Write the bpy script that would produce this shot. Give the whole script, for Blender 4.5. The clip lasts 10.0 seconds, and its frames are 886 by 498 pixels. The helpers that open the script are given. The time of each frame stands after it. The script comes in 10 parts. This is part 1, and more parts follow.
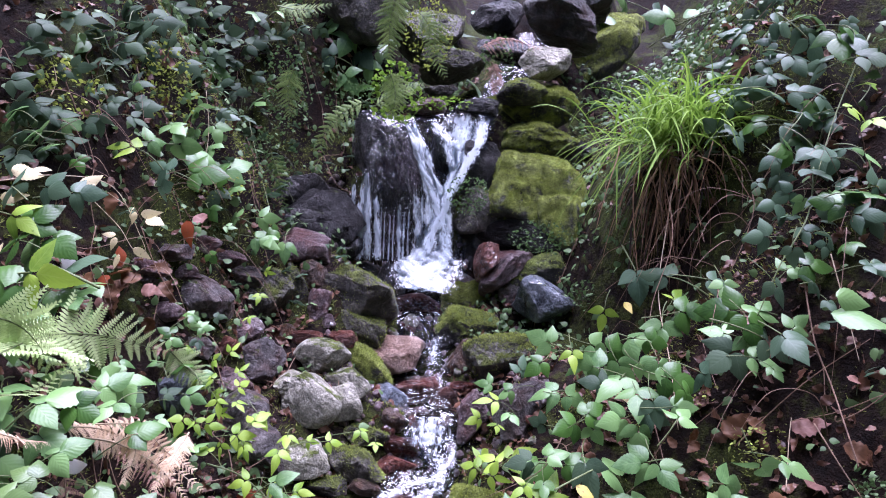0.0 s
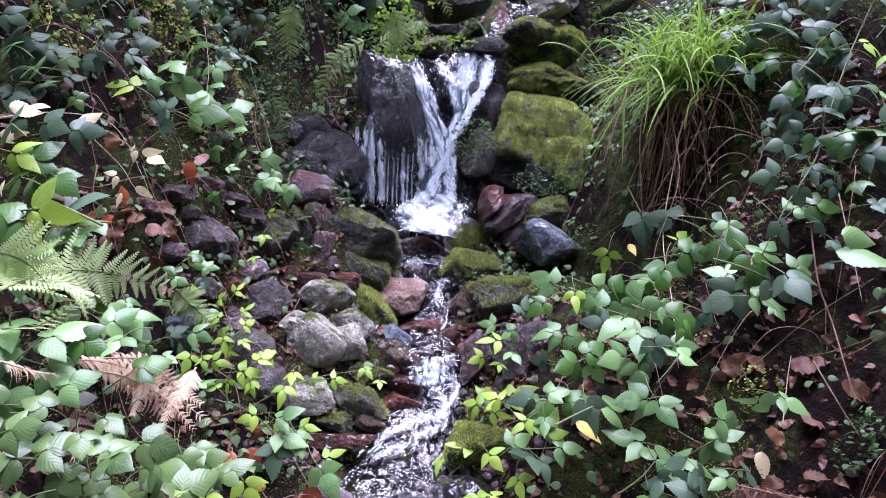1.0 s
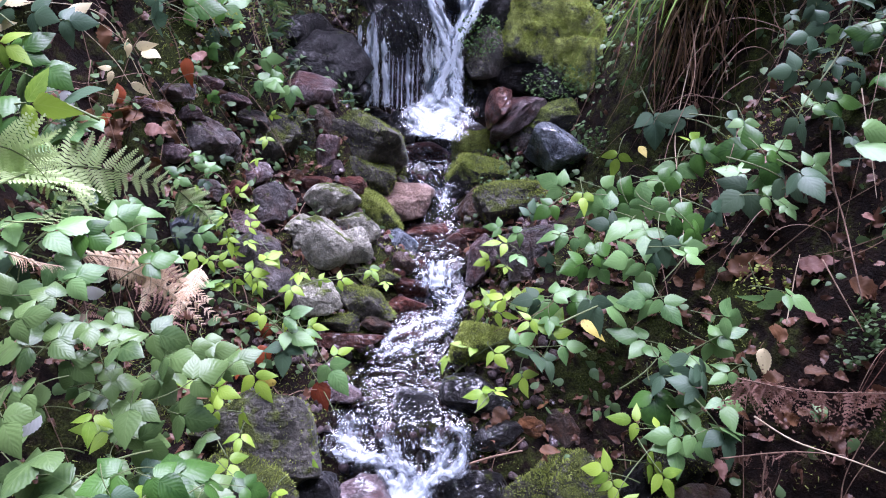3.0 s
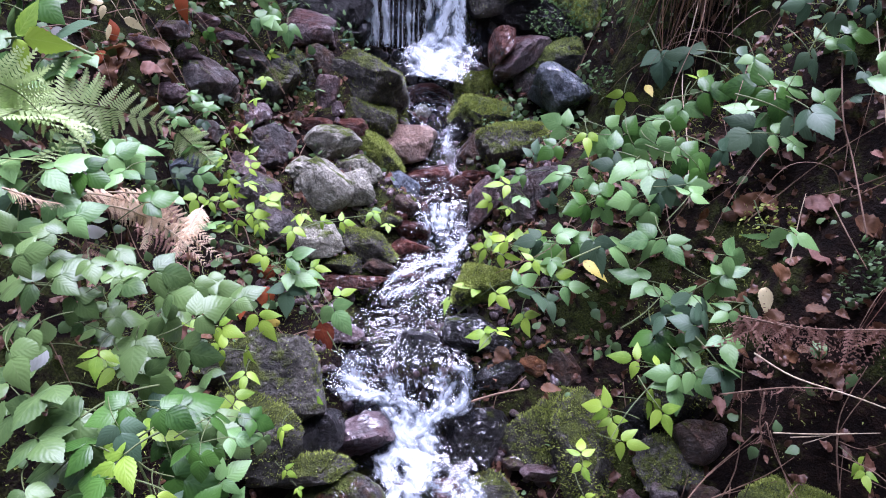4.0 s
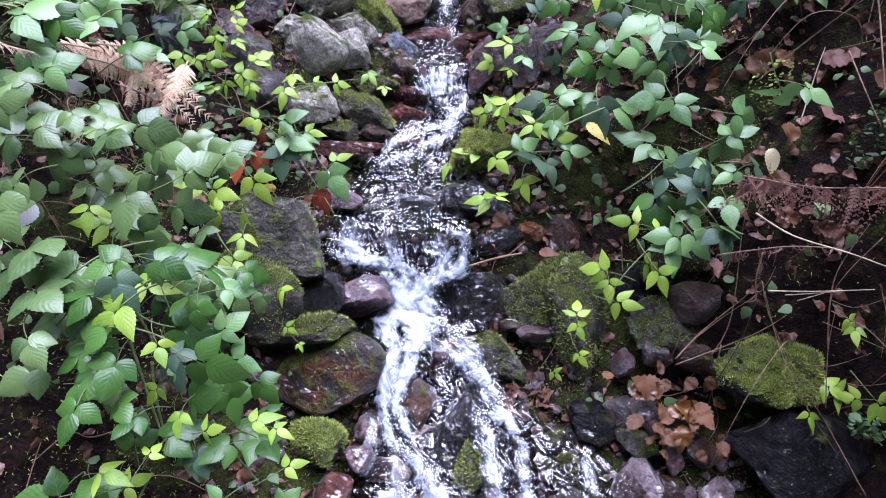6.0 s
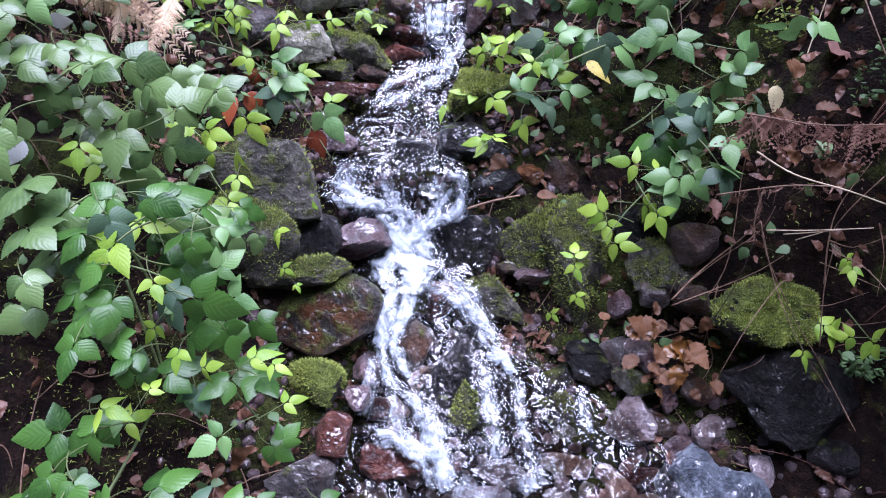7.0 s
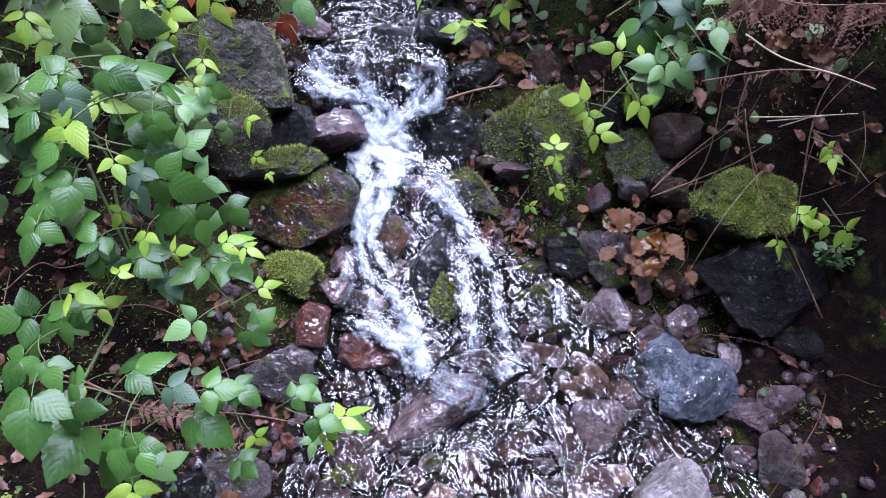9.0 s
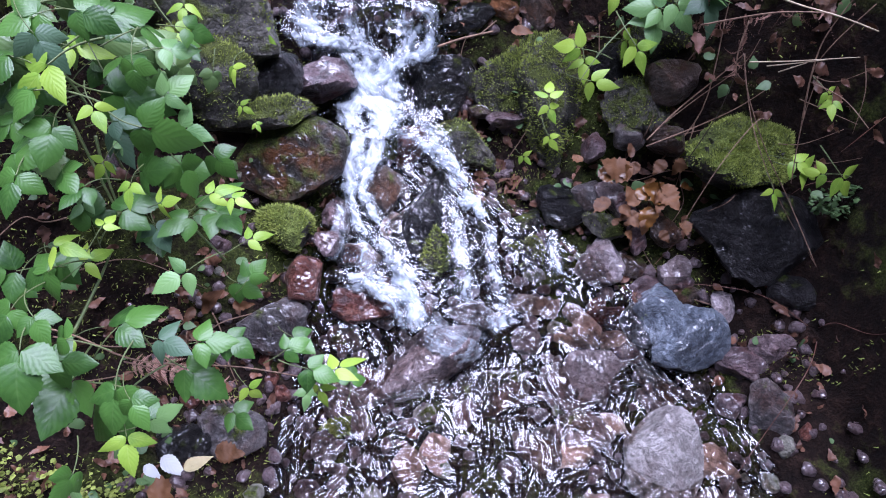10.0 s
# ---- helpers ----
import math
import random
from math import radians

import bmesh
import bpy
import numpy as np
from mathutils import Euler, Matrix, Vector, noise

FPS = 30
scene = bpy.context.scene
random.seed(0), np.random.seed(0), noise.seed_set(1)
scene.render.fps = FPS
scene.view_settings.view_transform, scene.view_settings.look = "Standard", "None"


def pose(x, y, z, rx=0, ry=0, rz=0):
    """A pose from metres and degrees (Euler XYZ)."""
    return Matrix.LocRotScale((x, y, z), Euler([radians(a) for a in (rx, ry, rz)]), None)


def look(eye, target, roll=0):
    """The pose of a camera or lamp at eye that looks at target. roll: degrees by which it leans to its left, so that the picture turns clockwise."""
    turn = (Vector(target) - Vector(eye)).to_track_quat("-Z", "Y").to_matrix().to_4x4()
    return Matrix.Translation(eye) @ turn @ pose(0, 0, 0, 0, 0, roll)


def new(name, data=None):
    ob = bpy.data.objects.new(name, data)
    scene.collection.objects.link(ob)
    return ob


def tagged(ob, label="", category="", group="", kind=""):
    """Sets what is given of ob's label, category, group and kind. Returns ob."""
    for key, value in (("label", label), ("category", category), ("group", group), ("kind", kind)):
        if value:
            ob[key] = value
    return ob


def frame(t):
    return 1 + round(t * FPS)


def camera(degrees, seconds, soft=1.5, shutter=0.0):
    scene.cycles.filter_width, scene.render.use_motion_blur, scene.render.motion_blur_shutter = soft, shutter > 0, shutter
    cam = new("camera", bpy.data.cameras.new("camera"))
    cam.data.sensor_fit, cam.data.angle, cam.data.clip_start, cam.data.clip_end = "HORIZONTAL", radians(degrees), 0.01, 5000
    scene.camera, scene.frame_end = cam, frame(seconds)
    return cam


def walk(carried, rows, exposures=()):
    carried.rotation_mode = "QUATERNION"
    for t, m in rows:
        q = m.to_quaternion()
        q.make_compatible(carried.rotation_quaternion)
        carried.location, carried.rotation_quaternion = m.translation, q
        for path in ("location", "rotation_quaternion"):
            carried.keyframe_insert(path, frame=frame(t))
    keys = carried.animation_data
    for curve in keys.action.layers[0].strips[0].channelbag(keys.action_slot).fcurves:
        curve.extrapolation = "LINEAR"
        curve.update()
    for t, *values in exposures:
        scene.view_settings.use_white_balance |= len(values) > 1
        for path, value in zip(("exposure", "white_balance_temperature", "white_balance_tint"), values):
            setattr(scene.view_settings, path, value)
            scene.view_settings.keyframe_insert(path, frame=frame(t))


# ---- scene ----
from functools import partial

cam = camera(69.0, 10.0, 1.0)
PATH = [
    (0, (-0.058, -0.133, 1.789), (-0.013, 1.84, 1.463), 1.2),
    (0.5, (-0.052, -0.134, 1.772), (-0.016, 1.826, 1.372), 1.2),
    (1, (-0.049, -0.132, 1.762), (-0.02, 1.809, 1.281), 1.2),
    (1.5, (-0.049, -0.129, 1.751), (-0.022, 1.796, 1.208), 1.4),
    (2, (-0.047, -0.126, 1.741), (-0.024, 1.783, 1.146), 1.4),
    (2.5, (-0.045, -0.123, 1.726), (-0.029, 1.765, 1.067), 1.2),
    (4, (-0.044, -0.124, 1.686), (-0.037, 1.675, 0.813), 0.9),
    (4.5, (-0.042, -0.124, 1.671), (-0.041, 1.637, 0.722), 0.8),
    (5, (-0.038, -0.123, 1.655), (-0.037, 1.589, 0.621), 0.7),
    (5.5, (-0.035, -0.122, 1.639), (-0.031, 1.539, 0.526), 0.8),
    (7, (-0.031, -0.13, 1.6), (-0.017, 1.389, 0.298), 0.9),
    (7.5, (-0.029, -0.133, 1.586), (-0.002, 1.338, 0.23), 1.2),
    (8, (-0.028, -0.137, 1.573), (0.016, 1.285, 0.167), 1.7),
    (8.5, (-0.024, -0.14, 1.563), (0.032, 1.236, 0.113), 2.1),
    (9, (-0.02, -0.144, 1.549), (0.053, 1.179, 0.051), 2.7),
    (9.5, (-0.021, -0.143, 1.537), (0.067, 1.125, -0.007), 3.0),
    (10, (-0.02, -0.141, 1.527), (0.076, 1.078, -0.056), 3.3),
]
walk(cam, [(t, look(eye, target, roll)) for t, eye, target, roll in PATH], [(0.0, 1.66, 5640, 43), (6.0, 1.48, 5500, 37), (10.0, 1.36, 5420, 35)])

# world, sun and exposure
world = bpy.data.worlds.new("sky")
scene.world = world
world.use_nodes = True
wn = world.node_tree.nodes
sky = wn.new("ShaderNodeTexSky")
sky.sky_type, sky.sun_disc = "NISHITA", False
sky.sun_elevation, sky.sun_rotation = radians(80), radians(42)
world.node_tree.links.new(sky.outputs[0], wn["Background"].inputs[0])
wn["Background"].inputs[1].default_value = 0.045
sun_data = bpy.data.lights.new("sun", "SUN")
sun_data.energy, sun_data.angle, sun_data.color = 4.6, radians(60), (0.95, 0.98, 1.0)
sun = new("sun", sun_data)
sun.matrix_world = look((0.9, 2.6, 8), (0, 1.6, 0.6))


# ---- materials ----
class Nodes:
    """A short way to write node trees."""

    def __init__(self, name):
        self.mat = bpy.data.materials.new(name)
        self.mat.use_nodes = True
        self.tree = self.mat.node_tree
        self.tree.nodes.clear()
        self.out = self.tree.nodes.new("ShaderNodeOutputMaterial")

    def node(self, kind, inputs=None, **settings):
        n = self.tree.nodes.new("ShaderNode" + kind)
        for key, value in settings.items():
            setattr(n, key, value)
        for key, value in (inputs or {}).items():
            self.put(n.inputs[key], value)
        return n

    def put(self, socket, value):
        if isinstance(value, bpy.types.NodeSocket):
            self.tree.links.new(value, socket)
        elif isinstance(value, bpy.types.Node):
            self.tree.links.new(value.outputs[0], socket)
        elif isinstance(value, tuple) and len(value) == 3 and socket.type == "RGBA":
            socket.default_value = (*value, 1)
        else:
            socket.default_value = value

    def coord(self, which="Object"):
        return self.node("TexCoord").outputs[which]

    def world_place(self):
        return self.node("NewGeometry").outputs["Position"]

    def noise(self, vector, scale, detail=4.0, rough=0.55, warp=0.0):
        return self.node("TexNoise", {"Vector": vector, "Scale": scale, "Detail": detail, "Roughness": rough, "Distortion": warp}).outputs[0]

    def ramp(self, value, *stops):
        n = self.node("ValToRGB", {0: value})
        els = n.color_ramp.elements
        while len(els) < len(stops):
            els.new(0.5)
        for el, (at, col) in zip(els, stops):
            el.position = at
            el.color = (*col, 1) if isinstance(col, tuple) else (col, col, col, 1)
        return n.outputs[0]

    def mix(self, factor, a, b, blend="MIX"):
        n = self.node("Mix", data_type="RGBA", blend_type=blend)
        self.put(n.inputs["Factor"], factor)
        self.put(n.inputs[6], a)
        self.put(n.inputs[7], b)
        return n.outputs[2]

    def calc(self, op, a, b=0.0, clamp=False):
        n = self.node("Math", operation=op, use_clamp=clamp)
        self.put(n.inputs[0], a)
        self.put(n.inputs[1], b)
        return n.outputs[0]

    def bump(self, height, strength, distance):
        return self.node("Bump", {"Height": height, "Strength": strength, "Distance": distance}).outputs[0]

    def finish(self, shader):
        self.put(self.out.inputs[0], shader)
        return self.mat

    def principled(self, color, rough, normal=None, **more):
        ins = {"Base Color": color, "Roughness": rough}
        if normal is not None:
            ins["Normal"] = normal
        n = self.node("BsdfPrincipled", ins)
        for key, value in more.items():
            self.put(n.inputs[key.replace("_", " ")], value)
        return n


def rock_material(name, dark, mid, light, rough_lo, rough_hi, moss=0.0, tint=None, moss_color=(0.10, 0.13, 0.018), moss_up=0.45, wet=0.0):
    """Stone with mottling, cracks and pits; moss grows on what faces up."""
    n = Nodes(name)
    rnd = n.node("ObjectInfo").outputs["Random"]
    place = n.node("VectorMath", {0: n.world_place(), 1: (0, 0, 0)}).outputs[0]
    big, mid_n, fine = n.noise(place, 9.0, 5, 0.6, 0.6), n.noise(place, 55.0, 6, 0.7, 0.6), n.noise(place, 190.0, 4, 0.7)
    tone = n.calc("ADD", n.calc("MULTIPLY", big, 0.6), n.calc("MULTIPLY", mid_n, 0.4))
    col = n.ramp(tone, (0.40, dark), (0.5, mid), (0.61, light))
    if tint:
        col = n.mix(n.ramp(n.noise(place, 14.0, 3), (0.45, 0.0), (0.6, 0.8)), col, tint)
    veins = n.node("TexWave", {"Vector": place, "Scale": 9.0, "Distortion": 14.0, "Detail": 4.0, "Detail Scale": 1.6}, wave_type="BANDS").outputs[1]
    col = n.mix(n.ramp(veins, (0.93, 0.0), (1.0, 0.2)), col, light)
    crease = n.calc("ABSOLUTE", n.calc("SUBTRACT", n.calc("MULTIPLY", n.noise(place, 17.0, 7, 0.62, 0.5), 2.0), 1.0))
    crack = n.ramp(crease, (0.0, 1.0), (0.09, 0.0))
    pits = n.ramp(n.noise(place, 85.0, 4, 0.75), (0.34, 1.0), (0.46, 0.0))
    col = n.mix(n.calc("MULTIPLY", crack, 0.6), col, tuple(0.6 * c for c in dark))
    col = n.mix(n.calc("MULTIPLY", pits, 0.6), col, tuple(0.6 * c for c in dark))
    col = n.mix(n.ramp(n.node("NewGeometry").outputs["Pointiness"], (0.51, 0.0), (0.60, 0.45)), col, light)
    col = n.mix(n.ramp(n.noise(place, 320.0, 2, 0.6), (0.62, 0.0), (0.7, 0.15 if wet else 0.5)), col, light)
    hsv = n.node("HueSaturation", {"Color": col, "Value": n.calc("ADD", n.calc("MULTIPLY", rnd, 0.7), 0.9)})
    col = n.mix(n.ramp(fine, (0.35, 0.3), (0.6, 0.0)), hsv.outputs[0], dark)
    rough = n.node("MapRange", {0: mid_n, 1: 0.35, 2: 0.65, 3: rough_lo, 4: rough_hi}).outputs[0]
    height = n.calc("ADD", n.calc("ADD", n.calc("MULTIPLY", mid_n, 0.7), n.calc("MULTIPLY", fine, 0.3)), n.calc("MULTIPLY", n.calc("MINIMUM", crease, 0.35), 1.6))
    height = n.calc("SUBTRACT", height, n.calc("MULTIPLY", pits, 0.25))
    if moss > 0:
        up = n.node("SeparateXYZ", {0: n.node("NewGeometry").outputs["Normal"]}).outputs[2]
        cover = n.calc("ADD", n.calc("MULTIPLY", up, moss_up), n.calc("MULTIPLY", n.noise(place, 16.0, 4, 0.6), 1.2))
        mask = n.ramp(n.calc("ADD", cover, moss - 1.0), (0.42, 0.0), (0.58, 1.0))
        tuft = n.noise(place, 260.0, 3, 0.7)
        green = n.ramp(n.calc("ADD", n.calc("MULTIPLY", n.noise(place, 24.0, 3), 0.5), n.calc("MULTIPLY", tuft, 0.5)),
                       (0.36, tuple(0.14 * c for c in moss_color)), (0.52, moss_color), (0.64, tuple(2.0 * c for c in moss_color)))
        col = n.mix(mask, col, green)
        rough = n.calc("MAXIMUM", rough, n.calc("MULTIPLY", mask, 0.85))
        height = n.calc("ADD", height, n.calc("MULTIPLY", mask, n.calc("MULTIPLY", tuft, 1.6)))
    if not wet:
        return n.finish(n.principled(col, rough, n.bump(height, 1.0, 0.02), Specular_IOR_Level=0.35))
    film = n.ramp(n.noise(place, 15.0, 5, 0.68), (0.48, 0.06), (0.62, 1.0))
    if moss > 0:
        film = n.calc("MULTIPLY", film, n.calc("SUBTRACT", 1.0, n.calc("MULTIPLY", mask, 0.85)))
    film = n.calc("MULTIPLY", film, wet)
    ripple = n.calc("ADD", n.noise(place, 19.0, 2.0, 0.5, 1.2), n.calc("MULTIPLY", n.noise(place, 46.0, 2.0, 0.5, 0.8), 0.32))
    wavy_skin = n.bump(ripple, 1.0, 0.026)
    skin = n.principled(col, n.calc("MAXIMUM", rough, 0.3), n.bump(height, 1.0, 0.019), Specular_IOR_Level=0.25)
    gloss = n.node("BsdfGlossy", {"Color": (1, 1, 1), "Roughness": 0.1, "Normal": wavy_skin})
    fres = n.node("Fresnel", {"IOR": 1.7, "Normal": wavy_skin}).outputs[0]
    coat = n.node("MixShader", {0: n.calc("MINIMUM", n.calc("MULTIPLY", n.calc("MULTIPLY", fres, 1.7), film), 1.0)})
    n.put(coat.inputs[1], skin)
    n.put(coat.inputs[2], gloss)
    return n.finish(coat)


STONES = {
    "dry": partial(rock_material, "dry_stone", (0.12, 0.115, 0.085), (0.27, 0.26, 0.20), (0.48, 0.46, 0.38), 0.45, 0.85, 0.5),
    "tan": partial(rock_material, "tan_stone", (0.17, 0.10, 0.075), (0.31, 0.20, 0.15), (0.46, 0.34, 0.27), 0.25, 0.65),
    "grey": partial(rock_material, "grey_wet_stone", (0.022, 0.02, 0.021), (0.075, 0.068, 0.066), (0.2, 0.182, 0.175), 0.03, 0.3, 0.36, (0.07, 0.038, 0.03), wet=0.8),
    "purple": partial(rock_material, "purple_wet_stone", (0.036, 0.023, 0.024), (0.108, 0.074, 0.075), (0.26, 0.2, 0.205), 0.02, 0.26, 0.0, (0.085, 0.03, 0.022), wet=1.0),
    "red": partial(rock_material, "red_wet_stone", (0.03, 0.009, 0.007), (0.085, 0.027, 0.019), (0.2, 0.085, 0.06), 0.02, 0.22, wet=1.0),
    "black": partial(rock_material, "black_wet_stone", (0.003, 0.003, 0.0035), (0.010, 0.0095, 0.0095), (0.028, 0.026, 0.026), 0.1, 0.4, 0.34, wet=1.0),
    "blue": partial(rock_material, "blue_grey_stone", (0.035, 0.042, 0.052), (0.092, 0.11, 0.132), (0.27, 0.31, 0.35), 0.03, 0.26, 0.3, wet=1.0),
    "mossy": partial(rock_material, "mossy_stone", (0.015, 0.015, 0.013), (0.052, 0.048, 0.039), (0.15, 0.14, 0.118), 0.25, 0.7, 0.6, None, (0.085, 0.105, 0.02), wet=0.6),
    "moss": partial(rock_material, "moss_covered_stone", (0.015, 0.015, 0.012), (0.04, 0.04, 0.03), (0.09, 0.09, 0.07), 0.4, 0.8, 0.93, None, (0.25, 0.3, 0.06), 0.3),
    "pale": partial(rock_material, "pale_grey_stone", (0.16, 0.145, 0.13), (0.29, 0.265, 0.25), (0.44, 0.41, 0.39), 0.2, 0.6, 0.22, (0.17, 0.14, 0.13), wet=0.5),
    "pink": partial(rock_material, "pinkish_wet_stone", (0.05, 0.036, 0.034), (0.13, 0.098, 0.094), (0.28, 0.23, 0.225), 0.12, 0.45, 0.2, (0.105, 0.066, 0.058), wet=1.0),
    "slab": partial(rock_material, "rust_stained_slab", (0.010, 0.009, 0.007), (0.024, 0.021, 0.017), (0.08, 0.072, 0.064), 0.1, 0.4, 0.52, (0.14, 0.052, 0.014), wet=0.7),
    "mossrock": partial(rock_material, "half_mossy_stone", (0.012, 0.012, 0.011), (0.03, 0.028, 0.024), (0.09, 0.085, 0.075), 0.4, 0.8, 0.8, None, (0.15, 0.195, 0.035), 0.45),
    "rust": partial(rock_material, "rusty_wet_stone", (0.05, 0.018, 0.008), (0.15, 0.055, 0.02), (0.3, 0.14, 0.06), 0.15, 0.5, wet=0.5),
    "pink2": partial(rock_material, "pale_pinkish_stone", (0.15, 0.115, 0.115), (0.3, 0.24, 0.24), (0.5, 0.44, 0.44), 0.15, 0.45, 0.0, (0.2, 0.14, 0.13), wet=0.7),
    "brown": partial(rock_material, "brown_wet_stone", (0.02, 0.014, 0.010), (0.05, 0.033, 0.023), (0.13, 0.1, 0.085), 0.04, 0.3, 0.36, (0.085, 0.032, 0.010), wet=1.0),
}
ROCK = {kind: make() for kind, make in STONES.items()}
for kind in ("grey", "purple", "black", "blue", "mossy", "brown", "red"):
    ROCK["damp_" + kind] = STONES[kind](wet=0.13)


def ground_material():
    n = Nodes("forest_soil")
    place = n.world_place()
    big, mid_n, fine = n.noise(place, 3.0, 4, 0.6), n.noise(place, 22.0, 5, 0.65), n.noise(place, 140.0, 4, 0.7)
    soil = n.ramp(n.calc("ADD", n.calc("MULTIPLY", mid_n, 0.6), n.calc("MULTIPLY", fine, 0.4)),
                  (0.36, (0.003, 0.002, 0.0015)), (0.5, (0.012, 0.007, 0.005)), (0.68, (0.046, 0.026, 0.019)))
    green = n.ramp(n.noise(place, 180.0, 3, 0.7), (0.35, (0.012, 0.017, 0.004)), (0.55, (0.042, 0.054, 0.011)), (0.7, (0.085, 0.1, 0.023)))
    mask = n.ramp(n.calc("ADD", n.calc("MULTIPLY", big, 0.6), n.calc("MULTIPLY", mid_n, 0.4)), (0.5, 0.0), (0.58, 1.0))
    col = n.mix(mask, soil, green)
    return n.finish(n.principled(col, n.node("MapRange", {0: mid_n, 1: 0.3, 2: 0.7, 3: 0.7, 4: 0.98}).outputs[0],
                                 n.bump(n.calc("ADD", mid_n, n.calc("MULTIPLY", fine, 0.5)), 1.0, 0.02), Specular_IOR_Level=0.12))


def leaf_material(name, dark, light, vein, rough=0.33, island=False, glow=0.25, spots=0.0, gloss=0.5):
    """Leaf skin: a paler midrib, side veins, sheen and some light through it."""
    n = Nodes(name)
    uv = n.node("TexCoord").outputs["UV"]
    split = n.node("SeparateXYZ", {0: uv})
    u, v = split.outputs[0], split.outputs[1]
    rnd = n.node("NewGeometry").outputs["Random Per Island"] if island else n.node("ObjectInfo").outputs["Random"]
    col = n.mix(rnd, dark, light)
    patch = n.noise(n.world_place(), 60.0, 3, 0.6)
    col = n.mix(n.ramp(patch, (0.35, 0.0), (0.7, 0.45)), col, light)
    off = n.calc("ABSOLUTE", n.calc("SUBTRACT", u, 0.5))
    rib = n.ramp(off, (0.0, 1.0), (0.035, 0.0))
    side = n.calc("SINE", n.calc("MULTIPLY", n.calc("SUBTRACT", v, n.calc("MULTIPLY", off, 0.8)), 38.0))
    veins = n.calc("MAXIMUM", rib, n.ramp(side, (0.9, 0.0), (1.0, 0.4)))
    col = n.mix(n.calc("MULTIPLY", veins, 0.3), col, vein)
    if spots:
        col = n.mix(n.ramp(n.noise(n.world_place(), 130.0, 2), (0.62, 0.0), (0.68, spots)), col, (0.07, 0.035, 0.015))
    normal = n.bump(n.calc("ADD", n.calc("MULTIPLY", side, -0.4), n.calc("MULTIPLY", n.noise(n.world_place(), 160.0, 2), 0.8)), 0.15, 0.002)
    skin = n.principled(col, n.calc("ADD", rough, n.calc("MULTIPLY", patch, 0.12)), normal, Specular_IOR_Level=gloss)
    inner = n.node("BsdfTranslucent", {"Color": col})
    both = n.node("MixShader", {0: glow})
    n.put(both.inputs[1], skin)
    n.put(both.inputs[2], inner)
    return n.finish(both)


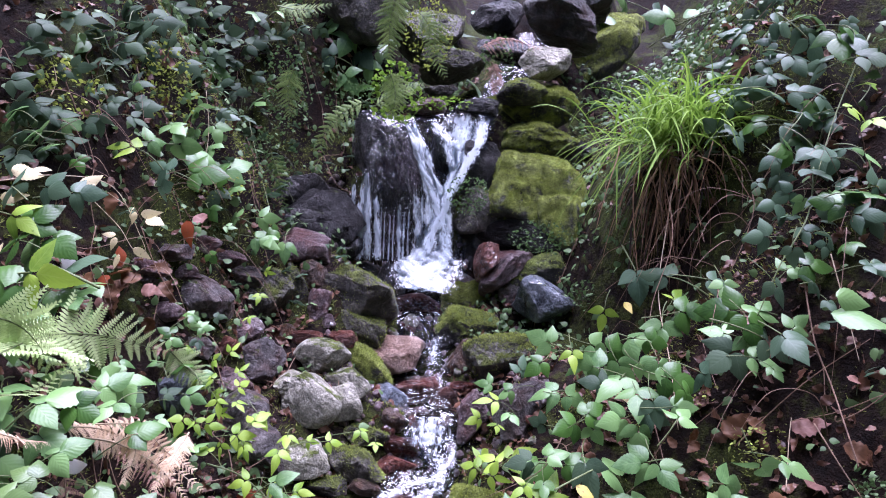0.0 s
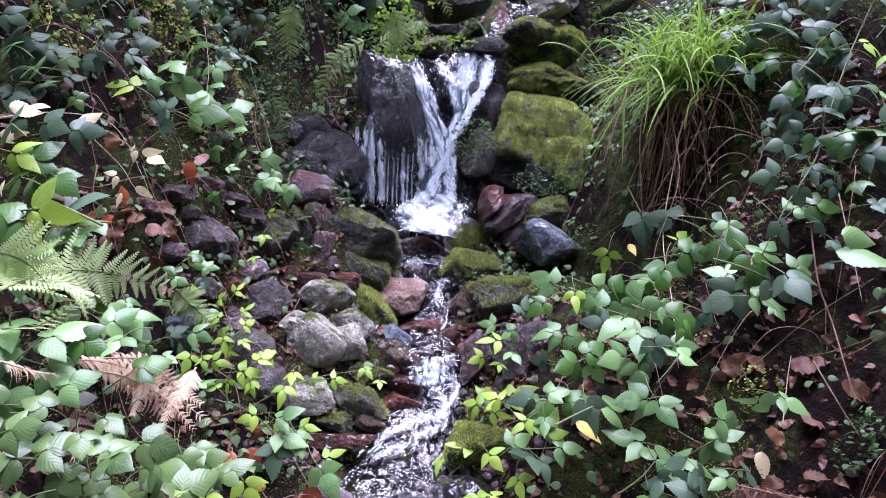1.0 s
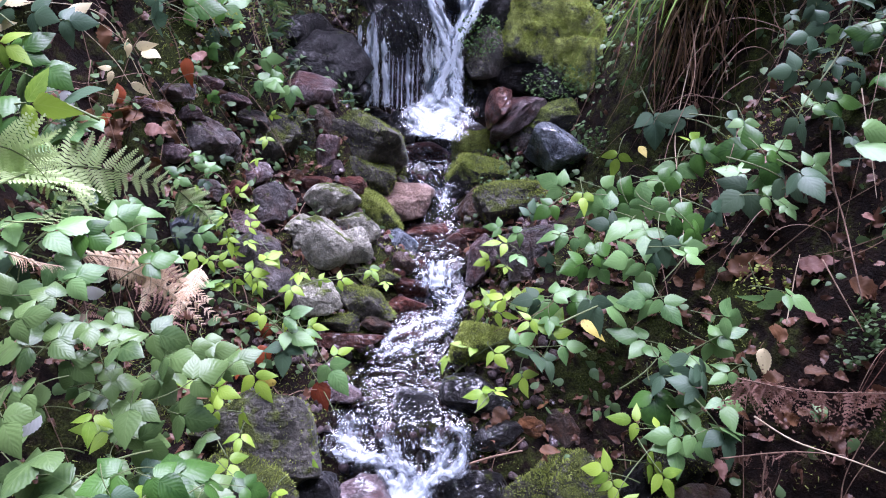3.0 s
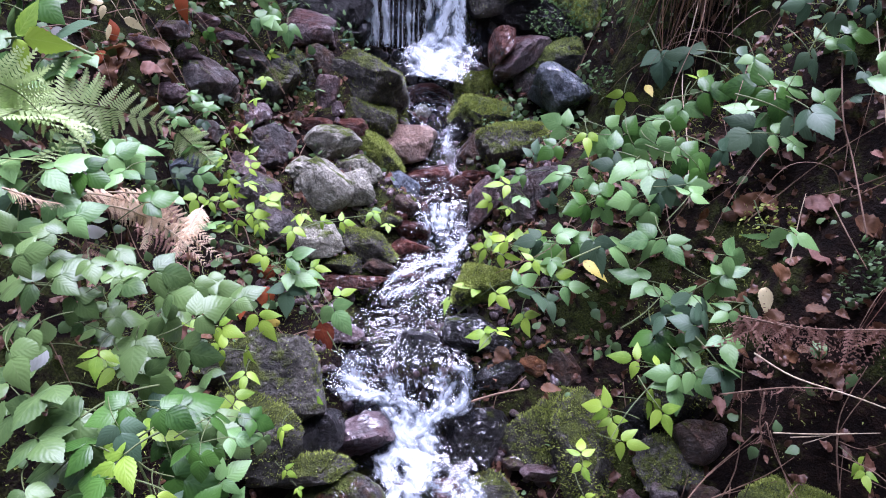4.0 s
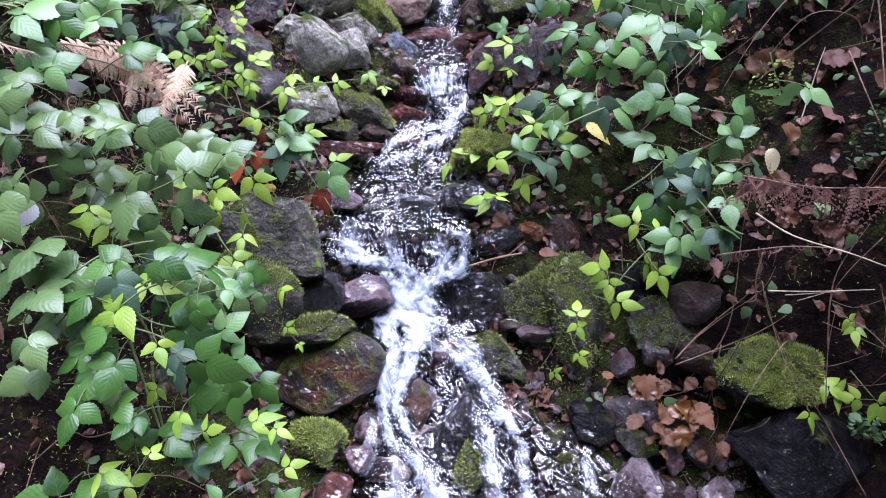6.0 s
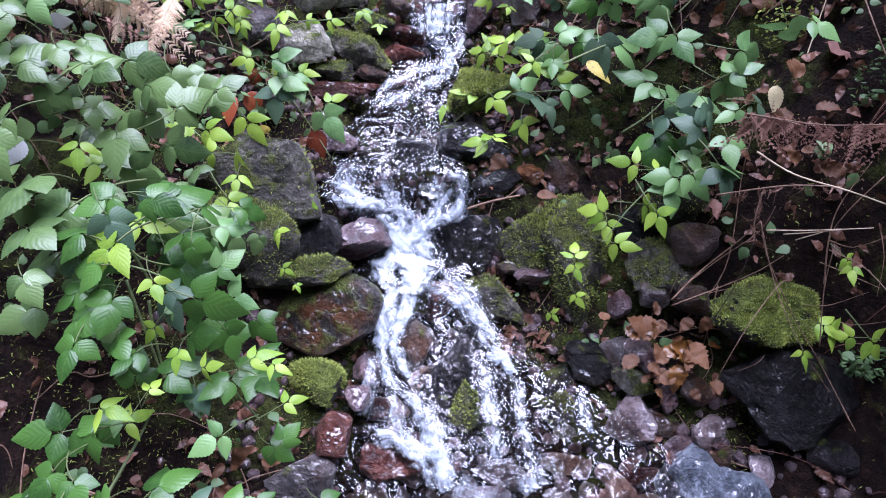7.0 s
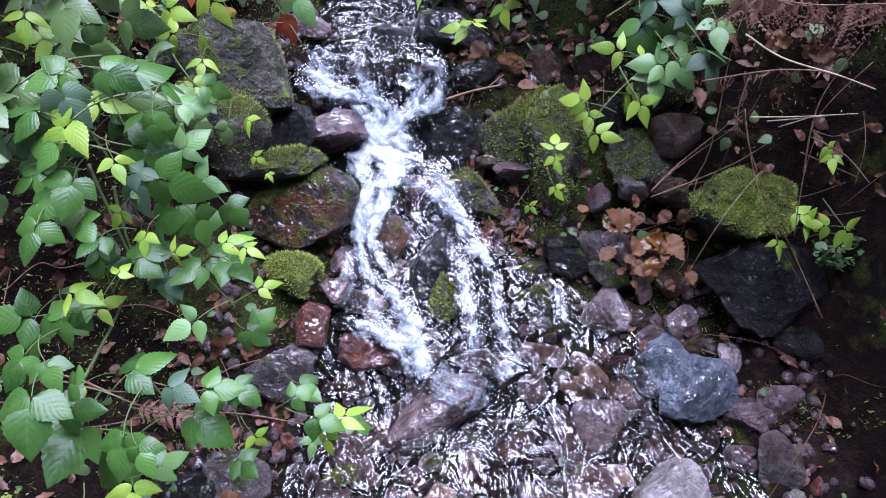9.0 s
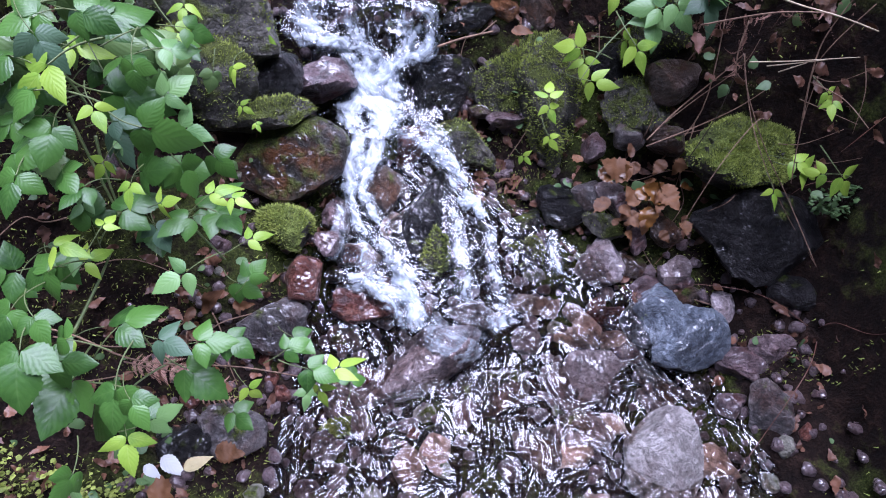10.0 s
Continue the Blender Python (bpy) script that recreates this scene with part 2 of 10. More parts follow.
LEAF = {
    # darker copy of the leaf, with the upper bank's shade in its colour
    "dimmed": leaf_material("bramble_leaf_dimmed", (0.028, 0.056, 0.03), (0.066, 0.112, 0.058), (0.11, 0.15, 0.1), 0.42, gloss=0.18),
    "lush": leaf_material("bramble_leaf_lush", (0.02, 0.065, 0.012), (0.075, 0.185, 0.03), (0.1, 0.18, 0.05), 0.3, gloss=0.5),
    "fresh": leaf_material("bramble_leaf_fresh", (0.045, 0.095, 0.028), (0.135, 0.225, 0.066), (0.19, 0.26, 0.11), 0.3, gloss=0.55),
    "green": leaf_material("bramble_leaf_green", (0.062, 0.15, 0.045), (0.185, 0.34, 0.108), (0.25, 0.37, 0.16), 0.3, gloss=0.45),
    "deep": leaf_material("bramble_leaf_deep", (0.040, 0.085, 0.048), (0.085, 0.150, 0.082), (0.14, 0.21, 0.14), 0.34, gloss=0.32),
    "bright": leaf_material("bramble_leaf_bright", (0.14, 0.28, 0.025), (0.31, 0.46, 0.05), (0.4, 0.52, 0.14), 0.4, False, 0.35),
    "yellow": leaf_material("leaf_yellow", (0.42, 0.32, 0.04), (0.6, 0.5, 0.10), (0.6, 0.5, 0.2), 0.5, False, 0.35, 0.5),
    "pale": leaf_material("leaf_pale_yellow", (0.62, 0.52, 0.26), (0.75, 0.66, 0.38), (0.75, 0.66, 0.4), 0.55, False, 0.3, 0.4),
    "red": leaf_material("leaf_red_brown", (0.16, 0.03, 0.012), (0.30, 0.07, 0.02), (0.32, 0.12, 0.05), 0.4, False, 0.2, 0.5),
    "pink": leaf_material("leaf_dry_pink", (0.14, 0.06, 0.042), (0.25, 0.125, 0.09), (0.34, 0.2, 0.14), 0.6, False, 0.2),
    "white": leaf_material("leaf_underside_white", (0.55, 0.57, 0.55), (0.7, 0.72, 0.68), (0.6, 0.62, 0.6), 0.6),
    "brown": leaf_material("leaf_dead_brown", (0.06, 0.024, 0.008), (0.16, 0.07, 0.024), (0.18, 0.085, 0.035), 0.6, False, 0.15),
    "wet_brown": leaf_material("leaf_wet_brown", (0.06, 0.024, 0.006), (0.16, 0.07, 0.015), (0.2, 0.1, 0.03), 0.25, False, 0.12, 0.5),
    "litter": leaf_material("leaf_litter_brown", (0.04, 0.017, 0.011), (0.19, 0.088, 0.05), (0.13, 0.065, 0.035), 0.42, True, 0.1, 0.5),
    "fern": leaf_material("fern_green", (0.36, 0.5, 0.18), (0.56, 0.68, 0.32), (0.36, 0.5, 0.18), 0.55, False, 0.4),
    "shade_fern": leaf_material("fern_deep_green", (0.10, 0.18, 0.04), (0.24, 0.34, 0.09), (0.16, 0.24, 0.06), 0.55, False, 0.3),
    "dead_fern": leaf_material("fern_dead_tan", (0.56, 0.38, 0.22), (0.8, 0.62, 0.42), (0.3, 0.2, 0.1), 0.7, False, 0.3),
    "rust_fern": leaf_material("fern_dead_rust", (0.18, 0.088, 0.062), (0.46, 0.27, 0.2), (0.3, 0.16, 0.12), 0.75, False, 0.2),
    "grass": leaf_material("sedge_green", (0.09, 0.19, 0.02), (0.26, 0.42, 0.06), (0.2, 0.32, 0.07), 0.5, True, 0.4, gloss=0.25),
    "straw": leaf_material("sedge_dead", (0.05, 0.025, 0.013), (0.32, 0.18, 0.09), (0.28, 0.17, 0.09), 0.6, True, 0.15),
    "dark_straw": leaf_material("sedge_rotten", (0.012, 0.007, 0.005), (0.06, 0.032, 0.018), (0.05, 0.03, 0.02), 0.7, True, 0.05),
    "moss": leaf_material("moss_tuft", (0.08, 0.11, 0.015), (0.42, 0.5, 0.10), (0.34, 0.38, 0.10), 0.7, True, 0.3),
    "herb": leaf_material("small_herb", (0.05, 0.105, 0.035), (0.14, 0.24, 0.085), (0.15, 0.22, 0.1), 0.45, True, 0.25),
}


def plain_material(name, dark, light, rough, scale=60.0):
    n = Nodes(name)
    place = n.coord()
    a = n.noise(place, scale, 4, 0.65)
    return n.finish(n.principled(n.ramp(a, (0.35, dark), (0.65, light)), rough, n.bump(a, 0.6, 0.003)))


STEM = {
    "green": plain_material("cane_green", (0.06, 0.10, 0.03), (0.15, 0.18, 0.06), 0.5),
    "red": plain_material("cane_red", (0.09, 0.03, 0.02), (0.17, 0.08, 0.05), 0.5),
    "brown": plain_material("cane_brown", (0.10, 0.055, 0.035), (0.26, 0.16, 0.10), 0.7),
    "pale": plain_material("dry_stalk", (0.30, 0.22, 0.13), (0.52, 0.42, 0.28), 0.7),
    "dark": plain_material("root_dark", (0.012, 0.008, 0.006), (0.05, 0.03, 0.02), 0.8),
}


def water_material():
    """Clear shallow water: the bed shows through, the ripples mirror the sky."""
    n = Nodes("stream_water")
    place = n.world_place()
    uv = n.node("TexCoord").outputs["UV"]
    flow = n.node("Mapping", {"Vector": uv, "Scale": (1.0, 0.55, 1.0)}).outputs[0]
    turb = n.node("Attribute", attribute_name="turb").outputs["Fac"]
    bent = n.node("VectorMath", {0: place, 1: n.node("VectorMath", {0: n.node("TexNoise", {"Vector": place, "Scale": 7.0, "Detail": 2.0}).outputs[1], 1: (0.16, 0.16, 0.0)}, operation="MULTIPLY").outputs[0]}).outputs[0]
    crest = n.noise(n.node("Mapping", {"Vector": bent, "Scale": (0.5, 1.0, 0.3)}).outputs[0], 15.0, 2.5, 0.5, 1.4)
    swell = n.noise(flow, 9.0, 2.0, 0.5, 1.6)
    fine = n.noise(place, 80.0, 1.0, 0.4, 0.8)
    normal = n.bump(n.calc("ADD", n.calc("ADD", crest, n.calc("MULTIPLY", swell, 0.9)), n.calc("MULTIPLY", fine, 0.07)), 1.0, 0.035)
    clear = n.node("BsdfTransparent", {"Color": (0.88, 0.82, 0.78)})
    gloss = n.node("BsdfGlossy", {"Color": (1, 1, 1), "Roughness": 0.09, "Normal": normal})
    fres = n.node("Fresnel", {"IOR": 1.7, "Normal": normal})
    sheet = n.node("MixShader", {0: n.calc("MINIMUM", n.calc("MULTIPLY", fres, 1.15), 1.0)})
    n.put(sheet.inputs[1], clear)
    n.put(sheet.inputs[2], gloss)
    streak = n.noise(flow, 44.0, 5, 0.65, 0.8)
    foam = n.ramp(n.calc("ADD", n.calc("MULTIPLY", turb, 0.24), n.calc("SUBTRACT", streak, 0.5)), (0.30, 0.0), (0.46, 0.85))
    white = n.principled((0.80, 0.85, 0.9), 0.3, normal)
    both = n.node("MixShader", {0: foam})
    n.put(both.inputs[1], sheet)
    n.put(both.inputs[2], white)
    return n.finish(both)


def whitewater_material(name, density, relief=0.0025, stretch=0.16, grain=1.0, torn=0.0):
    """Falling water torn into strands by air."""
    n = Nodes(name)
    across = n.node("UVMap", uv_map="UVMap").outputs[0]
    q = n.calc("ABSOLUTE", n.calc("SUBTRACT", n.node("SeparateXYZ", {0: across}).outputs[0], 0.5))
    flow = n.node("UVMap", uv_map="Flow").outputs[0]
    rnd = n.calc("MULTIPLY", n.node("ObjectInfo").outputs["Random"], 9.0)
    shift = n.node("VectorMath", {0: flow, 1: n.node("CombineXYZ", {0: rnd, 2: rnd}).outputs[0]}).outputs[0]
    long = n.node("Mapping", {"Vector": shift, "Scale": (1.0, stretch, 1.0)}).outputs[0]
    streak = n.noise(long, 62.0 * grain, 4, 0.6, 0.6)
    broad = n.noise(n.node("Mapping", {"Vector": shift, "Scale": (1.0, min(2.5 * stretch, 0.8), 1.0)}).outputs[0], 28.0 * grain, 3, 0.6, 1.0)
    blob = n.noise(shift, 90.0 * grain, 4, 0.7, 0.5)
    body = n.calc("ADD", n.calc("ADD", n.calc("MULTIPLY", streak, 0.38), n.calc("MULTIPLY", broad, 0.40)), n.calc("MULTIPLY", blob, 0.22))
    v = n.node("SeparateXYZ", {0: across}).outputs[1]
    ends = n.calc("MULTIPLY", n.calc("POWER", n.calc("ABSOLUTE", n.calc("SUBTRACT", n.calc("MULTIPLY", v, 2.0), 1.0)), 7.0), 0.25)
    edge = n.calc("ADD", ends, n.calc("MULTIPLY", n.calc("POWER", n.calc("MULTIPLY", q, 2.0), 2.0), 0.4))
    mask = n.ramp(n.calc("ADD", n.calc("SUBTRACT", body, edge), density), (0.38 + 0.07 * torn, 0.0), (0.51, 0.36), (0.70 - 0.13 * torn, 0.96))
    normal = n.bump(body, 1.0, relief)
    white = n.principled((0.74, 0.83, 0.88), 0.35, normal, Specular_IOR_Level=0.3)
    thin = n.node("BsdfTranslucent", {"Color": (0.74, 0.83, 0.88)})
    milk = n.node("MixShader", {0: 0.36})
    n.put(milk.inputs[1], white)
    n.put(milk.inputs[2], thin)
    clear = n.node("BsdfTransparent", {"Color": (0.95, 0.96, 0.97)})
    gloss = n.node("BsdfGlossy", {"Color": (1, 1, 1), "Roughness": 0.06, "Normal": normal})
    sheet = n.node("MixShader", {0: n.node("Fresnel", {"IOR": 1.42, "Normal": normal}).outputs[0]})
    n.put(sheet.inputs[1], clear)
    n.put(sheet.inputs[2], gloss)
    both = n.node("MixShader", {0: mask})
    n.put(both.inputs[1], sheet)
    n.put(both.inputs[2], milk)
    return n.finish(both)


def drop_material():
    n = Nodes("water_drops")
    return n.finish(n.principled((0.92, 0.95, 0.98), 0.1, None))


DROPS = drop_material()
GROUND = ground_material()
WATER = water_material()
WHITE = {"sheet": whitewater_material("sliding_water", -0.1, 0.012, 0.5, 2.2, 1.0), "thin": whitewater_material("falling_water_thin", 0.055, 0.003, 0.2, 1.9, 1.0), "mid": whitewater_material("falling_water", 0.105, 0.003, 0.22, 1.7, 1.0),
         "thick": whitewater_material("foaming_water", 0.13, 0.003, 0.26, 1.5, 1.0), "foam": whitewater_material("pool_foam", 0.15, 0.004, 0.5, 1.3),
         "lace": whitewater_material("broken_water_thin", -0.025, 0.004, 0.3), "froth": whitewater_material("broken_water", 0.018, 0.004, 0.34), "boil": whitewater_material("broken_water_thick", 0.08, 0.004, 0.4)}


# ---- the lie of the land ----
BED_Y = (-1.0, 0.0, 0.62, 0.85, 1.12, 1.30, 1.40, 1.46, 1.70, 1.98, 2.03, 2.07, 2.32, 2.48, 2.58, 2.86, 2.97, 3.06, 3.40, 3.80, 4.6)
BED_Z = (0.045, 0.055, 0.065, 0.17, 0.27, 0.34, 0.44, 0.54, 0.59, 0.68, 0.74, 0.81, 0.83, 0.91, 1.04, 1.09, 1.55, 1.90, 2.06, 2.38, 3.0)
MID_Y = (-1.0, 0.0, 0.35, 0.65, 0.9, 1.1, 1.3, 1.45, 1.7, 1.88, 2.05, 2.3, 2.5, 2.9, 3.4, 3.8, 4.6)
MID_X = (0.2, 0.22, 0.24, 0.20, 0.08, -0.05, -0.11, -0.15, -0.15, -0.09, -0.03, -0.08, -0.06, -0.11, 0.32, 0.55, 0.9)
HALF_W = (0.7, 0.66, 0.60, 0.52, 0.33, 0.16, 0.17, 0.20, 0.17, 0.13, 0.10, 0.10, 0.07, 0.24, 0.12, 0.14, 0.2)


# hollows in which the stones lie: centre, radii and depth
HOLLOWS = ((0.36, 2.6, 0.2, 0.22, 0.22), (-0.66, 2.2, 0.3, 0.42, 0.17), (-0.88, 1.98, 0.22, 0.22, 0.10), (0.45, 2.62, 0.22, 0.28, 0.16), (0.26, 2.25, 0.16, 0.2, 0.12), (0.32, 1.25, 0.26, 0.3, 0.17),
           (-0.38, 1.05, 0.14, 0.2, 0.08), (0.55, 0.98, 0.22, 0.22, 0.08), (0.7, 0.65, 0.16, 0.16, 0.05), (0.82, 2.18, 0.24, 0.2, 0.26), (0.62, 2.36, 0.14, 0.2, 0.2), (0.85, 0.9, 0.15, 0.15, 0.06), (-0.25, 2.45, 0.2, 0.2, 0.05), (-0.2, 0.98, 0.1, 0.14, 0.04))


def wavy(x, y, scale, seed=0.0):
    """Smooth uneven ground, from -1 to 1 or so."""
    x, y = np.asarray(x) * scale + seed, np.asarray(y) * scale - seed * 0.7
    return (np.sin(x * 1.0 + 1.7 * np.sin(y * 0.9 + 0.4)) * np.cos(y * 1.1 - 1.3 * np.sin(x * 0.7 + 2.0))
            + 0.5 * np.sin(2.3 * x + 1.1 * np.sin(2.9 * y)) * np.cos(2.1 * y + 0.9 * np.sin(2.6 * x + 1.0))) / 1.5


def smooth(a, b, v):
    s = np.clip((v - a) / (b - a), 0, 1)
    return s * s * (3 - 2 * s)


def water_level(y):
    return np.interp(y, BED_Y, BED_Z)


def land(x, y):
    """Height of the ground at a place, with unseen slopes added to block light."""
    x, y = np.asarray(x, float), np.asarray(y, float)
    mid, half = np.interp(y, MID_Y, MID_X), np.interp(y, MID_Y, HALF_W)
    off = x - mid
    d = np.maximum(np.abs(off) - half, 0)
    bed = water_level(y) - 0.06 * smooth(0, 0.08, half - np.abs(off) + 0.02)
    bank = 0.03 + 0.60 * (y - 0.6)
    bank = np.where(y < 0.6, 0.03 + 0.03 * (y - 0.6), bank)
    bank = np.where(y > 4.0, 0.03 + 0.60 * 3.4 + 0.45 * (y - 4.0), bank)
    left = 0.45 * d + 1.3 * np.clip(d - 0.5, 0, 0.9) + 0.25 * np.clip(d - 1.4, 0, None)
    # the last term is an unseen ravine side that cuts off sky
    right = 0.25 * d + 1.1 * np.clip(d - 0.55, 0, 1.0) + 0.9 * np.clip(d - 1.6, 0, 4)
    rise = np.where(off < 0, left, right)
    near = smooth(-0.6, 0.9, y)
    rise = np.where(off < 0, rise * (0.35 + 0.65 * near), rise * (0.75 + 0.25 * near))
    blend = smooth(0.0, 0.32, d)
    z = bed * (1 - blend) + bank * blend + rise
    rough = smooth(0.0, 0.2, d)
    z = z + rough * (0.05 * wavy(x, y, 3.1) + 0.025 * wavy(x, y, 9.0, 3.0)) + 0.012 * wavy(x, y, 26.0, 5.0)
    # unseen bluff on the right, added to shade the bank beside it
    z = z + 2.4 * smooth(0.97, 1.25, x) * (1 - smooth(0.85, 1.35, y)) * smooth(-2.5, -0.5, y)
    for cx, cy, rx, ry, deep in HOLLOWS:
        z = z - deep * np.exp(-((x - cx) / rx) ** 2 - ((y - cy) / ry) ** 2)
    # unseen valley sides and a rise behind, added to screen the low sky
    back = np.clip(-2.5 - y, 0, None)
    z = z + np.where(off < 0, 0.9 * np.clip(d - 3.0, 0, 9), 0.4 * np.clip(d - 3.0, 0, 9))
    return z + 0.85 * np.minimum(back, 11) + 0.06 * np.clip(np.abs(x) - 12, 0, 30)


# ---- building blocks ----
def mesh_of(name, verts, faces, mat, uvs=None, flat=False):
    me = bpy.data.meshes.new(name)
    me.from_pydata([tuple(v) for v in verts], [], faces)
    me.materials.append(mat)
    if not flat:
        me.polygons.foreach_set("use_smooth", [True] * len(me.polygons))
    if uvs is not None:
        layer = me.uv_layers.new(name="UVMap")
        idx = np.empty(len(me.loops), int)
        me.loops.foreach_get("vertex_index", idx)
        layer.data.foreach_set("uv", np.asarray(uvs, np.float32)[idx].ravel())
    me.update()
    return me


def part(name, mesh, parent, m=None, label=""):
    ob = new(name, mesh)
    ob.parent = parent
    if m is not None:
        ob.matrix_basis = m
    return tagged(ob, label)


def thing(name, place, label, category, group="", kind=""):
    ob = new(name)
    ob.location = place
    ob.empty_display_size = 0.05
    return tagged(ob, label, category, group, kind)


_bm = bmesh.new()
bmesh.ops.create_icosphere(_bm, subdivisions=4, radius=1.0)
BALL_V = np.array([v.co for v in _bm.verts])
BALL_F = [tuple(v.index for v in f.verts) for f in _bm.faces]
_bm.free()
_bm = bmesh.new()
bmesh.ops.create_icosphere(_bm, subdivisions=3, radius=1.0)
BALL3_V = np.array([v.co for v in _bm.verts])
BALL3_F = [tuple(v.index for v in f.verts) for f in _bm.faces]
_bm.free()
_bm = bmesh.new()
bmesh.ops.create_icosphere(_bm, subdivisions=2, radius=1.0)
BALL2_V = np.array([v.co for v in _bm.verts])
BALL2_F = [tuple(v.index for v in f.verts) for f in _bm.faces]
_bm.free()


def stone_shape(dirs, seed, facets=11, sharp=34.0, rough=1.0):
    """Unit stone: a ball cut by random planes, with worn edges and an uneven skin."""
    rng = np.random.default_rng(seed)
    facets = max(facets + 4, 1)
    normals = rng.normal(size=(facets, 3))
    normals /= np.linalg.norm(normals, axis=1)[:, None]
    axes = np.array([(1, 0, 0), (-1, 0, 0), (0, 1, 0), (0, -1, 0), (0, 0, 1), (0, 0, -1)]) + rng.normal(scale=0.42, size=(6, 3))
    axes /= np.linalg.norm(axes, axis=1)[:, None]
    normals = np.concatenate([normals, axes])
    dist = np.concatenate([rng.uniform(0.62, 0.95, facets), rng.uniform(0.82, 0.98, 6)])
    reach = np.maximum(dirs @ normals.T, 1e-3) / dist
    r = 1.0 / (reach ** sharp).sum(1) ** (1.0 / sharp)
    p = dirs * r[:, None]
    grit = np.array([noise.noise(Vector(v) * 2.2 + Vector((seed, 0, 0))) * 0.06 + noise.noise(Vector(v) * 5.0 + Vector((0, seed, 0))) * 0.045
                     + abs(noise.noise(Vector(v) * 11.0 + Vector((0, 0, seed)))) * 0.035
                     + min(abs(noise.noise(Vector(v) * 2.8 + Vector((seed, seed, 0)))), 0.10) * 0.6 - 0.05 + noise.noise(Vector(v) * 30.0) * 0.014 for v in p])
    return dirs * np.clip(r * (1 + rough * grit), 0.4, 1.3)[:, None]


STONE_LABEL = {
    "dry": "dry grey-brown angular stone with thin moss", "tan": "flat tan and pinkish sandstone block beside the stream",
    "grey": "dark grey wet stone with patches of moss", "purple": "wet purplish-grey angular stone", "red": "wet reddish-brown stone in the stream",
    "black": "almost black wet stone beside the falling water", "blue": "blue-grey wet stone with pale faces", "mossy": "dark boulder partly grown over with moss",
    "moss": "boulder thickly covered with bright green moss", "brown": "wet brown stone with rusty stains",
    "mossrock": "dark rock with patches of bright green moss", "rust": "rusty orange-brown wet stone", "pink2": "pale pinkish angular stone",
    "slab": "large wet slab with a rusty brown face", "pale": "smooth pale grey stone in shallow water", "pink": "pinkish-grey wet stone in the stream"}


def rock(x, y, z, w, d, h, rx, ry, rz, kind, seed, facets=7, label="", tufts=0, rough=1.0):
    """A stone of that width, depth and height; tufts: how many moss shoots stand on it."""
    big = max(w, d, h) > 0.14
    dirs, faces = (BALL_V, BALL_F) if big else (BALL3_V, BALL3_F)
    soft = kind == "moss"
    v = stone_shape(dirs, seed, facets, 16.0 if soft else 40.0, rough)
    lo, hi = v.min(0), v.max(0)
    v = (v - (lo + hi) / 2) / (hi - lo) * np.array((w, d, h))
    me = mesh_of("stone", v, faces, ROCK[kind])
    if not soft:
        me.set_sharp_from_angle(angle=radians(24))
    ob = new("boulder" if max(w, d, h) > 0.25 else "stone", me)
    ob.matrix_world = pose(x, y, z, rx, ry, rz)
    tagged(ob, label or STONE_LABEL[kind.replace("damp_", "")], "rock", "stones of the stream bed")
    if tufts:
        rng = np.random.default_rng(seed + 900)
        turn = np.array(ob.matrix_world.to_3x3())
        tri = np.array(faces)
        mids = v[tri].mean(1)
        nrm = np.cross(v[tri[:, 1]] - v[tri[:, 0]], v[tri[:, 2]] - v[tri[:, 0]])
        area = np.linalg.norm(nrm, axis=1)
        nrm /= area[:, None]
        patch = np.array([noise.noise(Vector(p) * 14 + Vector((seed, 3, 1))) for p in mids])
        weight = area * np.clip((nrm @ turn.T)[:, 2] * 0.8 + 0.35 + patch * 1.3, 0, 1.2)
        picks = rng.choice(len(tri), tufts, p=weight / weight.sum())
        bary = rng.dirichlet((1, 1, 1), tufts)
        base = (v[tri[picks]] * bary[:, :, None]).sum(1)
        up_local = turn.T @ np.array((0, 0, 1))
        verts, tris, uvs = [], [], []
        for b, nn in zip(base, nrm[picks]):
            grow = nn + 0.35 * up_local + rng.normal(scale=0.4, size=3)
            grow /= np.linalg.norm(grow)
            side = np.cross(grow, rng.normal(size=3))
            side *= 0.0021 / np.linalg.norm(side)
            k = len(verts)
            verts += [b - side - nn * 0.002, b + side - nn * 0.002, b + grow * rng.uniform(0.003, 0.011)]
            uvs += [(0.3, 0), (0.7, 0), (0.5, 1)]
            tris.append((k, k + 1, k + 2))
        tagged(part("moss", mesh_of("moss", verts, tris, LEAF["moss"], uvs), ob, None, "soft green moss shoots"), kind="stuff")
    return ob


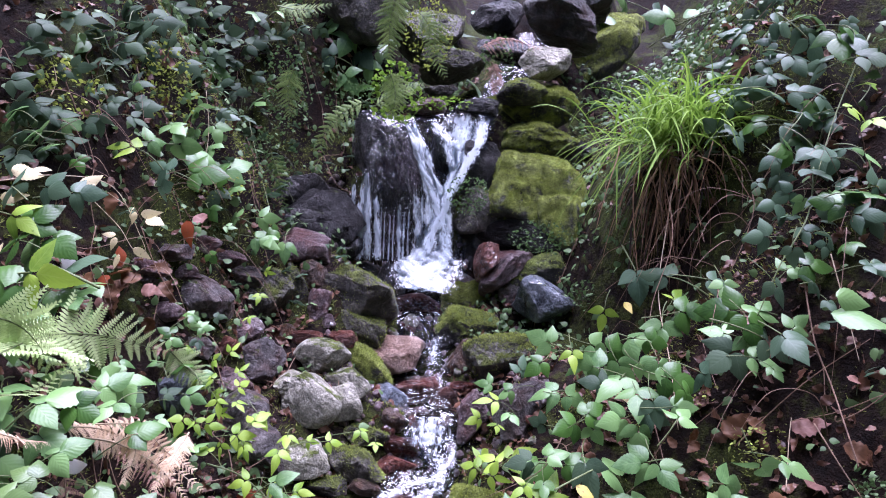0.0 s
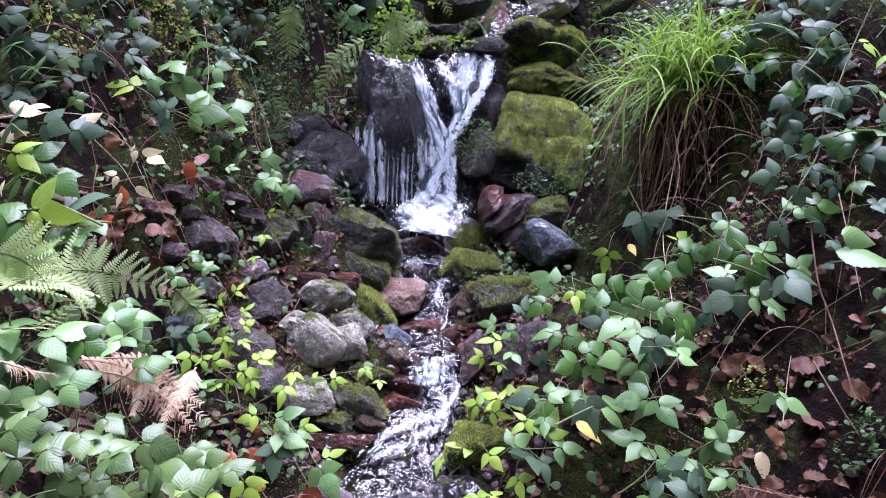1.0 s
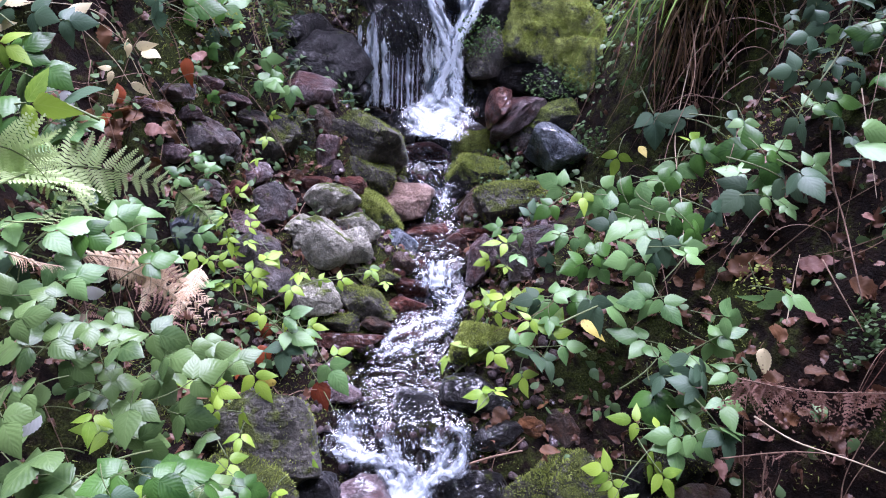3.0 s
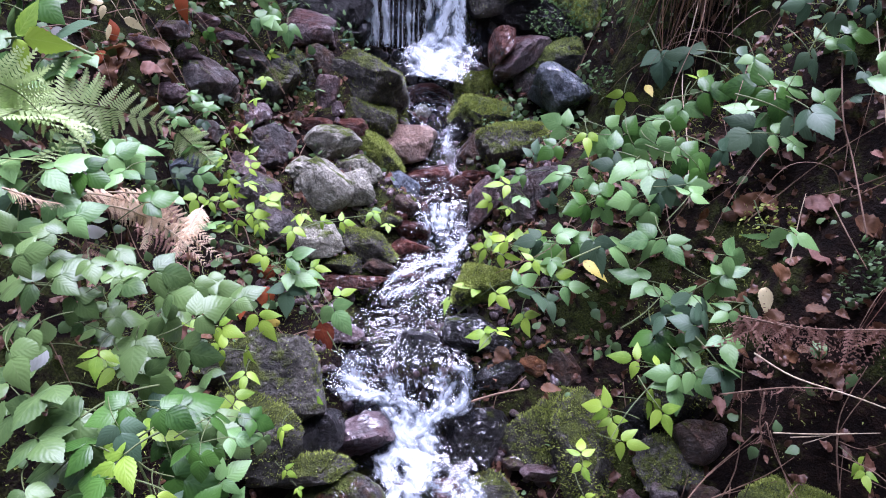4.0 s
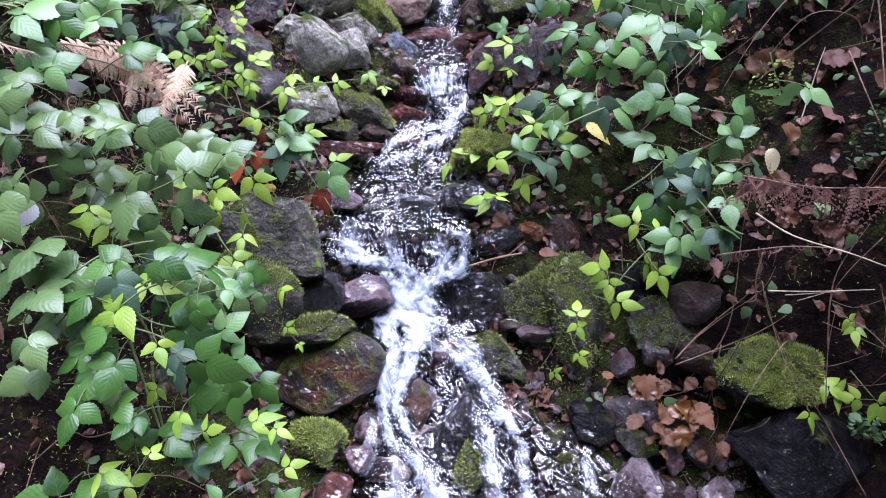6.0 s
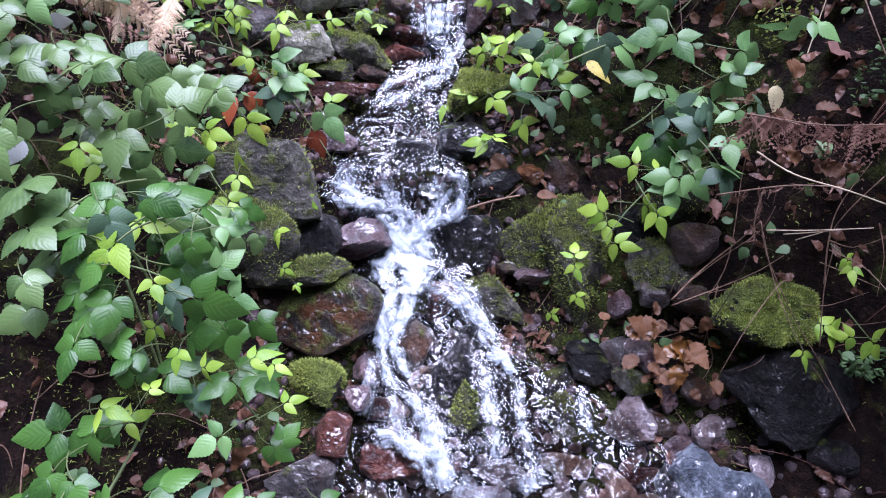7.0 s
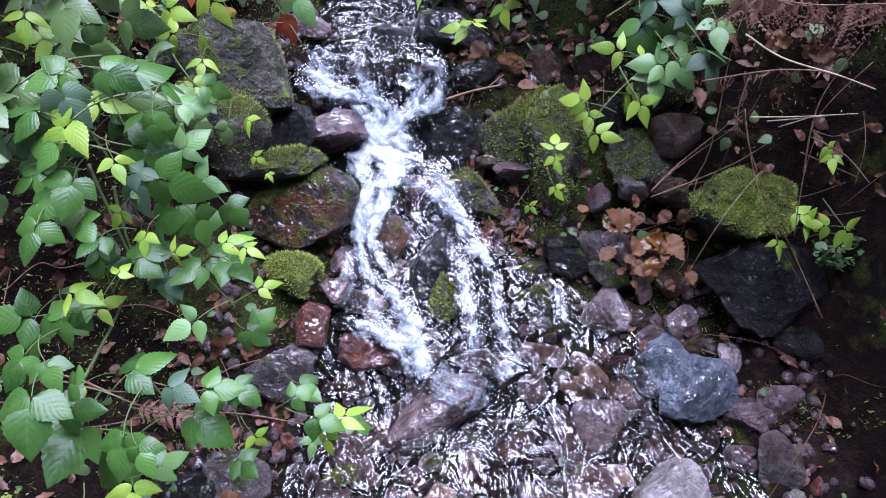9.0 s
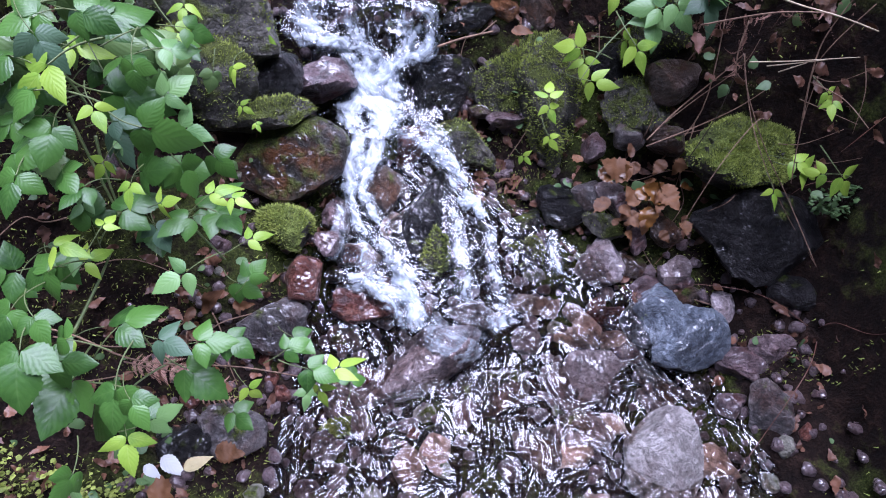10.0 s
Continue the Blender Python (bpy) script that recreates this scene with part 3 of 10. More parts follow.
def tube_mesh(name, pts, r0, r1, mat, sides=6):
    """A tapering round stalk along points, smoothed between them."""
    pts = np.asarray(pts, float)
    if len(pts) > 2:
        t = np.linspace(0, len(pts) - 1, 6 * (len(pts) - 1) + 1)
        i = np.clip(t.astype(int), 0, len(pts) - 2)
        f = (t - i)[:, None]
        p0, p1, p2, p3 = (pts[np.clip(i + k, 0, len(pts) - 1)] for k in (-1, 0, 1, 2))
        pts = 0.5 * (2 * p1 + (p2 - p0) * f + (2 * p0 - 5 * p1 + 4 * p2 - p3) * f ** 2 + (3 * p1 - p0 - 3 * p2 + p3) * f ** 3)
    verts, faces = [], []
    for k, p in enumerate(pts):
        ahead = Vector(pts[min(k + 1, len(pts) - 1)] - pts[max(k - 1, 0)]).normalized()
        u = ahead.orthogonal().normalized() if k == 0 else (u - ahead * u.dot(ahead)).normalized()
        w = ahead.cross(u)
        r = r0 + (r1 - r0) * k / max(len(pts) - 1, 1)
        for s in range(sides):
            a = 2 * math.pi * s / sides
            verts.append(np.array(p) + r * (math.cos(a) * np.array(u) + math.sin(a) * np.array(w)))
    for k in range(len(pts) - 1):
        for s in range(sides):
            a, b = k * sides + s, k * sides + (s + 1) % sides
            faces.append((a, b, b + sides, a + sides))
    faces += [tuple(range(sides))[::-1], tuple(range(len(verts) - sides, len(verts)))]
    return mesh_of(name, verts, faces, mat)


def leaflet(seed, width=0.62, teeth=9, droop=0.25, fold=0.3, tip=1.0, bite=0.05):
    """Unit leaflet along +y from its stalk, facing +z: finely toothed, folded on the midrib, arched, with a drawn-out tip. Returns verts, faces, uvs."""
    rng = np.random.default_rng(seed)
    rows = 2 * teeth
    verts, faces, uvs = [], [], []
    bend, twist, roll = droop * rng.uniform(0.6, 1.4), rng.normal(scale=0.15), rng.normal(scale=0.08)
    for k in range(rows + 1):
        s = k / rows
        w = width * 0.52 * (math.sin(math.pi * s ** 0.7) ** 0.9 if 0 < s < 1 else 0) * (1 - 0.3 * tip * s ** 2)
        w *= 1 + (bite if k % 2 else -bite) if 0 < k < rows else 1
        for u in (-1, -0.5, 0, 0.5, 1):
            wave = 0.03 * math.sin(6 * s + seed + 2 * u) * abs(u) * (1 - s)
            z = fold * 0.5 * w * abs(u) - bend * s * s - 0.25 * w * u * u + wave + twist * s * u * w
            verts.append((u * w + roll * s * s, s, z))
            uvs.append((0.5 + 0.5 * u, s))
    for k in range(rows):
        for j in range(4):
            a = 5 * k + j
            faces.append((a, a + 1, a + 6, a + 5))
    return np.array(verts), faces, uvs


def dead_leaf(seed):
    """Unit dead leaf, curled and crumpled, with a torn edge."""
    rng = np.random.default_rng(seed)
    v, f, uv = leaflet(seed, width=rng.uniform(0.45, 0.75), teeth=7, droop=rng.uniform(-0.5, 0.5), fold=rng.uniform(0.2, 1.2), bite=0.1)
    curl, k = rng.uniform(0.6, 2.2) * rng.choice((-1, 1)), Vector(rng.uniform(0, 50, 3))
    out = []
    for x, y, z in v:
        a = curl * x
        n1, n2 = noise.noise(Vector((x, y, 0)) * 4 + k), noise.noise(Vector((x, y, 3)) * 9 + k)
        out.append((math.sin(a) / curl + 0.05 * n2, y * (1 - 0.1 * abs(n1)), z + (1 - math.cos(a)) / curl + 0.16 * n1 + 0.06 * n2))
    return np.array(out), f, uv


_dead = [dead_leaf(70 + s) for s in range(8)]
_shapes = [leaflet(s, width=0.58 + 0.05 * (s % 4), droop=0.10 + 0.09 * (s % 5), fold=0.1 + 0.14 * (s % 3)) for s in range(8)]
_narrow = [leaflet(20 + s, width=0.46 + 0.05 * (s % 3), droop=0.15 + 0.08 * (s % 4), fold=0.3) for s in range(8)]
_broad = [leaflet(40 + s, width=0.70 + 0.05 * (s % 4), droop=0.14 + 0.09 * (s % 5), fold=0.08 + 0.12 * (s % 3), tip=0.7) for s in range(8)]
LEAFLET = {tone: [mesh_of("leaf", s[0], s[1], LEAF[tone], s[2]) for s in (_dead if tone in ("brown", "wet_brown", "pink") else _narrow if tone in ("bright", "pale", "yellow") else _broad if tone in ("lush", "fresh") else _shapes)]
           for tone in ("dimmed", "lush", "fresh", "green", "deep", "bright", "yellow", "pale", "red", "pink", "white", "brown", "wet_brown")}
_rng = np.random.default_rng(11)


def bramble(x, y, z, label, group="brambles on the banks", name="bramble"):
    return thing(name, (x, y, z), label, "bramble" if name == "bramble" else name.replace("_", " "), group)


def cane(plant, pts, r0=0.0028, r1=0.0012, color="green", name="cane"):
    base = np.array(plant.location)
    thin = 1.0 if color == "green" else 0.65
    part(name, tube_mesh(name, np.asarray(pts, float) - base, thin * r0, thin * r1, STEM[color]), plant)


def stalk_mesh():
    """Unit leaf stalk, from the leaf back along -y and down."""
    s = np.linspace(0, 1, 5)
    return tube_mesh("stalk", [(0.05 * math.sin(3 * k), -k, -0.45 * k * k) for k in s], 0.013, 0.02, STEM["green"], 5)


STALK = stalk_mesh()


def three_leaves(plant, x, y, z, rx, ry, rz, size, tone="green", side=0.82):
    """A bramble leaf of three leaflets, the end one along the local +y."""
    base = Vector(plant.location)
    m = Matrix.Translation(Vector((x, y, z)) - base) @ pose(0, 0, 0, rx, ry, rz)
    part("stalk", STALK, plant, m @ Matrix.Scale(size * _rng.uniform(0.9, 1.5), 4))
    for turn, scale, gap in ((0, 1.0, 0.22), (66 + _rng.uniform(-10, 10), side, 0.03), (-66 + _rng.uniform(-10, 10), side, 0.03)):
        mesh = LEAFLET[tone][_rng.integers(8)]
        lean = pose(0, 0, 0, _rng.uniform(-16, 8), _rng.uniform(-14, 14), turn)
        part("leaf", mesh, plant, m @ lean @ Matrix.Translation((0, gap * size, 0)) @ Matrix.Scale(size * scale * _rng.uniform(0.92, 1.08), 4))


def one_leaf(plant, x, y, z, rx, ry, rz, size, tone="green"):
    base = Vector(plant.location)
    part("leaf", LEAFLET[tone][_rng.integers(8)], plant, Matrix.Translation(Vector((x, y, z)) - base) @ pose(0, 0, 0, rx, ry, rz) @ Matrix.Scale(size, 4))


def loose_leaf(x, y, z, rx, ry, rz, size, tone, label):
    ob = new("fallen_leaf", LEAFLET[tone][_rng.integers(8)])
    ob.matrix_world = pose(x, y, z, rx, ry, rz) @ Matrix.Scale(size, 4)
    tagged(ob, label, "leaf", "fallen leaves")


def pinna_mesh(name, mat, seed, count=11, curl=0.15, full=1.0):
    """Unit pinna along +x: a thread with pinnules on both sides."""
    rng = np.random.default_rng(seed)
    verts, faces, uvs = [], [], []
    for k in range(count):
        s = (k + 0.5) / count
        ln = 0.175 * full * (1 - s) ** 0.6 * rng.uniform(0.85, 1.15) + 0.015
        for sgn in (-1, 1):
            b = len(verts)
            z = -curl * s * s
            wd = 0.75 / count
            pts = [(s - wd * 0.5, 0, z), (s + wd * 0.5, 0, z), (s + wd * 0.95, sgn * ln * 0.55, z - 0.012), (s + wd * 0.7, sgn * ln, z - 0.03), (s + wd * 0.05, sgn * ln * 0.6, z - 0.012)]
            verts += pts
            uvs += [(0.35, 0), (0.65, 0), (0.8, 0.5), (0.5, 1), (0.2, 0.5)]
            faces.append((b, b + 1, b + 2, b + 3, b + 4) if sgn > 0 else (b, b + 4, b + 3, b + 2, b + 1))
    return mesh_of(name, verts, faces, mat, uvs)


PINNA = {tone: [pinna_mesh("pinna", LEAF[tone], s, 12, curl + 0.15 * (s % 3), full) for s in range(4)]
         for tone, curl, full in (("fern", 0.1, 1.0), ("shade_fern", 0.15, 0.9), ("dead_fern", 0.35, 1.0), ("rust_fern", 0.8, 1.0))}


def frond(plant, pts, up, width, tone="fern", pairs=20, stalk="green"):
    """A fern frond along points; up: the way its face looks; width: of the widest pair of pinnae."""
    base = np.array(plant.location)
    pts = np.asarray(pts, float) - base
    t = np.linspace(0, len(pts) - 1, 60)
    i = np.clip(t.astype(int), 0, len(pts) - 2)
    f = (t - i)[:, None]
    p0, p1, p2, p3 = (pts[np.clip(i + k, 0, len(pts) - 1)] for k in (-1, 0, 1, 2))
    line = 0.5 * (2 * p1 + (p2 - p0) * f + (2 * p0 - 5 * p1 + 4 * p2 - p3) * f ** 2 + (3 * p1 - p0 - 3 * p2 + p3) * f ** 3)
    part("rachis", tube_mesh("rachis", line[::6], 0.0022, 0.0006, STEM[stalk], 5), plant)
    up = Vector(up)
    for k in range(pairs):
        s = 0.12 + 0.86 * k / pairs
        at = line[int(s * 59)]
        ahead = Vector(line[min(int(s * 59) + 1, 59)] - line[max(int(s * 59) - 1, 0)]).normalized()
        right = ahead.cross(up).normalized()
        nrm = right.cross(ahead)
        size = width * 0.5 * min(1.0, (s + 0.05) / 0.3) * (1 - s) ** 0.75 + 0.006
        for sgn in (-1, 1):
            x = (right * sgn + ahead * (0.35 + 0.5 * s) + Vector(_rng.normal(scale=0.08, size=3))).normalized()
            y = nrm.cross(x).normalized()
            m = Matrix((x, y, x.cross(y))).transposed().to_4x4()
            part("pinna", PINNA[tone][_rng.integers(4)], plant, Matrix.Translation(at) @ m @ Matrix.Scale(size * _rng.uniform(0.9, 1.1), 4))


def hanging_frond(plant, pts, count, length, tone, seed):
    """A dead frond: a bare stalk from which the shrivelled pinnae hang down."""
    rng = np.random.default_rng(seed)
    pts = np.asarray(pts, float) - np.array(plant.location)
    part("rachis", tube_mesh("rachis", pts, 0.0022, 0.0012, STEM["brown"], 5), plant)
    for k in range(count):
        s = (k + rng.uniform()) / count * (len(pts) - 1)
        i = min(int(s), len(pts) - 2)
        at = Vector(pts[i] + (pts[i + 1] - pts[i]) * (s - i) + rng.normal(size=3) * 0.004)
        x = Vector((rng.normal() * 0.3, rng.normal() * 0.3 - 0.1, -1)).normalized()
        y = Vector((rng.normal(), rng.normal(), 0)).cross(x).normalized()
        m = Matrix((x, y, x.cross(y))).transposed().to_4x4()
        part("pinna", PINNA[tone][rng.integers(4)], plant, Matrix.Translation(at) @ m @ Matrix.Scale(length * rng.uniform(0.5, 1.2), 4) @ Matrix.Diagonal((1, 0.75, 1.5, 1)))


def strand(parent, pts, kind, seed, layers=1, name="strand"):
    """Falling water along (x, y, z, width) points: a rounded sheet, ragged at its edges."""
    rng = np.random.default_rng(seed)
    base = np.array(parent.location)
    pts = np.asarray(pts, float)
    t = np.linspace(0, len(pts) - 1, 9 * (len(pts) - 1) + 1)
    line = np.stack([np.interp(t, range(len(pts)), pts[:, k]) for k in range(4)], 1)
    for layer in range(layers):
        verts, faces, uvs, flow, run = [], [], [], [], 0.0
        cols = 11
        for k, (x, y, z, w) in enumerate(line):
            a, b = line[max(k - 1, 0), :3], line[min(k + 1, len(line) - 1), :3]
            ahead = (b - a) / (np.linalg.norm(b - a) + 1e-9)
            right = np.cross(ahead, (0, -0.6, 0.8) if abs(ahead[2]) < 0.9 else (0, -1, 0.1))
            right /= np.linalg.norm(right)
            out = np.cross(right, ahead)
            if out[1] > 0 and abs(out[1]) > abs(out[2]) or out[2] < -0.2:
                out, right = -out, -right
            run += float(np.linalg.norm(line[k, :3] - line[max(k - 1, 0), :3]))
            narrow = 1.0 if layers == 1 else 0.62
            ww = w * narrow * (1 + 0.16 * math.sin(k * 0.9 + seed + layer * 2))
            sway = 0.0 if layers == 1 else w * (0.27 * math.sin(2.4 * layer + 0.09 * k + seed) + 0.03 * math.sin(0.5 * k + layer))
            for c in range(cols):
                u = c / (cols - 1)
                q = 2 * u - 1
                bulge = (1 - q * q) * min(0.22 * ww, 0.016) + 0.006 * layer + 0.003 * math.sin(7 * q + k * 1.1 + seed) + rng.normal(scale=0.0016)
                verts.append(np.array((x, y, z)) - base + right * (q * ww / 2 + sway) + out * bulge)
                uvs.append((u, k / len(line)))
                flow.append((q * ww / 2, run))
        for k in range(len(line) - 1):
            for c in range(cols - 1):
                a = k * cols + c
                faces.append((a, a + 1, a + cols + 1, a + cols))
        me = mesh_of(name, verts, faces, WHITE[kind], uvs)
        idx = np.empty(len(me.loops), int)
        me.loops.foreach_get("vertex_index", idx)
        me.uv_layers.new(name="Flow").data.foreach_set("uv", np.asarray(flow, np.float32)[idx].ravel())
        part(name, me, parent)
    if kind == "sheet":
        return
    verts, faces = [], []
    for _ in range(int(np.clip(len(line) * 2, 20, 80))):
        x, y, z, w = line[rng.integers(len(line))]
        c = np.array((x, y, z)) - base + np.array((rng.normal() * w * 0.42, -abs(rng.normal()) * 0.02, abs(rng.normal()) * 0.014))
        r = rng.uniform(0.0006, 0.0019)
        k = len(verts)
        verts += [c + r * np.array(o) for o in ((1, 0, 0), (-1, 0, 0), (0, 1, 0), (0, -1, 0), (0, 0, rng.uniform(1.2, 3.5)), (0, 0, -1.2))]
        faces += [(k + a, k + b, k + e) for a, b, e in ((0, 2, 4), (2, 1, 4), (1, 3, 4), (3, 0, 4), (2, 0, 5), (1, 2, 5), (3, 1, 5), (0, 3, 5))]
    tagged(part("spray", mesh_of("spray", verts, faces, DROPS), parent, None, "flying white water drops"), kind="stuff")


def herb_clump(x, y, z, w, h, count, tone, label, leaf=0.014):
    """A cushion of small round leaves on a rock."""
    rng = np.random.default_rng(int(1000 * abs(x) + 10 * count))
    shape_v, shape_f, shape_uv = leaflet(5, width=0.85, teeth=3, droop=0.15, fold=0.2)
    verts, faces, uvs = [], [], []
    for _ in range(count):
        a, r = rng.uniform(0, 6.28), math.sqrt(rng.uniform())
        c = np.array((w / 2 * r * math.cos(a), -0.35 * min(w, h) * (1 - r * r) + rng.normal(scale=0.008), h / 2 * r * math.sin(a)))
        turn = np.array(pose(0, 0, 0, rng.uniform(15, 85), rng.uniform(-40, 40), rng.uniform(90, 270)).to_3x3())
        faces += [tuple(i + len(verts) * len(shape_v) for i in f) for f in shape_f]
        verts.append(shape_v * leaf * rng.uniform(0.6, 1.4) @ turn.T + c)
        uvs += shape_uv
    ob = new("herb_clump", mesh_of("herb_clump", np.concatenate(verts), faces, LEAF[tone], uvs))
    ob.location = (x, y, z)
    tagged(ob, label, "herbs", "", "stuff")


# ---- ground ----
def lines(lo, hi, step, far):
    core = list(np.arange(lo, hi + step / 2, step))
    out, s = [core[-1]], step
    while out[-1] < far:
        s *= 1.22
        out.append(out[-1] + s)
    inn, s = [core[0]], step
    while inn[-1] > -far:
        s *= 1.22
        inn.append(inn[-1] - s)
    return np.array(inn[:0:-1] + core + out[1:])


gx, gy = lines(-1.7, 1.7, 0.016, 60), lines(-0.3, 4.2, 0.016, 60)
X, Y = np.meshgrid(gx, gy)
Z = land(X, Y)
nx, ny = len(gx), len(gy)
quads = [(r * nx + c, r * nx + c + 1, (r + 1) * nx + c + 1, (r + 1) * nx + c) for r in range(ny - 1) for c in range(nx - 1)]
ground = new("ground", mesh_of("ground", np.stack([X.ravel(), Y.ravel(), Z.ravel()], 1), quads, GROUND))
tagged(ground, "steep dark forest soil with moss and roots around the stream", "ground", "", "structure")

# the stream's surface, a sheet that follows the bed
wy = np.concatenate([np.arange(-6.6, -0.4, 0.1), np.arange(-0.4, 3.9, 0.014)])
wu = np.linspace(-1, 1, 41)
wv, wuv, turb = [], [], []
for yy in wy:
    lev, mid, half = water_level(yy), np.interp(yy, MID_Y, MID_X), np.interp(yy, MID_Y, HALF_W) + 0.03
    slope = abs(water_level(yy + 0.03) - water_level(yy - 0.03)) / 0.06
    for u in wu:
        rip = 0.006 * float(wavy(mid + u * half, yy, 24.0, 2.0)) + 0.0015 * float(wavy(mid + u * half, yy, 60.0, 6.0))
        wv.append((mid + u * half, yy, lev + rip * (1 + min(slope, 2)) - 0.02 * abs(u) ** 4))
        wuv.append((0.5 + 0.5 * u * half / 0.3, yy / 0.6))
        turb.append(min(1.0, 0.9 * slope) * (1 - 0.6 * u * u))
wf = [(r * 41 + c, r * 41 + c + 1, (r + 1) * 41 + c + 1, (r + 1) * 41 + c) for r in range(len(wy) - 1) for c in range(40)]
water_me = mesh_of("water", wv, wf, WATER, wuv)
water_me.attributes.new("turb", "FLOAT", "POINT").data.foreach_set("value", turb)
water = tagged(new("water", water_me), "clear shallow stream running over reddish stones with white riffles", "water", "", "structure")


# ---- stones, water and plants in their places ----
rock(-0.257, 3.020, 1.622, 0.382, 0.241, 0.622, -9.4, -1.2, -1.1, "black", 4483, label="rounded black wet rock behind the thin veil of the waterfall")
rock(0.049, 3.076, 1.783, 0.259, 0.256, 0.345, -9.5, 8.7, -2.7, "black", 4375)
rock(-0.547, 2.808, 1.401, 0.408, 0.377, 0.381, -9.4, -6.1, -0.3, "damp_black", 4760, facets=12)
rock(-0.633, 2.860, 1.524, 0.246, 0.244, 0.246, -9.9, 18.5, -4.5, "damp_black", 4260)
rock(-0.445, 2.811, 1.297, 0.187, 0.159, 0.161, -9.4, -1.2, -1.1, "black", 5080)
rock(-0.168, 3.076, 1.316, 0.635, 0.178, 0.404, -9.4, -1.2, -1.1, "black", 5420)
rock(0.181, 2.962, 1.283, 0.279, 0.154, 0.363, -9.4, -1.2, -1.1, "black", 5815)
rock(0.391, 3.109, 2.037, 0.262, 0.165, 0.131, -9.6, -11.1, 0.5, "mossrock", 4120, tufts=2500)
rock(0.652, 3.615, 2.450, 0.452, 0.350, 0.278, -9.5, 8.7, -2.7, "damp_grey", 3515)
rock(0.521, 3.255, 2.205, 0.277, 0.183, 0.185, -9.8, -16.0, 1.4, "dry", 3855)
rock(0.359, 3.361, 2.257, 0.378, 0.159, 0.126, -9.5, 10.6, -3.1, "damp_black", 3600)
rock(0.168, 3.071, 1.957, 0.214, 0.115, 0.091, -9.4, -1.2, -1.1, "damp_black", 4054)
rock(-0.080, 3.119, 1.965, 0.202, 0.124, 0.098, -9.4, -1.2, -1.1, "damp_purple", 3751)
rock(0.446, 3.236, 1.939, 0.500, 0.266, 0.267, -11.7, -9.0, 0.8, "moss", 30, facets=3, label="ledge of rock with a thick cushion of bright moss", tufts=16000, rough=1.8)
rock(0.472, 3.170, 1.805, 0.450, 0.319, 0.180, -11.6, -5.1, -0.0, "moss", 55, facets=2, tufts=10000, rough=1.8)
rock(0.446, 2.995, 1.546, 0.521, 0.370, 0.479, -11.6, -5.1, -0.0, "moss", 91, facets=1, tufts=18000, rough=1.5)
rock(0.189, 2.989, 1.665, 0.211, 0.191, 0.290, -11.8, 12.5, -3.7, "damp_black", 95, facets=4)
rock(0.598, 3.247, 1.745, 0.423, 0.271, 0.198, -11.5, -1.2, -0.8, "damp_black", 127)
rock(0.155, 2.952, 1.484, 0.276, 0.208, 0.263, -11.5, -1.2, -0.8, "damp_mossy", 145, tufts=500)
rock(0.403, 2.884, 1.362, 0.519, 0.223, 0.259, -11.5, 2.7, -1.6, "damp_black", 151, facets=6)
rock(0.542, 2.861, 1.421, 0.282, 0.224, 0.308, -11.5, -1.2, -0.8, "moss", 164, tufts=4000, rough=1.6)
rock(0.891, 3.876, 2.280, 0.687, 0.281, 0.278, -13.4, -30.5, 5.9, "moss", 174, tufts=6000, rough=1.6)
rock(1.188, 4.386, 2.528, 0.477, 0.290, 0.293, -12.8, -25.6, 4.6, "moss", 200, tufts=2500, rough=1.5)
rock(0.271, 2.775, 1.228, 0.303, 0.212, 0.162, -14.8, -38.3, 8.2, "damp_purple", 233, facets=0)
rock(0.203, 2.778, 1.250, 0.115, 0.253, 0.201, -12.3, 20.4, -5.4, "red", 251)
rock(0.464, 2.772, 1.211, 0.305, 0.180, 0.190, -11.5, -1.2, -0.8, "mossrock", 278, tufts=900)
rock(0.463, 2.617, 1.109, 0.274, 0.243, 0.207, -11.8, 12.5, -3.7, "blue", 315, facets=0, label="large angular blue-grey stone with a pale top", rough=0.8)
rock(0.341, 2.758, 1.111, 0.159, 0.106, 0.128, -11.8, -11.0, 1.2, "damp_grey", 324)
rock(0.160, 2.832, 1.063, 0.318, 0.184, 0.188, -11.6, -7.1, 0.4, "moss", 363, tufts=7000, rough=1.5)
rock(0.110, 2.563, 1.001, 0.254, 0.168, 0.192, -12.2, 18.4, -4.9, "mossrock", 381, tufts=3600)
rock(0.028, 2.894, 1.152, 0.097, 0.079, 0.113, -15.2, -40.2, 8.9, "purple", 384)
rock(0.134, 2.881, 1.120, 0.128, 0.097, 0.128, -11.5, -1.2, -0.8, "damp_grey", 400)
rock(-0.099, 2.825, 1.027, 0.294, 0.120, 0.121, -11.5, 0.8, -1.2, "damp_red", 429, facets=-2, label="reddish-brown block that dams the foaming pool")
rock(-0.138, 2.663, 0.973, 0.090, 0.076, 0.116, -11.6, 6.7, -2.4, "dry", 449)
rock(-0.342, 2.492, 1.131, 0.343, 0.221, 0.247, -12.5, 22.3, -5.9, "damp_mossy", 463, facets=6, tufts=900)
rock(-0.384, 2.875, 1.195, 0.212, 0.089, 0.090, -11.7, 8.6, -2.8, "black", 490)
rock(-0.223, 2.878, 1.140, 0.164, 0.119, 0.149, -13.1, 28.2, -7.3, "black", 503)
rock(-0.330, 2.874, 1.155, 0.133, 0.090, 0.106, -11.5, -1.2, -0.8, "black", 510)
rock(-0.526, 2.479, 1.232, 0.174, 0.108, 0.124, -13.1, 28.2, -7.3, "damp_brown", 521)
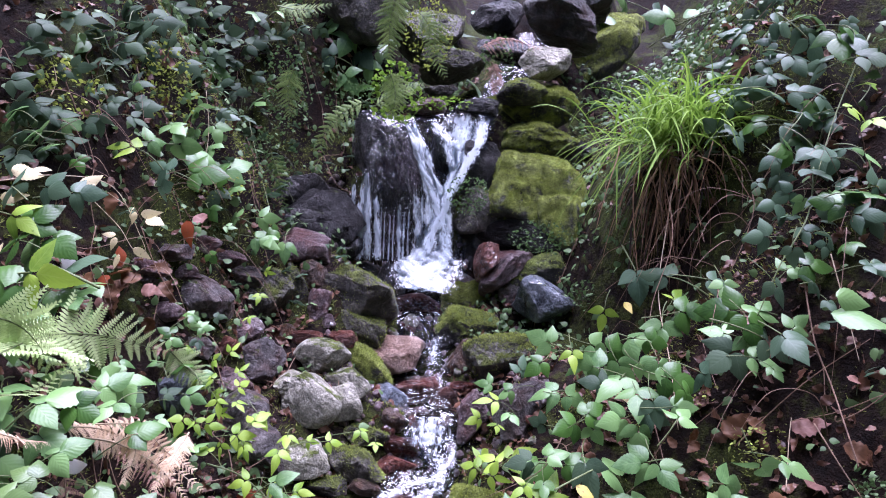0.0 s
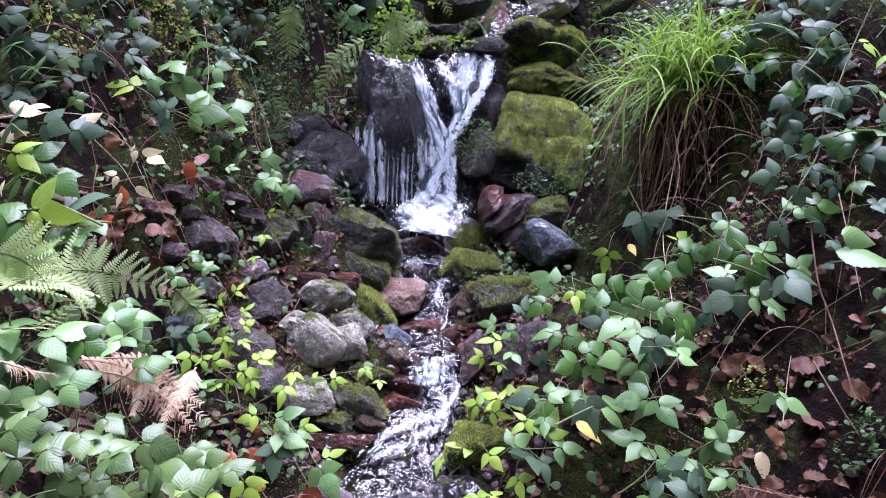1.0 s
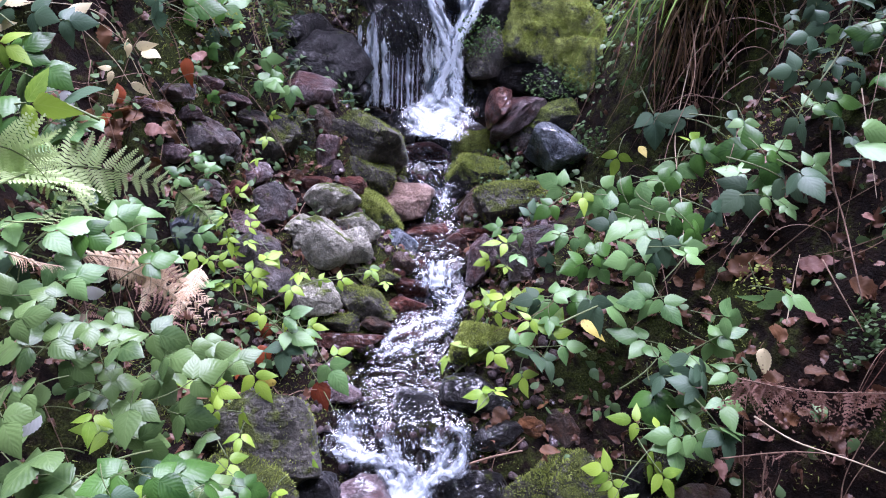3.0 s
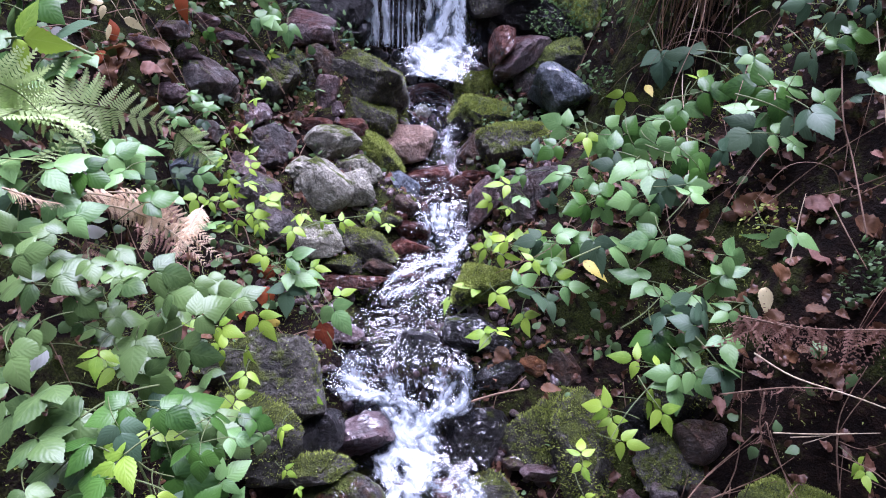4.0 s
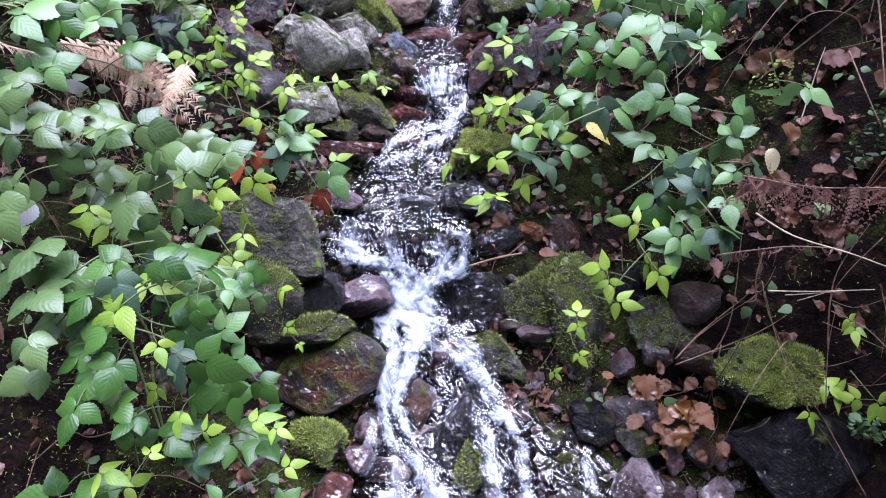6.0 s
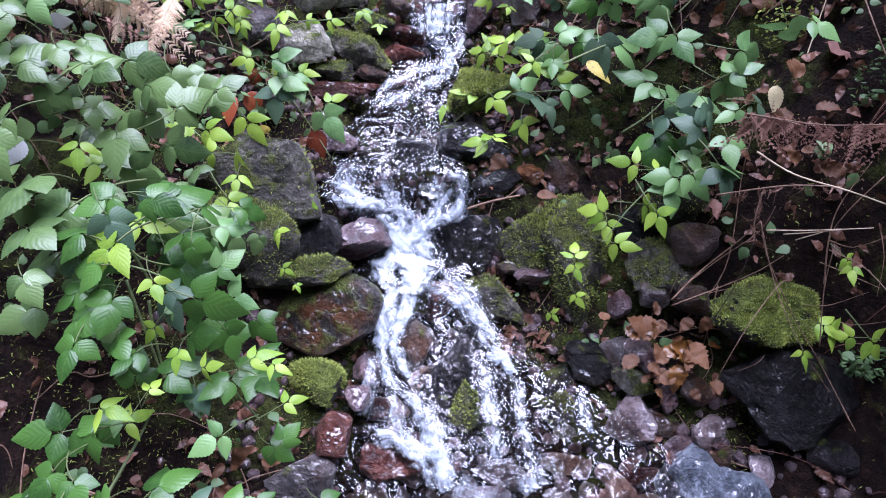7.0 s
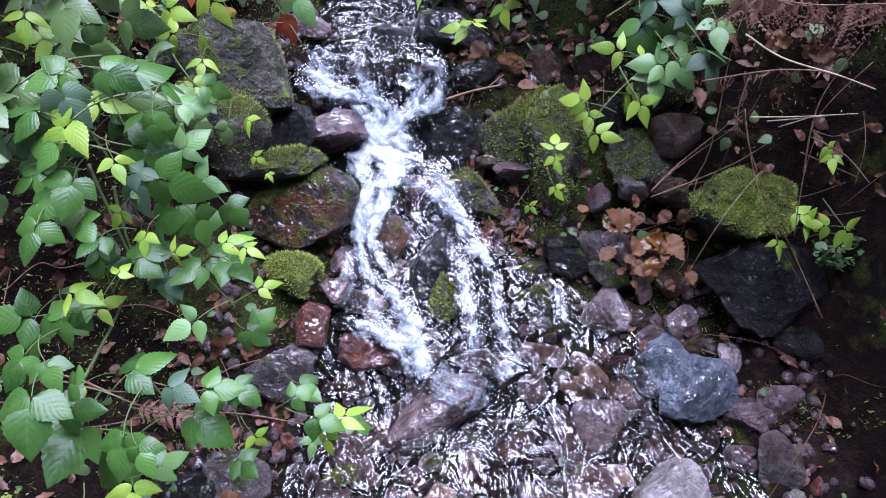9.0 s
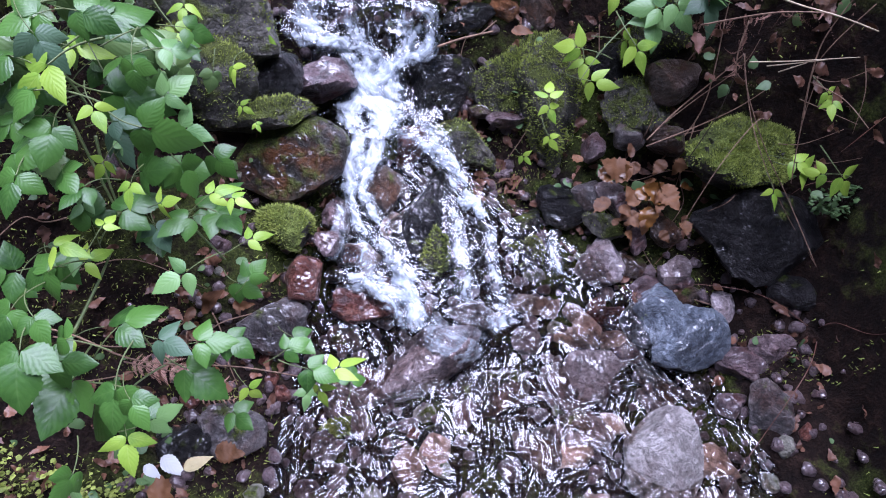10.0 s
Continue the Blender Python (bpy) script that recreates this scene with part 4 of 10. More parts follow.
rock(-0.597, 2.555, 1.337, 0.278, 0.163, 0.172, -11.9, 14.5, -4.1, "damp_purple", 552, facets=5)
rock(-0.707, 2.362, 1.184, 0.252, 0.170, 0.218, -11.6, 4.7, -2.0, "damp_mossy", 563, facets=5, tufts=600)
rock(-0.595, 2.436, 1.197, 0.100, 0.104, 0.204, -13.2, -28.6, 5.3, "damp_mossy", 574, tufts=300)
rock(-0.497, 2.382, 1.123, 0.103, 0.098, 0.174, -12.0, 16.5, -4.5, "damp_purple", 577, facets=5)
rock(-0.330, 2.418, 1.030, 0.218, 0.135, 0.150, -13.1, 28.2, -7.3, "damp_mossy", 580, tufts=800)
rock(-0.727, 2.139, 1.092, 0.170, 0.098, 0.109, -11.6, -7.1, 0.4, "purple", 596, facets=5)
rock(-0.638, 2.286, 1.052, 0.152, 0.056, 0.061, -11.6, -7.1, 0.4, "damp_brown", 612)
rock(-0.518, 2.265, 1.035, 0.130, 0.066, 0.065, -11.5, -1.2, -0.8, "damp_red", 625, facets=4)
rock(-0.408, 2.316, 1.019, 0.159, 0.080, 0.075, -11.5, 2.7, -1.6, "damp_red", 638, facets=4)
rock(-0.453, 2.340, 1.083, 0.062, 0.046, 0.062, -11.5, -1.2, -0.8, "damp_purple", 659)
rock(-0.778, 2.313, 1.261, 0.193, 0.102, 0.107, -11.7, 8.6, -2.8, "damp_grey", 682)
rock(-0.823, 2.260, 1.336, 0.167, 0.084, 0.084, -11.7, -9.0, 0.8, "damp_purple", 697)
rock(-0.444, 2.169, 1.000, 0.214, 0.130, 0.144, -11.8, -11.0, 1.2, "dry", 734, facets=1)
rock(-0.348, 2.107, 0.922, 0.186, 0.136, 0.113, -11.8, 12.5, -3.7, "dry", 750, facets=1)
rock(-0.451, 1.975, 0.904, 0.210, 0.149, 0.183, -12.2, 18.4, -4.9, "dry", 764, facets=1)
rock(-0.349, 2.032, 0.870, 0.150, 0.112, 0.166, -12.2, 18.4, -4.9, "dry", 779)
rock(-0.534, 2.006, 0.955, 0.088, 0.180, 0.076, -11.5, -1.2, -0.8, "dry", 806)
rock(-0.288, 2.290, 0.911, 0.240, 0.125, 0.114, -16.6, 45.6, -13.1, "moss", 828, tufts=2600, rough=1.3)
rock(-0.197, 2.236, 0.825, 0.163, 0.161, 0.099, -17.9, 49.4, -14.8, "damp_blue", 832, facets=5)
rock(-0.213, 2.411, 0.918, 0.282, 0.178, 0.191, -11.6, 6.7, -2.4, "tan", 858, facets=0, rough=0.8)
rock(-0.676, 2.100, 0.989, 0.220, 0.134, 0.160, -12.3, -20.8, 3.4, "damp_grey", 887, facets=5)
rock(-0.731, 1.975, 0.978, 0.191, 0.094, 0.088, -11.7, 8.6, -2.8, "damp_purple", 900)
rock(-0.623, 1.837, 0.911, 0.196, 0.144, 0.143, -13.1, 28.2, -7.3, "damp_grey", 912)
rock(-0.173, 2.056, 0.797, 0.093, 0.072, 0.097, -11.5, -1.2, -0.8, "damp_brown", 931)
rock(0.092, 2.433, 0.901, 0.222, 0.135, 0.143, -13.4, -30.5, 5.9, "damp_brown", 938, facets=5)
rock(0.242, 2.303, 0.947, 0.305, 0.186, 0.209, -11.7, -9.0, 0.8, "damp_mossy", 962, tufts=3000)
rock(0.018, 2.530, 0.933, 0.120, 0.081, 0.096, -11.5, -1.2, -0.8, "black", 984)
rock(-0.110, 2.347, 0.796, 0.248, 0.140, 0.117, -11.5, -1.2, -0.8, "red", 1024, facets=3)
rock(0.015, 2.267, 0.806, 0.132, 0.082, 0.088, -11.5, -1.2, -0.8, "red", 1027)
rock(0.119, 2.072, 0.812, 0.117, 0.120, 0.210, -11.6, 6.7, -2.4, "damp_purple", 1051, facets=5)
rock(0.261, 1.980, 0.879, 0.223, 0.168, 0.215, -11.5, -1.2, -0.8, "damp_grey", 1058, facets=5)
rock(0.111, 2.272, 0.839, 0.155, 0.055, 0.053, -11.5, -1.2, -0.8, "damp_red", 1080)
rock(-0.450, 1.795, 0.777, 0.189, 0.126, 0.142, -11.8, 12.5, -3.7, "dry", 1105, facets=1)
rock(-0.302, 1.893, 0.712, 0.233, 0.126, 0.116, -12.9, 26.2, -6.8, "damp_mossy", 1127, tufts=1000)
rock(-0.570, 1.750, 0.833, 0.138, 0.130, 0.207, -12.3, -20.8, 3.4, "damp_grey", 1160, facets=5)
rock(-0.266, 1.996, 0.771, 0.169, 0.088, 0.079, -11.6, 4.7, -2.0, "damp_mossy", 1183, tufts=400)
rock(-0.168, 1.975, 0.662, 0.177, 0.094, 0.087, -11.5, -1.2, -0.8, "damp_red", 1197)
rock(-0.374, 1.771, 0.703, 0.143, 0.089, 0.057, -11.5, -1.2, -0.8, "damp_mossy", 1230, tufts=200)
rock(-0.254, 1.835, 0.665, 0.111, 0.072, 0.063, -11.5, -1.2, -0.8, "damp_brown", 1263)
rock(-0.161, 2.024, 0.711, 0.160, 0.092, 0.092, -11.7, 8.6, -2.8, "red", 1277, facets=4)
rock(-0.351, 1.737, 0.660, 0.265, 0.081, 0.053, -11.5, 0.8, -1.2, "red", 1283)
rock(-0.198, 1.845, 0.606, 0.226, 0.057, 0.056, -11.6, -7.1, 0.4, "red", 1302)
rock(0.115, 1.722, 0.670, 0.260, 0.153, 0.149, -11.8, -11.0, 1.2, "moss", 1306, tufts=4200, rough=1.6)
rock(-0.867, 2.155, 1.411, 0.159, 0.067, 0.072, -11.6, 4.7, -2.0, "damp_purple", 1331)
rock(-0.924, 1.995, 1.410, 0.167, 0.071, 0.074, -11.8, -11.0, 1.2, "damp_grey", 1359)
rock(-0.972, 1.888, 1.381, 0.195, 0.058, 0.060, -11.6, 6.7, -2.4, "damp_purple", 1363)
rock(-0.882, 2.022, 1.338, 0.132, 0.068, 0.064, -11.5, -1.2, -0.8, "damp_purple", 1401)
rock(-0.954, 1.888, 1.335, 0.125, 0.045, 0.046, -11.6, -7.1, 0.4, "damp_grey", 1430)
rock(-0.839, 2.024, 1.260, 0.222, 0.136, 0.151, -11.6, 4.7, -2.0, "damp_grey", 1456, facets=4)
rock(-0.896, 1.897, 1.232, 0.126, 0.071, 0.072, -11.5, -1.2, -0.8, "damp_purple", 1483)
rock(-0.791, 2.071, 1.189, 0.118, 0.070, 0.078, -11.5, -1.2, -0.8, "damp_brown", 1523)
rock(-0.829, 1.781, 1.008, 0.138, 0.105, 0.138, -13.4, -30.5, 5.9, "damp_blue", 1526, facets=4)
rock(-0.753, 2.030, 1.078, 0.117, 0.069, 0.078, -11.5, -1.2, -0.8, "damp_red", 1557)
rock(-0.819, 1.941, 1.105, 0.130, 0.072, 0.074, -11.7, 8.6, -2.8, "damp_grey", 1562)
rock(-0.264, 1.296, 0.412, 0.200, 0.193, 0.119, -32.2, -14.2, 8.8, "purple", 1576, facets=6, label="ridged dark purple stone parting the water")
rock(-0.368, 1.253, 0.452, 0.146, 0.162, 0.140, -31.1, -0.6, 0.3, "black", 1591, facets=6)
rock(0.055, 1.363, 0.319, 0.248, 0.182, 0.232, -31.2, 4.5, -2.8, "black", 1601, facets=6)
rock(0.216, 1.352, 0.342, 0.191, 0.147, 0.208, -31.3, 6.2, -3.8, "damp_mossy", 1619, tufts=2600, rough=1.3)
rock(0.177, 1.286, 0.319, 0.072, 0.075, 0.043, -31.2, 4.5, -2.8, "brown", 1651)
rock(0.243, 1.246, 0.315, 0.112, 0.092, 0.051, -31.2, 2.8, -1.7, "purple", 1676)
rock(0.135, 1.210, 0.240, 0.239, 0.133, 0.134, -36.5, 29.6, -20.1, "damp_mossy", 1711, facets=5, tufts=500)
rock(0.366, 1.286, 0.327, 0.217, 0.307, 0.442, -49.6, -9.1, 5.5, "damp_mossy", 1736, label="long rounded boulder overgrown with dark moss", tufts=7000, rough=1.5)
rock(0.245, 1.488, 0.506, 0.096, 0.061, 0.072, -31.5, 8.0, -4.9, "rust", 1772)
rock(0.341, 1.489, 0.511, 0.129, 0.088, 0.112, -31.1, -0.6, 0.3, "damp_brown", 1791)
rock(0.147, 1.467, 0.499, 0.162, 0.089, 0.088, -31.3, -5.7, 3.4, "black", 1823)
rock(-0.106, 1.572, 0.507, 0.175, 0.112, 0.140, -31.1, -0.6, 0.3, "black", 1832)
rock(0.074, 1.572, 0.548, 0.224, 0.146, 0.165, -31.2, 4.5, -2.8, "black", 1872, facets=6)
rock(-0.518, 1.322, 0.585, 0.355, 0.258, 0.281, -31.1, -0.6, 0.3, "damp_mossy", 1898, facets=6, tufts=800, rough=1.2)
rock(-0.537, 1.153, 0.537, 0.319, 0.219, 0.236, -31.1, -0.6, 0.3, "damp_mossy", 1919, tufts=2500)
rock(-0.344, 1.069, 0.330, 0.354, 0.150, 0.238, -31.8, -10.8, 6.6, "slab", 1924, facets=-2, label="large wet slab with rusty brown face and moss edges", rough=0.7)
rock(-0.400, 1.112, 0.444, 0.299, 0.146, 0.091, -31.3, -5.7, 3.4, "damp_mossy", 1954, tufts=1200)
rock(0.626, 1.292, 0.576, 0.224, 0.173, 0.224, -31.1, -0.6, 0.3, "damp_mossy", 1962, tufts=1500, rough=1.5)
rock(0.566, 1.155, 0.434, 0.176, 0.131, 0.169, -31.1, -0.6, 0.3, "damp_mossy", 1978, tufts=600, rough=1.4)
rock(0.634, 1.163, 0.517, 0.139, 0.099, 0.116, -31.1, -0.6, 0.3, "damp_brown", 2002)
rock(0.523, 1.302, 0.466, 0.126, 0.098, 0.142, -31.1, -0.6, 0.3, "damp_black", 2037)
rock(-0.242, 1.556, 0.516, 0.123, 0.071, 0.070, -31.1, -0.6, 0.3, "black", 2063)
rock(-0.341, 1.558, 0.576, 0.138, 0.075, 0.069, -31.1, -0.6, 0.3, "purple", 2075)
rock(-0.351, 0.913, 0.254, 0.162, 0.132, 0.115, -50.6, 3.2, -7.8, "mossrock", 2099, tufts=2600)
rock(0.028, 1.010, 0.160, 0.210, 0.204, 0.286, -50.6, 1.9, -6.3, "black", 2119, facets=8, label="rounded wet boulder in the middle of the cascade")
rock(-0.019, 1.195, 0.265, 0.090, 0.079, 0.122, -50.6, -1.9, -1.7, "red", 2156)
rock(-0.085, 1.213, 0.247, 0.121, 0.080, 0.089, -50.6, -1.9, -1.7, "damp_mossy", 2164, tufts=200)
rock(-0.090, 1.054, 0.231, 0.102, 0.091, 0.139, -50.6, 1.9, -6.3, "brown", 2186)
rock(0.038, 0.896, 0.175, 0.090, 0.083, 0.133, -50.9, -5.7, 3.0, "damp_mossy", 2209, tufts=900)
rock(0.292, 0.922, 0.122, 0.104, 0.076, 0.104, -50.6, -1.9, -1.7, "damp_mossy", 2231, tufts=400)
rock(0.292, 0.995, 0.128, 0.110, 0.092, 0.141, -50.6, -1.9, -1.7, "black", 2245)
rock(0.398, 1.038, 0.201, 0.155, 0.090, 0.096, -50.6, 1.9, -6.3, "black", 2253)
rock(0.164, 0.972, 0.106, 0.109, 0.097, 0.156, -50.6, 3.2, -7.8, "black", 2265)
rock(-0.288, 0.777, 0.215, 0.091, 0.103, 0.121, -50.5, 0.6, -4.7, "red", 2287)
rock(-0.145, 0.762, 0.113, 0.162, 0.096, 0.096, -50.5, 0.6, -4.7, "red", 2320, facets=5)
rock(-0.186, 0.913, 0.129, 0.081, 0.108, 0.066, -50.6, -1.9, -1.7, "red", 2333)
rock(-0.234, 0.902, 0.197, 0.072, 0.136, 0.072, -50.6, -1.9, -1.7, "purple", 2339)
rock(-0.223, 0.982, 0.217, 0.073, 0.129, 0.103, -50.6, -1.9, -1.7, "purple", 2347)
rock(-0.020, 0.629, 0.035, 0.394, 0.125, 0.146, -99.2, -17.9, 19.2, "pink", 2384, facets=4, rough=0.9)
rock(-0.155, 0.560, 0.007, 0.154, 0.058, 0.084, -96.3, -8.2, 6.1, "pink", 2412, facets=4)
rock(-0.185, 0.483, 0.004, 0.114, 0.065, 0.062, -50.6, -1.9, -1.7, "moss", 2417, tufts=1500)
rock(-0.357, 0.690, 0.150, 0.162, 0.121, 0.148, -50.7, 4.4, -9.4, "grey", 2435, facets=5)
rock(0.492, 0.886, 0.136, 0.128, 0.103, 0.153, -50.6, 1.9, -6.3, "pink2", 2460, facets=5, label="pale pinkish wet stone at the edge of the stream", rough=0.8)
rock(0.610, 0.734, 0.091, 0.161, 0.144, 0.152, -53.7, -16.8, 17.5, "blue", 2479, facets=1, label="angular blue-grey wet stone beside a cleft", rough=1.0)
rock(0.699, 0.666, 0.081, 0.186, 0.160, 0.203, -54.8, 19.1, -28.9, "blue", 2511, facets=1, label="large angular blue-grey wet stone with a sharp edge", rough=1.1)
rock(0.423, 0.581, 0.041, 0.177, 0.072, 0.177, -80.6, -1.9, -1.7, "pink", 2540, facets=8, label="flat wet stone just out of the pool")
rock(0.573, 0.371, 0.043, 0.247, 0.114, 0.195, -84.7, -31.4, 43.8, "pale", 2552, facets=4, rough=0.7)
rock(0.166, 0.555, 0.024, 0.225, 0.060, 0.127, -80.6, -1.9, -1.7, "brown", 2558)
rock(0.366, 0.440, 0.006, 0.150, 0.037, 0.074, -80.6, -1.9, -1.7, "pink", 2563)
rock(0.028, 0.456, -0.005, 0.123, 0.032, 0.068, -80.6, -1.9, -1.7, "black", 2597)
rock(0.303, 0.798, 0.059, 0.121, 0.069, 0.070, -70.6, -1.9, -1.7, "tan", 2621)
rock(0.412, 0.704, 0.034, 0.134, 0.038, 0.069, -80.6, -1.9, -1.7, "tan", 2637)
rock(0.595, 0.636, -0.033, 0.091, 0.029, 0.060, -80.6, -1.9, -1.7, "tan", 2648)
rock(0.791, 0.739, 0.127, 0.073, 0.062, 0.093, -52.8, -14.4, 14.2, "pink2", 2687)
rock(0.818, 0.608, 0.068, 0.136, 0.088, 0.099, -50.7, 4.4, -9.4, "damp_purple", 2698)
rock(0.848, 0.475, 0.091, 0.106, 0.096, 0.145, -50.6, -1.9, -1.7, "damp_grey", 2727)
rock(0.724, 0.569, -0.014, 0.087, 0.068, 0.096, -50.6, -1.9, -1.7, "damp_grey", 2736)
rock(0.775, 0.507, 0.036, 0.083, 0.058, 0.069, -50.6, -1.9, -1.7, "purple", 2749)
rock(0.884, 0.620, 0.116, 0.112, 0.073, 0.084, -50.6, -1.9, -1.7, "damp_purple", 2779)
rock(0.930, 0.734, 0.200, 0.112, 0.080, 0.098, -50.6, -1.9, -1.7, "damp_black", 2805)
rock(0.861, 0.862, 0.280, 0.355, 0.222, 0.259, -50.6, -1.9, -1.7, "damp_black", 2817, facets=8)
rock(-0.424, 0.443, 0.098, 0.162, 0.108, 0.120, -50.6, -1.9, -1.7, "grey", 2823)
rock(-0.532, 0.408, 0.092, 0.143, 0.092, 0.099, -50.6, -1.9, -1.7, "black", 2852)
rock(0.781, 0.995, 0.434, 0.247, 0.228, 0.201, -42.8, 3.5, -4.3, "mossrock", 2873, facets=22, label="round boulder with a cap of bright moss", tufts=9000, rough=2.2)
rock(0.468, 1.117, 0.335, 0.061, 0.108, 0.088, -42.8, 3.5, -4.3, "damp_purple", 2885, facets=0)
rock(0.507, 1.025, 0.254, 0.091, 0.091, 0.076, -42.7, -0.9, -0.2, "pink", 2917)
rock(0.543, 0.996, 0.240, 0.099, 0.081, 0.075, -46.4, 20.7, -21.5, "purple", 2930, facets=4)
rock(0.501, 0.968, 0.190, 0.128, 0.072, 0.070, -45.0, 16.6, -17.0, "damp_mossy", 2966, tufts=100)
rock(0.585, 0.932, 0.188, 0.051, 0.056, 0.111, -43.2, -8.2, 6.6, "purple", 2998, facets=4)
rock(0.458, 1.031, 0.234, 0.092, 0.072, 0.092, -42.7, -0.9, -0.2, "grey", 3032)
rock(0.578, 0.869, 0.123, 0.120, 0.070, 0.075, -44.2, 13.7, -14.0, "brown", 3055)
rock(0.675, 0.834, 0.149, 0.088, 0.071, 0.102, -42.7, -0.9, -0.2, "pink", 3088)
rock(0.607, 0.825, 0.110, 0.089, 0.053, 0.059, -43.0, 6.5, -7.0, "purple", 3108)
rock(0.402, 1.019, 0.187, 0.139, 0.088, 0.102, -42.7, -0.9, -0.2, "black", 3129)
rock(0.645, 0.912, 0.227, 0.088, 0.072, 0.088, -42.7, -0.9, -0.2, "damp_brown", 3162)
rock(0.702, 0.785, 0.106, 0.087, 0.059, 0.073, -43.0, 6.5, -7.0, "damp_brown", 3190)
rock(0.520, 0.761, 0.033, 0.162, 0.082, 0.074, -62.7, -0.9, -0.2, "red", 3202)
rock(0.550, 1.108, 0.389, 0.103, 0.113, 0.089, -42.7, -0.9, -0.2, "damp_grey", 3212)
rock(0.633, 1.068, 0.407, 0.086, 0.139, 0.086, -42.7, -0.9, -0.2, "damp_brown", 3239)
fall = thing("waterfall", (-0.1, 2.85, 1.1), "white mountain stream tumbling over dark rocks into a foaming pool", "waterfall")
strand(fall, [(-0.168, 3.040, 1.900, 0.072), (-0.110, 2.930, 1.767, 0.091), (-0.053, 2.880, 1.586, 0.106), (-0.016, 2.840, 1.406, 0.131), (-0.031, 2.790, 1.215, 0.199)], "mid", 9101, 3)
strand(fall, [(-0.051, 3.050, 1.889, 0.112), (0.018, 2.950, 1.796, 0.097), (0.046, 2.900, 1.666, 0.080)], "thin", 9102, 1)
strand(fall, [(0.177, 3.060, 1.935, 0.169), (0.131, 2.970, 1.785, 0.169), (0.062, 2.900, 1.640, 0.117), (0.011, 2.860, 1.510, 0.121), (-0.016, 2.830, 1.381, 0.147), (-0.031, 2.780, 1.230, 0.208)], "thick", 9103, 3)
strand(fall, [(0.099, 3.050, 1.920, 0.252), (0.086, 2.980, 1.798, 0.219), (0.059, 2.930, 1.692, 0.135)], "mid", 9104, 1)
strand(fall, [(-0.211, 2.980, 1.865, 0.164), (-0.219, 2.900, 1.713, 0.267), (-0.236, 2.860, 1.558, 0.322)], "sheet", 9105, 1)
strand(fall, [(-0.242, 2.860, 1.571, 0.311), (-0.245, 2.850, 1.401, 0.323), (-0.251, 2.840, 1.247, 0.324)], "sheet", 9106, 1)
strand(fall, [(-0.345, 2.900, 1.658, 0.053), (-0.359, 2.860, 1.529, 0.079), (-0.370, 2.840, 1.400, 0.090), (-0.379, 2.830, 1.241, 0.096)], "mid", 9107, 1)
strand(fall, [(-0.124, 2.860, 1.586, 0.063), (-0.113, 2.840, 1.404, 0.079), (-0.118, 2.820, 1.248, 0.090)], "thin", 9108, 1)
strand(fall, [(-0.307, 2.860, 1.557, 0.053), (-0.297, 2.840, 1.401, 0.053), (-0.295, 2.830, 1.243, 0.064)], "mid", 9109, 1)
strand(fall, [(-0.194, 2.860, 1.506, 0.037), (-0.197, 2.840, 1.376, 0.037), (-0.195, 2.830, 1.239, 0.042)], "mid", 9110, 1)
strand(fall, [(-0.405, 2.855, 1.600, 0.035), (-0.409, 2.835, 1.420, 0.050), (-0.411, 2.825, 1.240, 0.060)], "mid", 9111, 1)
strand(fall, [(-0.335, 2.855, 1.620, 0.042), (-0.339, 2.835, 1.430, 0.060), (-0.341, 2.825, 1.240, 0.072)], "mid", 9112, 1)
strand(fall, [(-0.278, 2.855, 1.500, 0.010), (-0.282, 2.835, 1.370, 0.014), (-0.284, 2.825, 1.240, 0.017)], "mid", 9113, 1)
strand(fall, [(-0.262, 2.855, 1.460, 0.007), (-0.266, 2.835, 1.350, 0.010), (-0.268, 2.825, 1.240, 0.012)], "mid", 9114, 1)
strand(fall, [(-0.238, 2.855, 1.450, 0.010), (-0.242, 2.835, 1.345, 0.014), (-0.244, 2.825, 1.240, 0.017)], "mid", 9115, 1)
strand(fall, [(-0.220, 2.855, 1.460, 0.007), (-0.224, 2.835, 1.350, 0.010), (-0.226, 2.825, 1.240, 0.012)], "mid", 9116, 1)
strand(fall, [(-0.172, 2.855, 1.480, 0.010), (-0.176, 2.835, 1.360, 0.014), (-0.178, 2.825, 1.240, 0.017)], "mid", 9117, 1)
strand(fall, [(-0.150, 2.855, 1.500, 0.008), (-0.154, 2.835, 1.370, 0.012), (-0.156, 2.825, 1.240, 0.014)], "mid", 9118, 1)
strand(fall, [(-0.090, 2.855, 1.560, 0.025), (-0.094, 2.835, 1.400, 0.035), (-0.096, 2.825, 1.240, 0.042)], "mid", 9119, 1)
strand(fall, [(-0.050, 2.800, 1.300, 0.15), (-0.060, 2.760, 1.235, 0.25), (-0.075, 2.700, 1.185, 0.27), (-0.085, 2.630, 1.135, 0.22)], "foam", 9201, 3, "foam")
strand(fall, [(-0.200, 2.790, 1.245, 0.14), (-0.170, 2.740, 1.200, 0.16), (-0.130, 2.660, 1.150, 0.15)], "froth", 9202, 1, "foam")
strand(fall, [(0.060, 2.800, 1.260, 0.12), (0.050, 2.740, 1.205, 0.13), (0.010, 2.660, 1.155, 0.12)], "froth", 9203, 1, "foam")
strand(fall, [(-0.008, 2.499, 0.980, 0.072), (-0.026, 2.449, 0.921, 0.082), (-0.030, 2.383, 0.882, 0.069)], "lace", 9204, 1)
strand(fall, [(-0.054, 2.059, 0.815, 0.186), (-0.049, 2.030, 0.776, 0.195), (-0.044, 1.992, 0.727, 0.212)], "thin", 9205, 1)
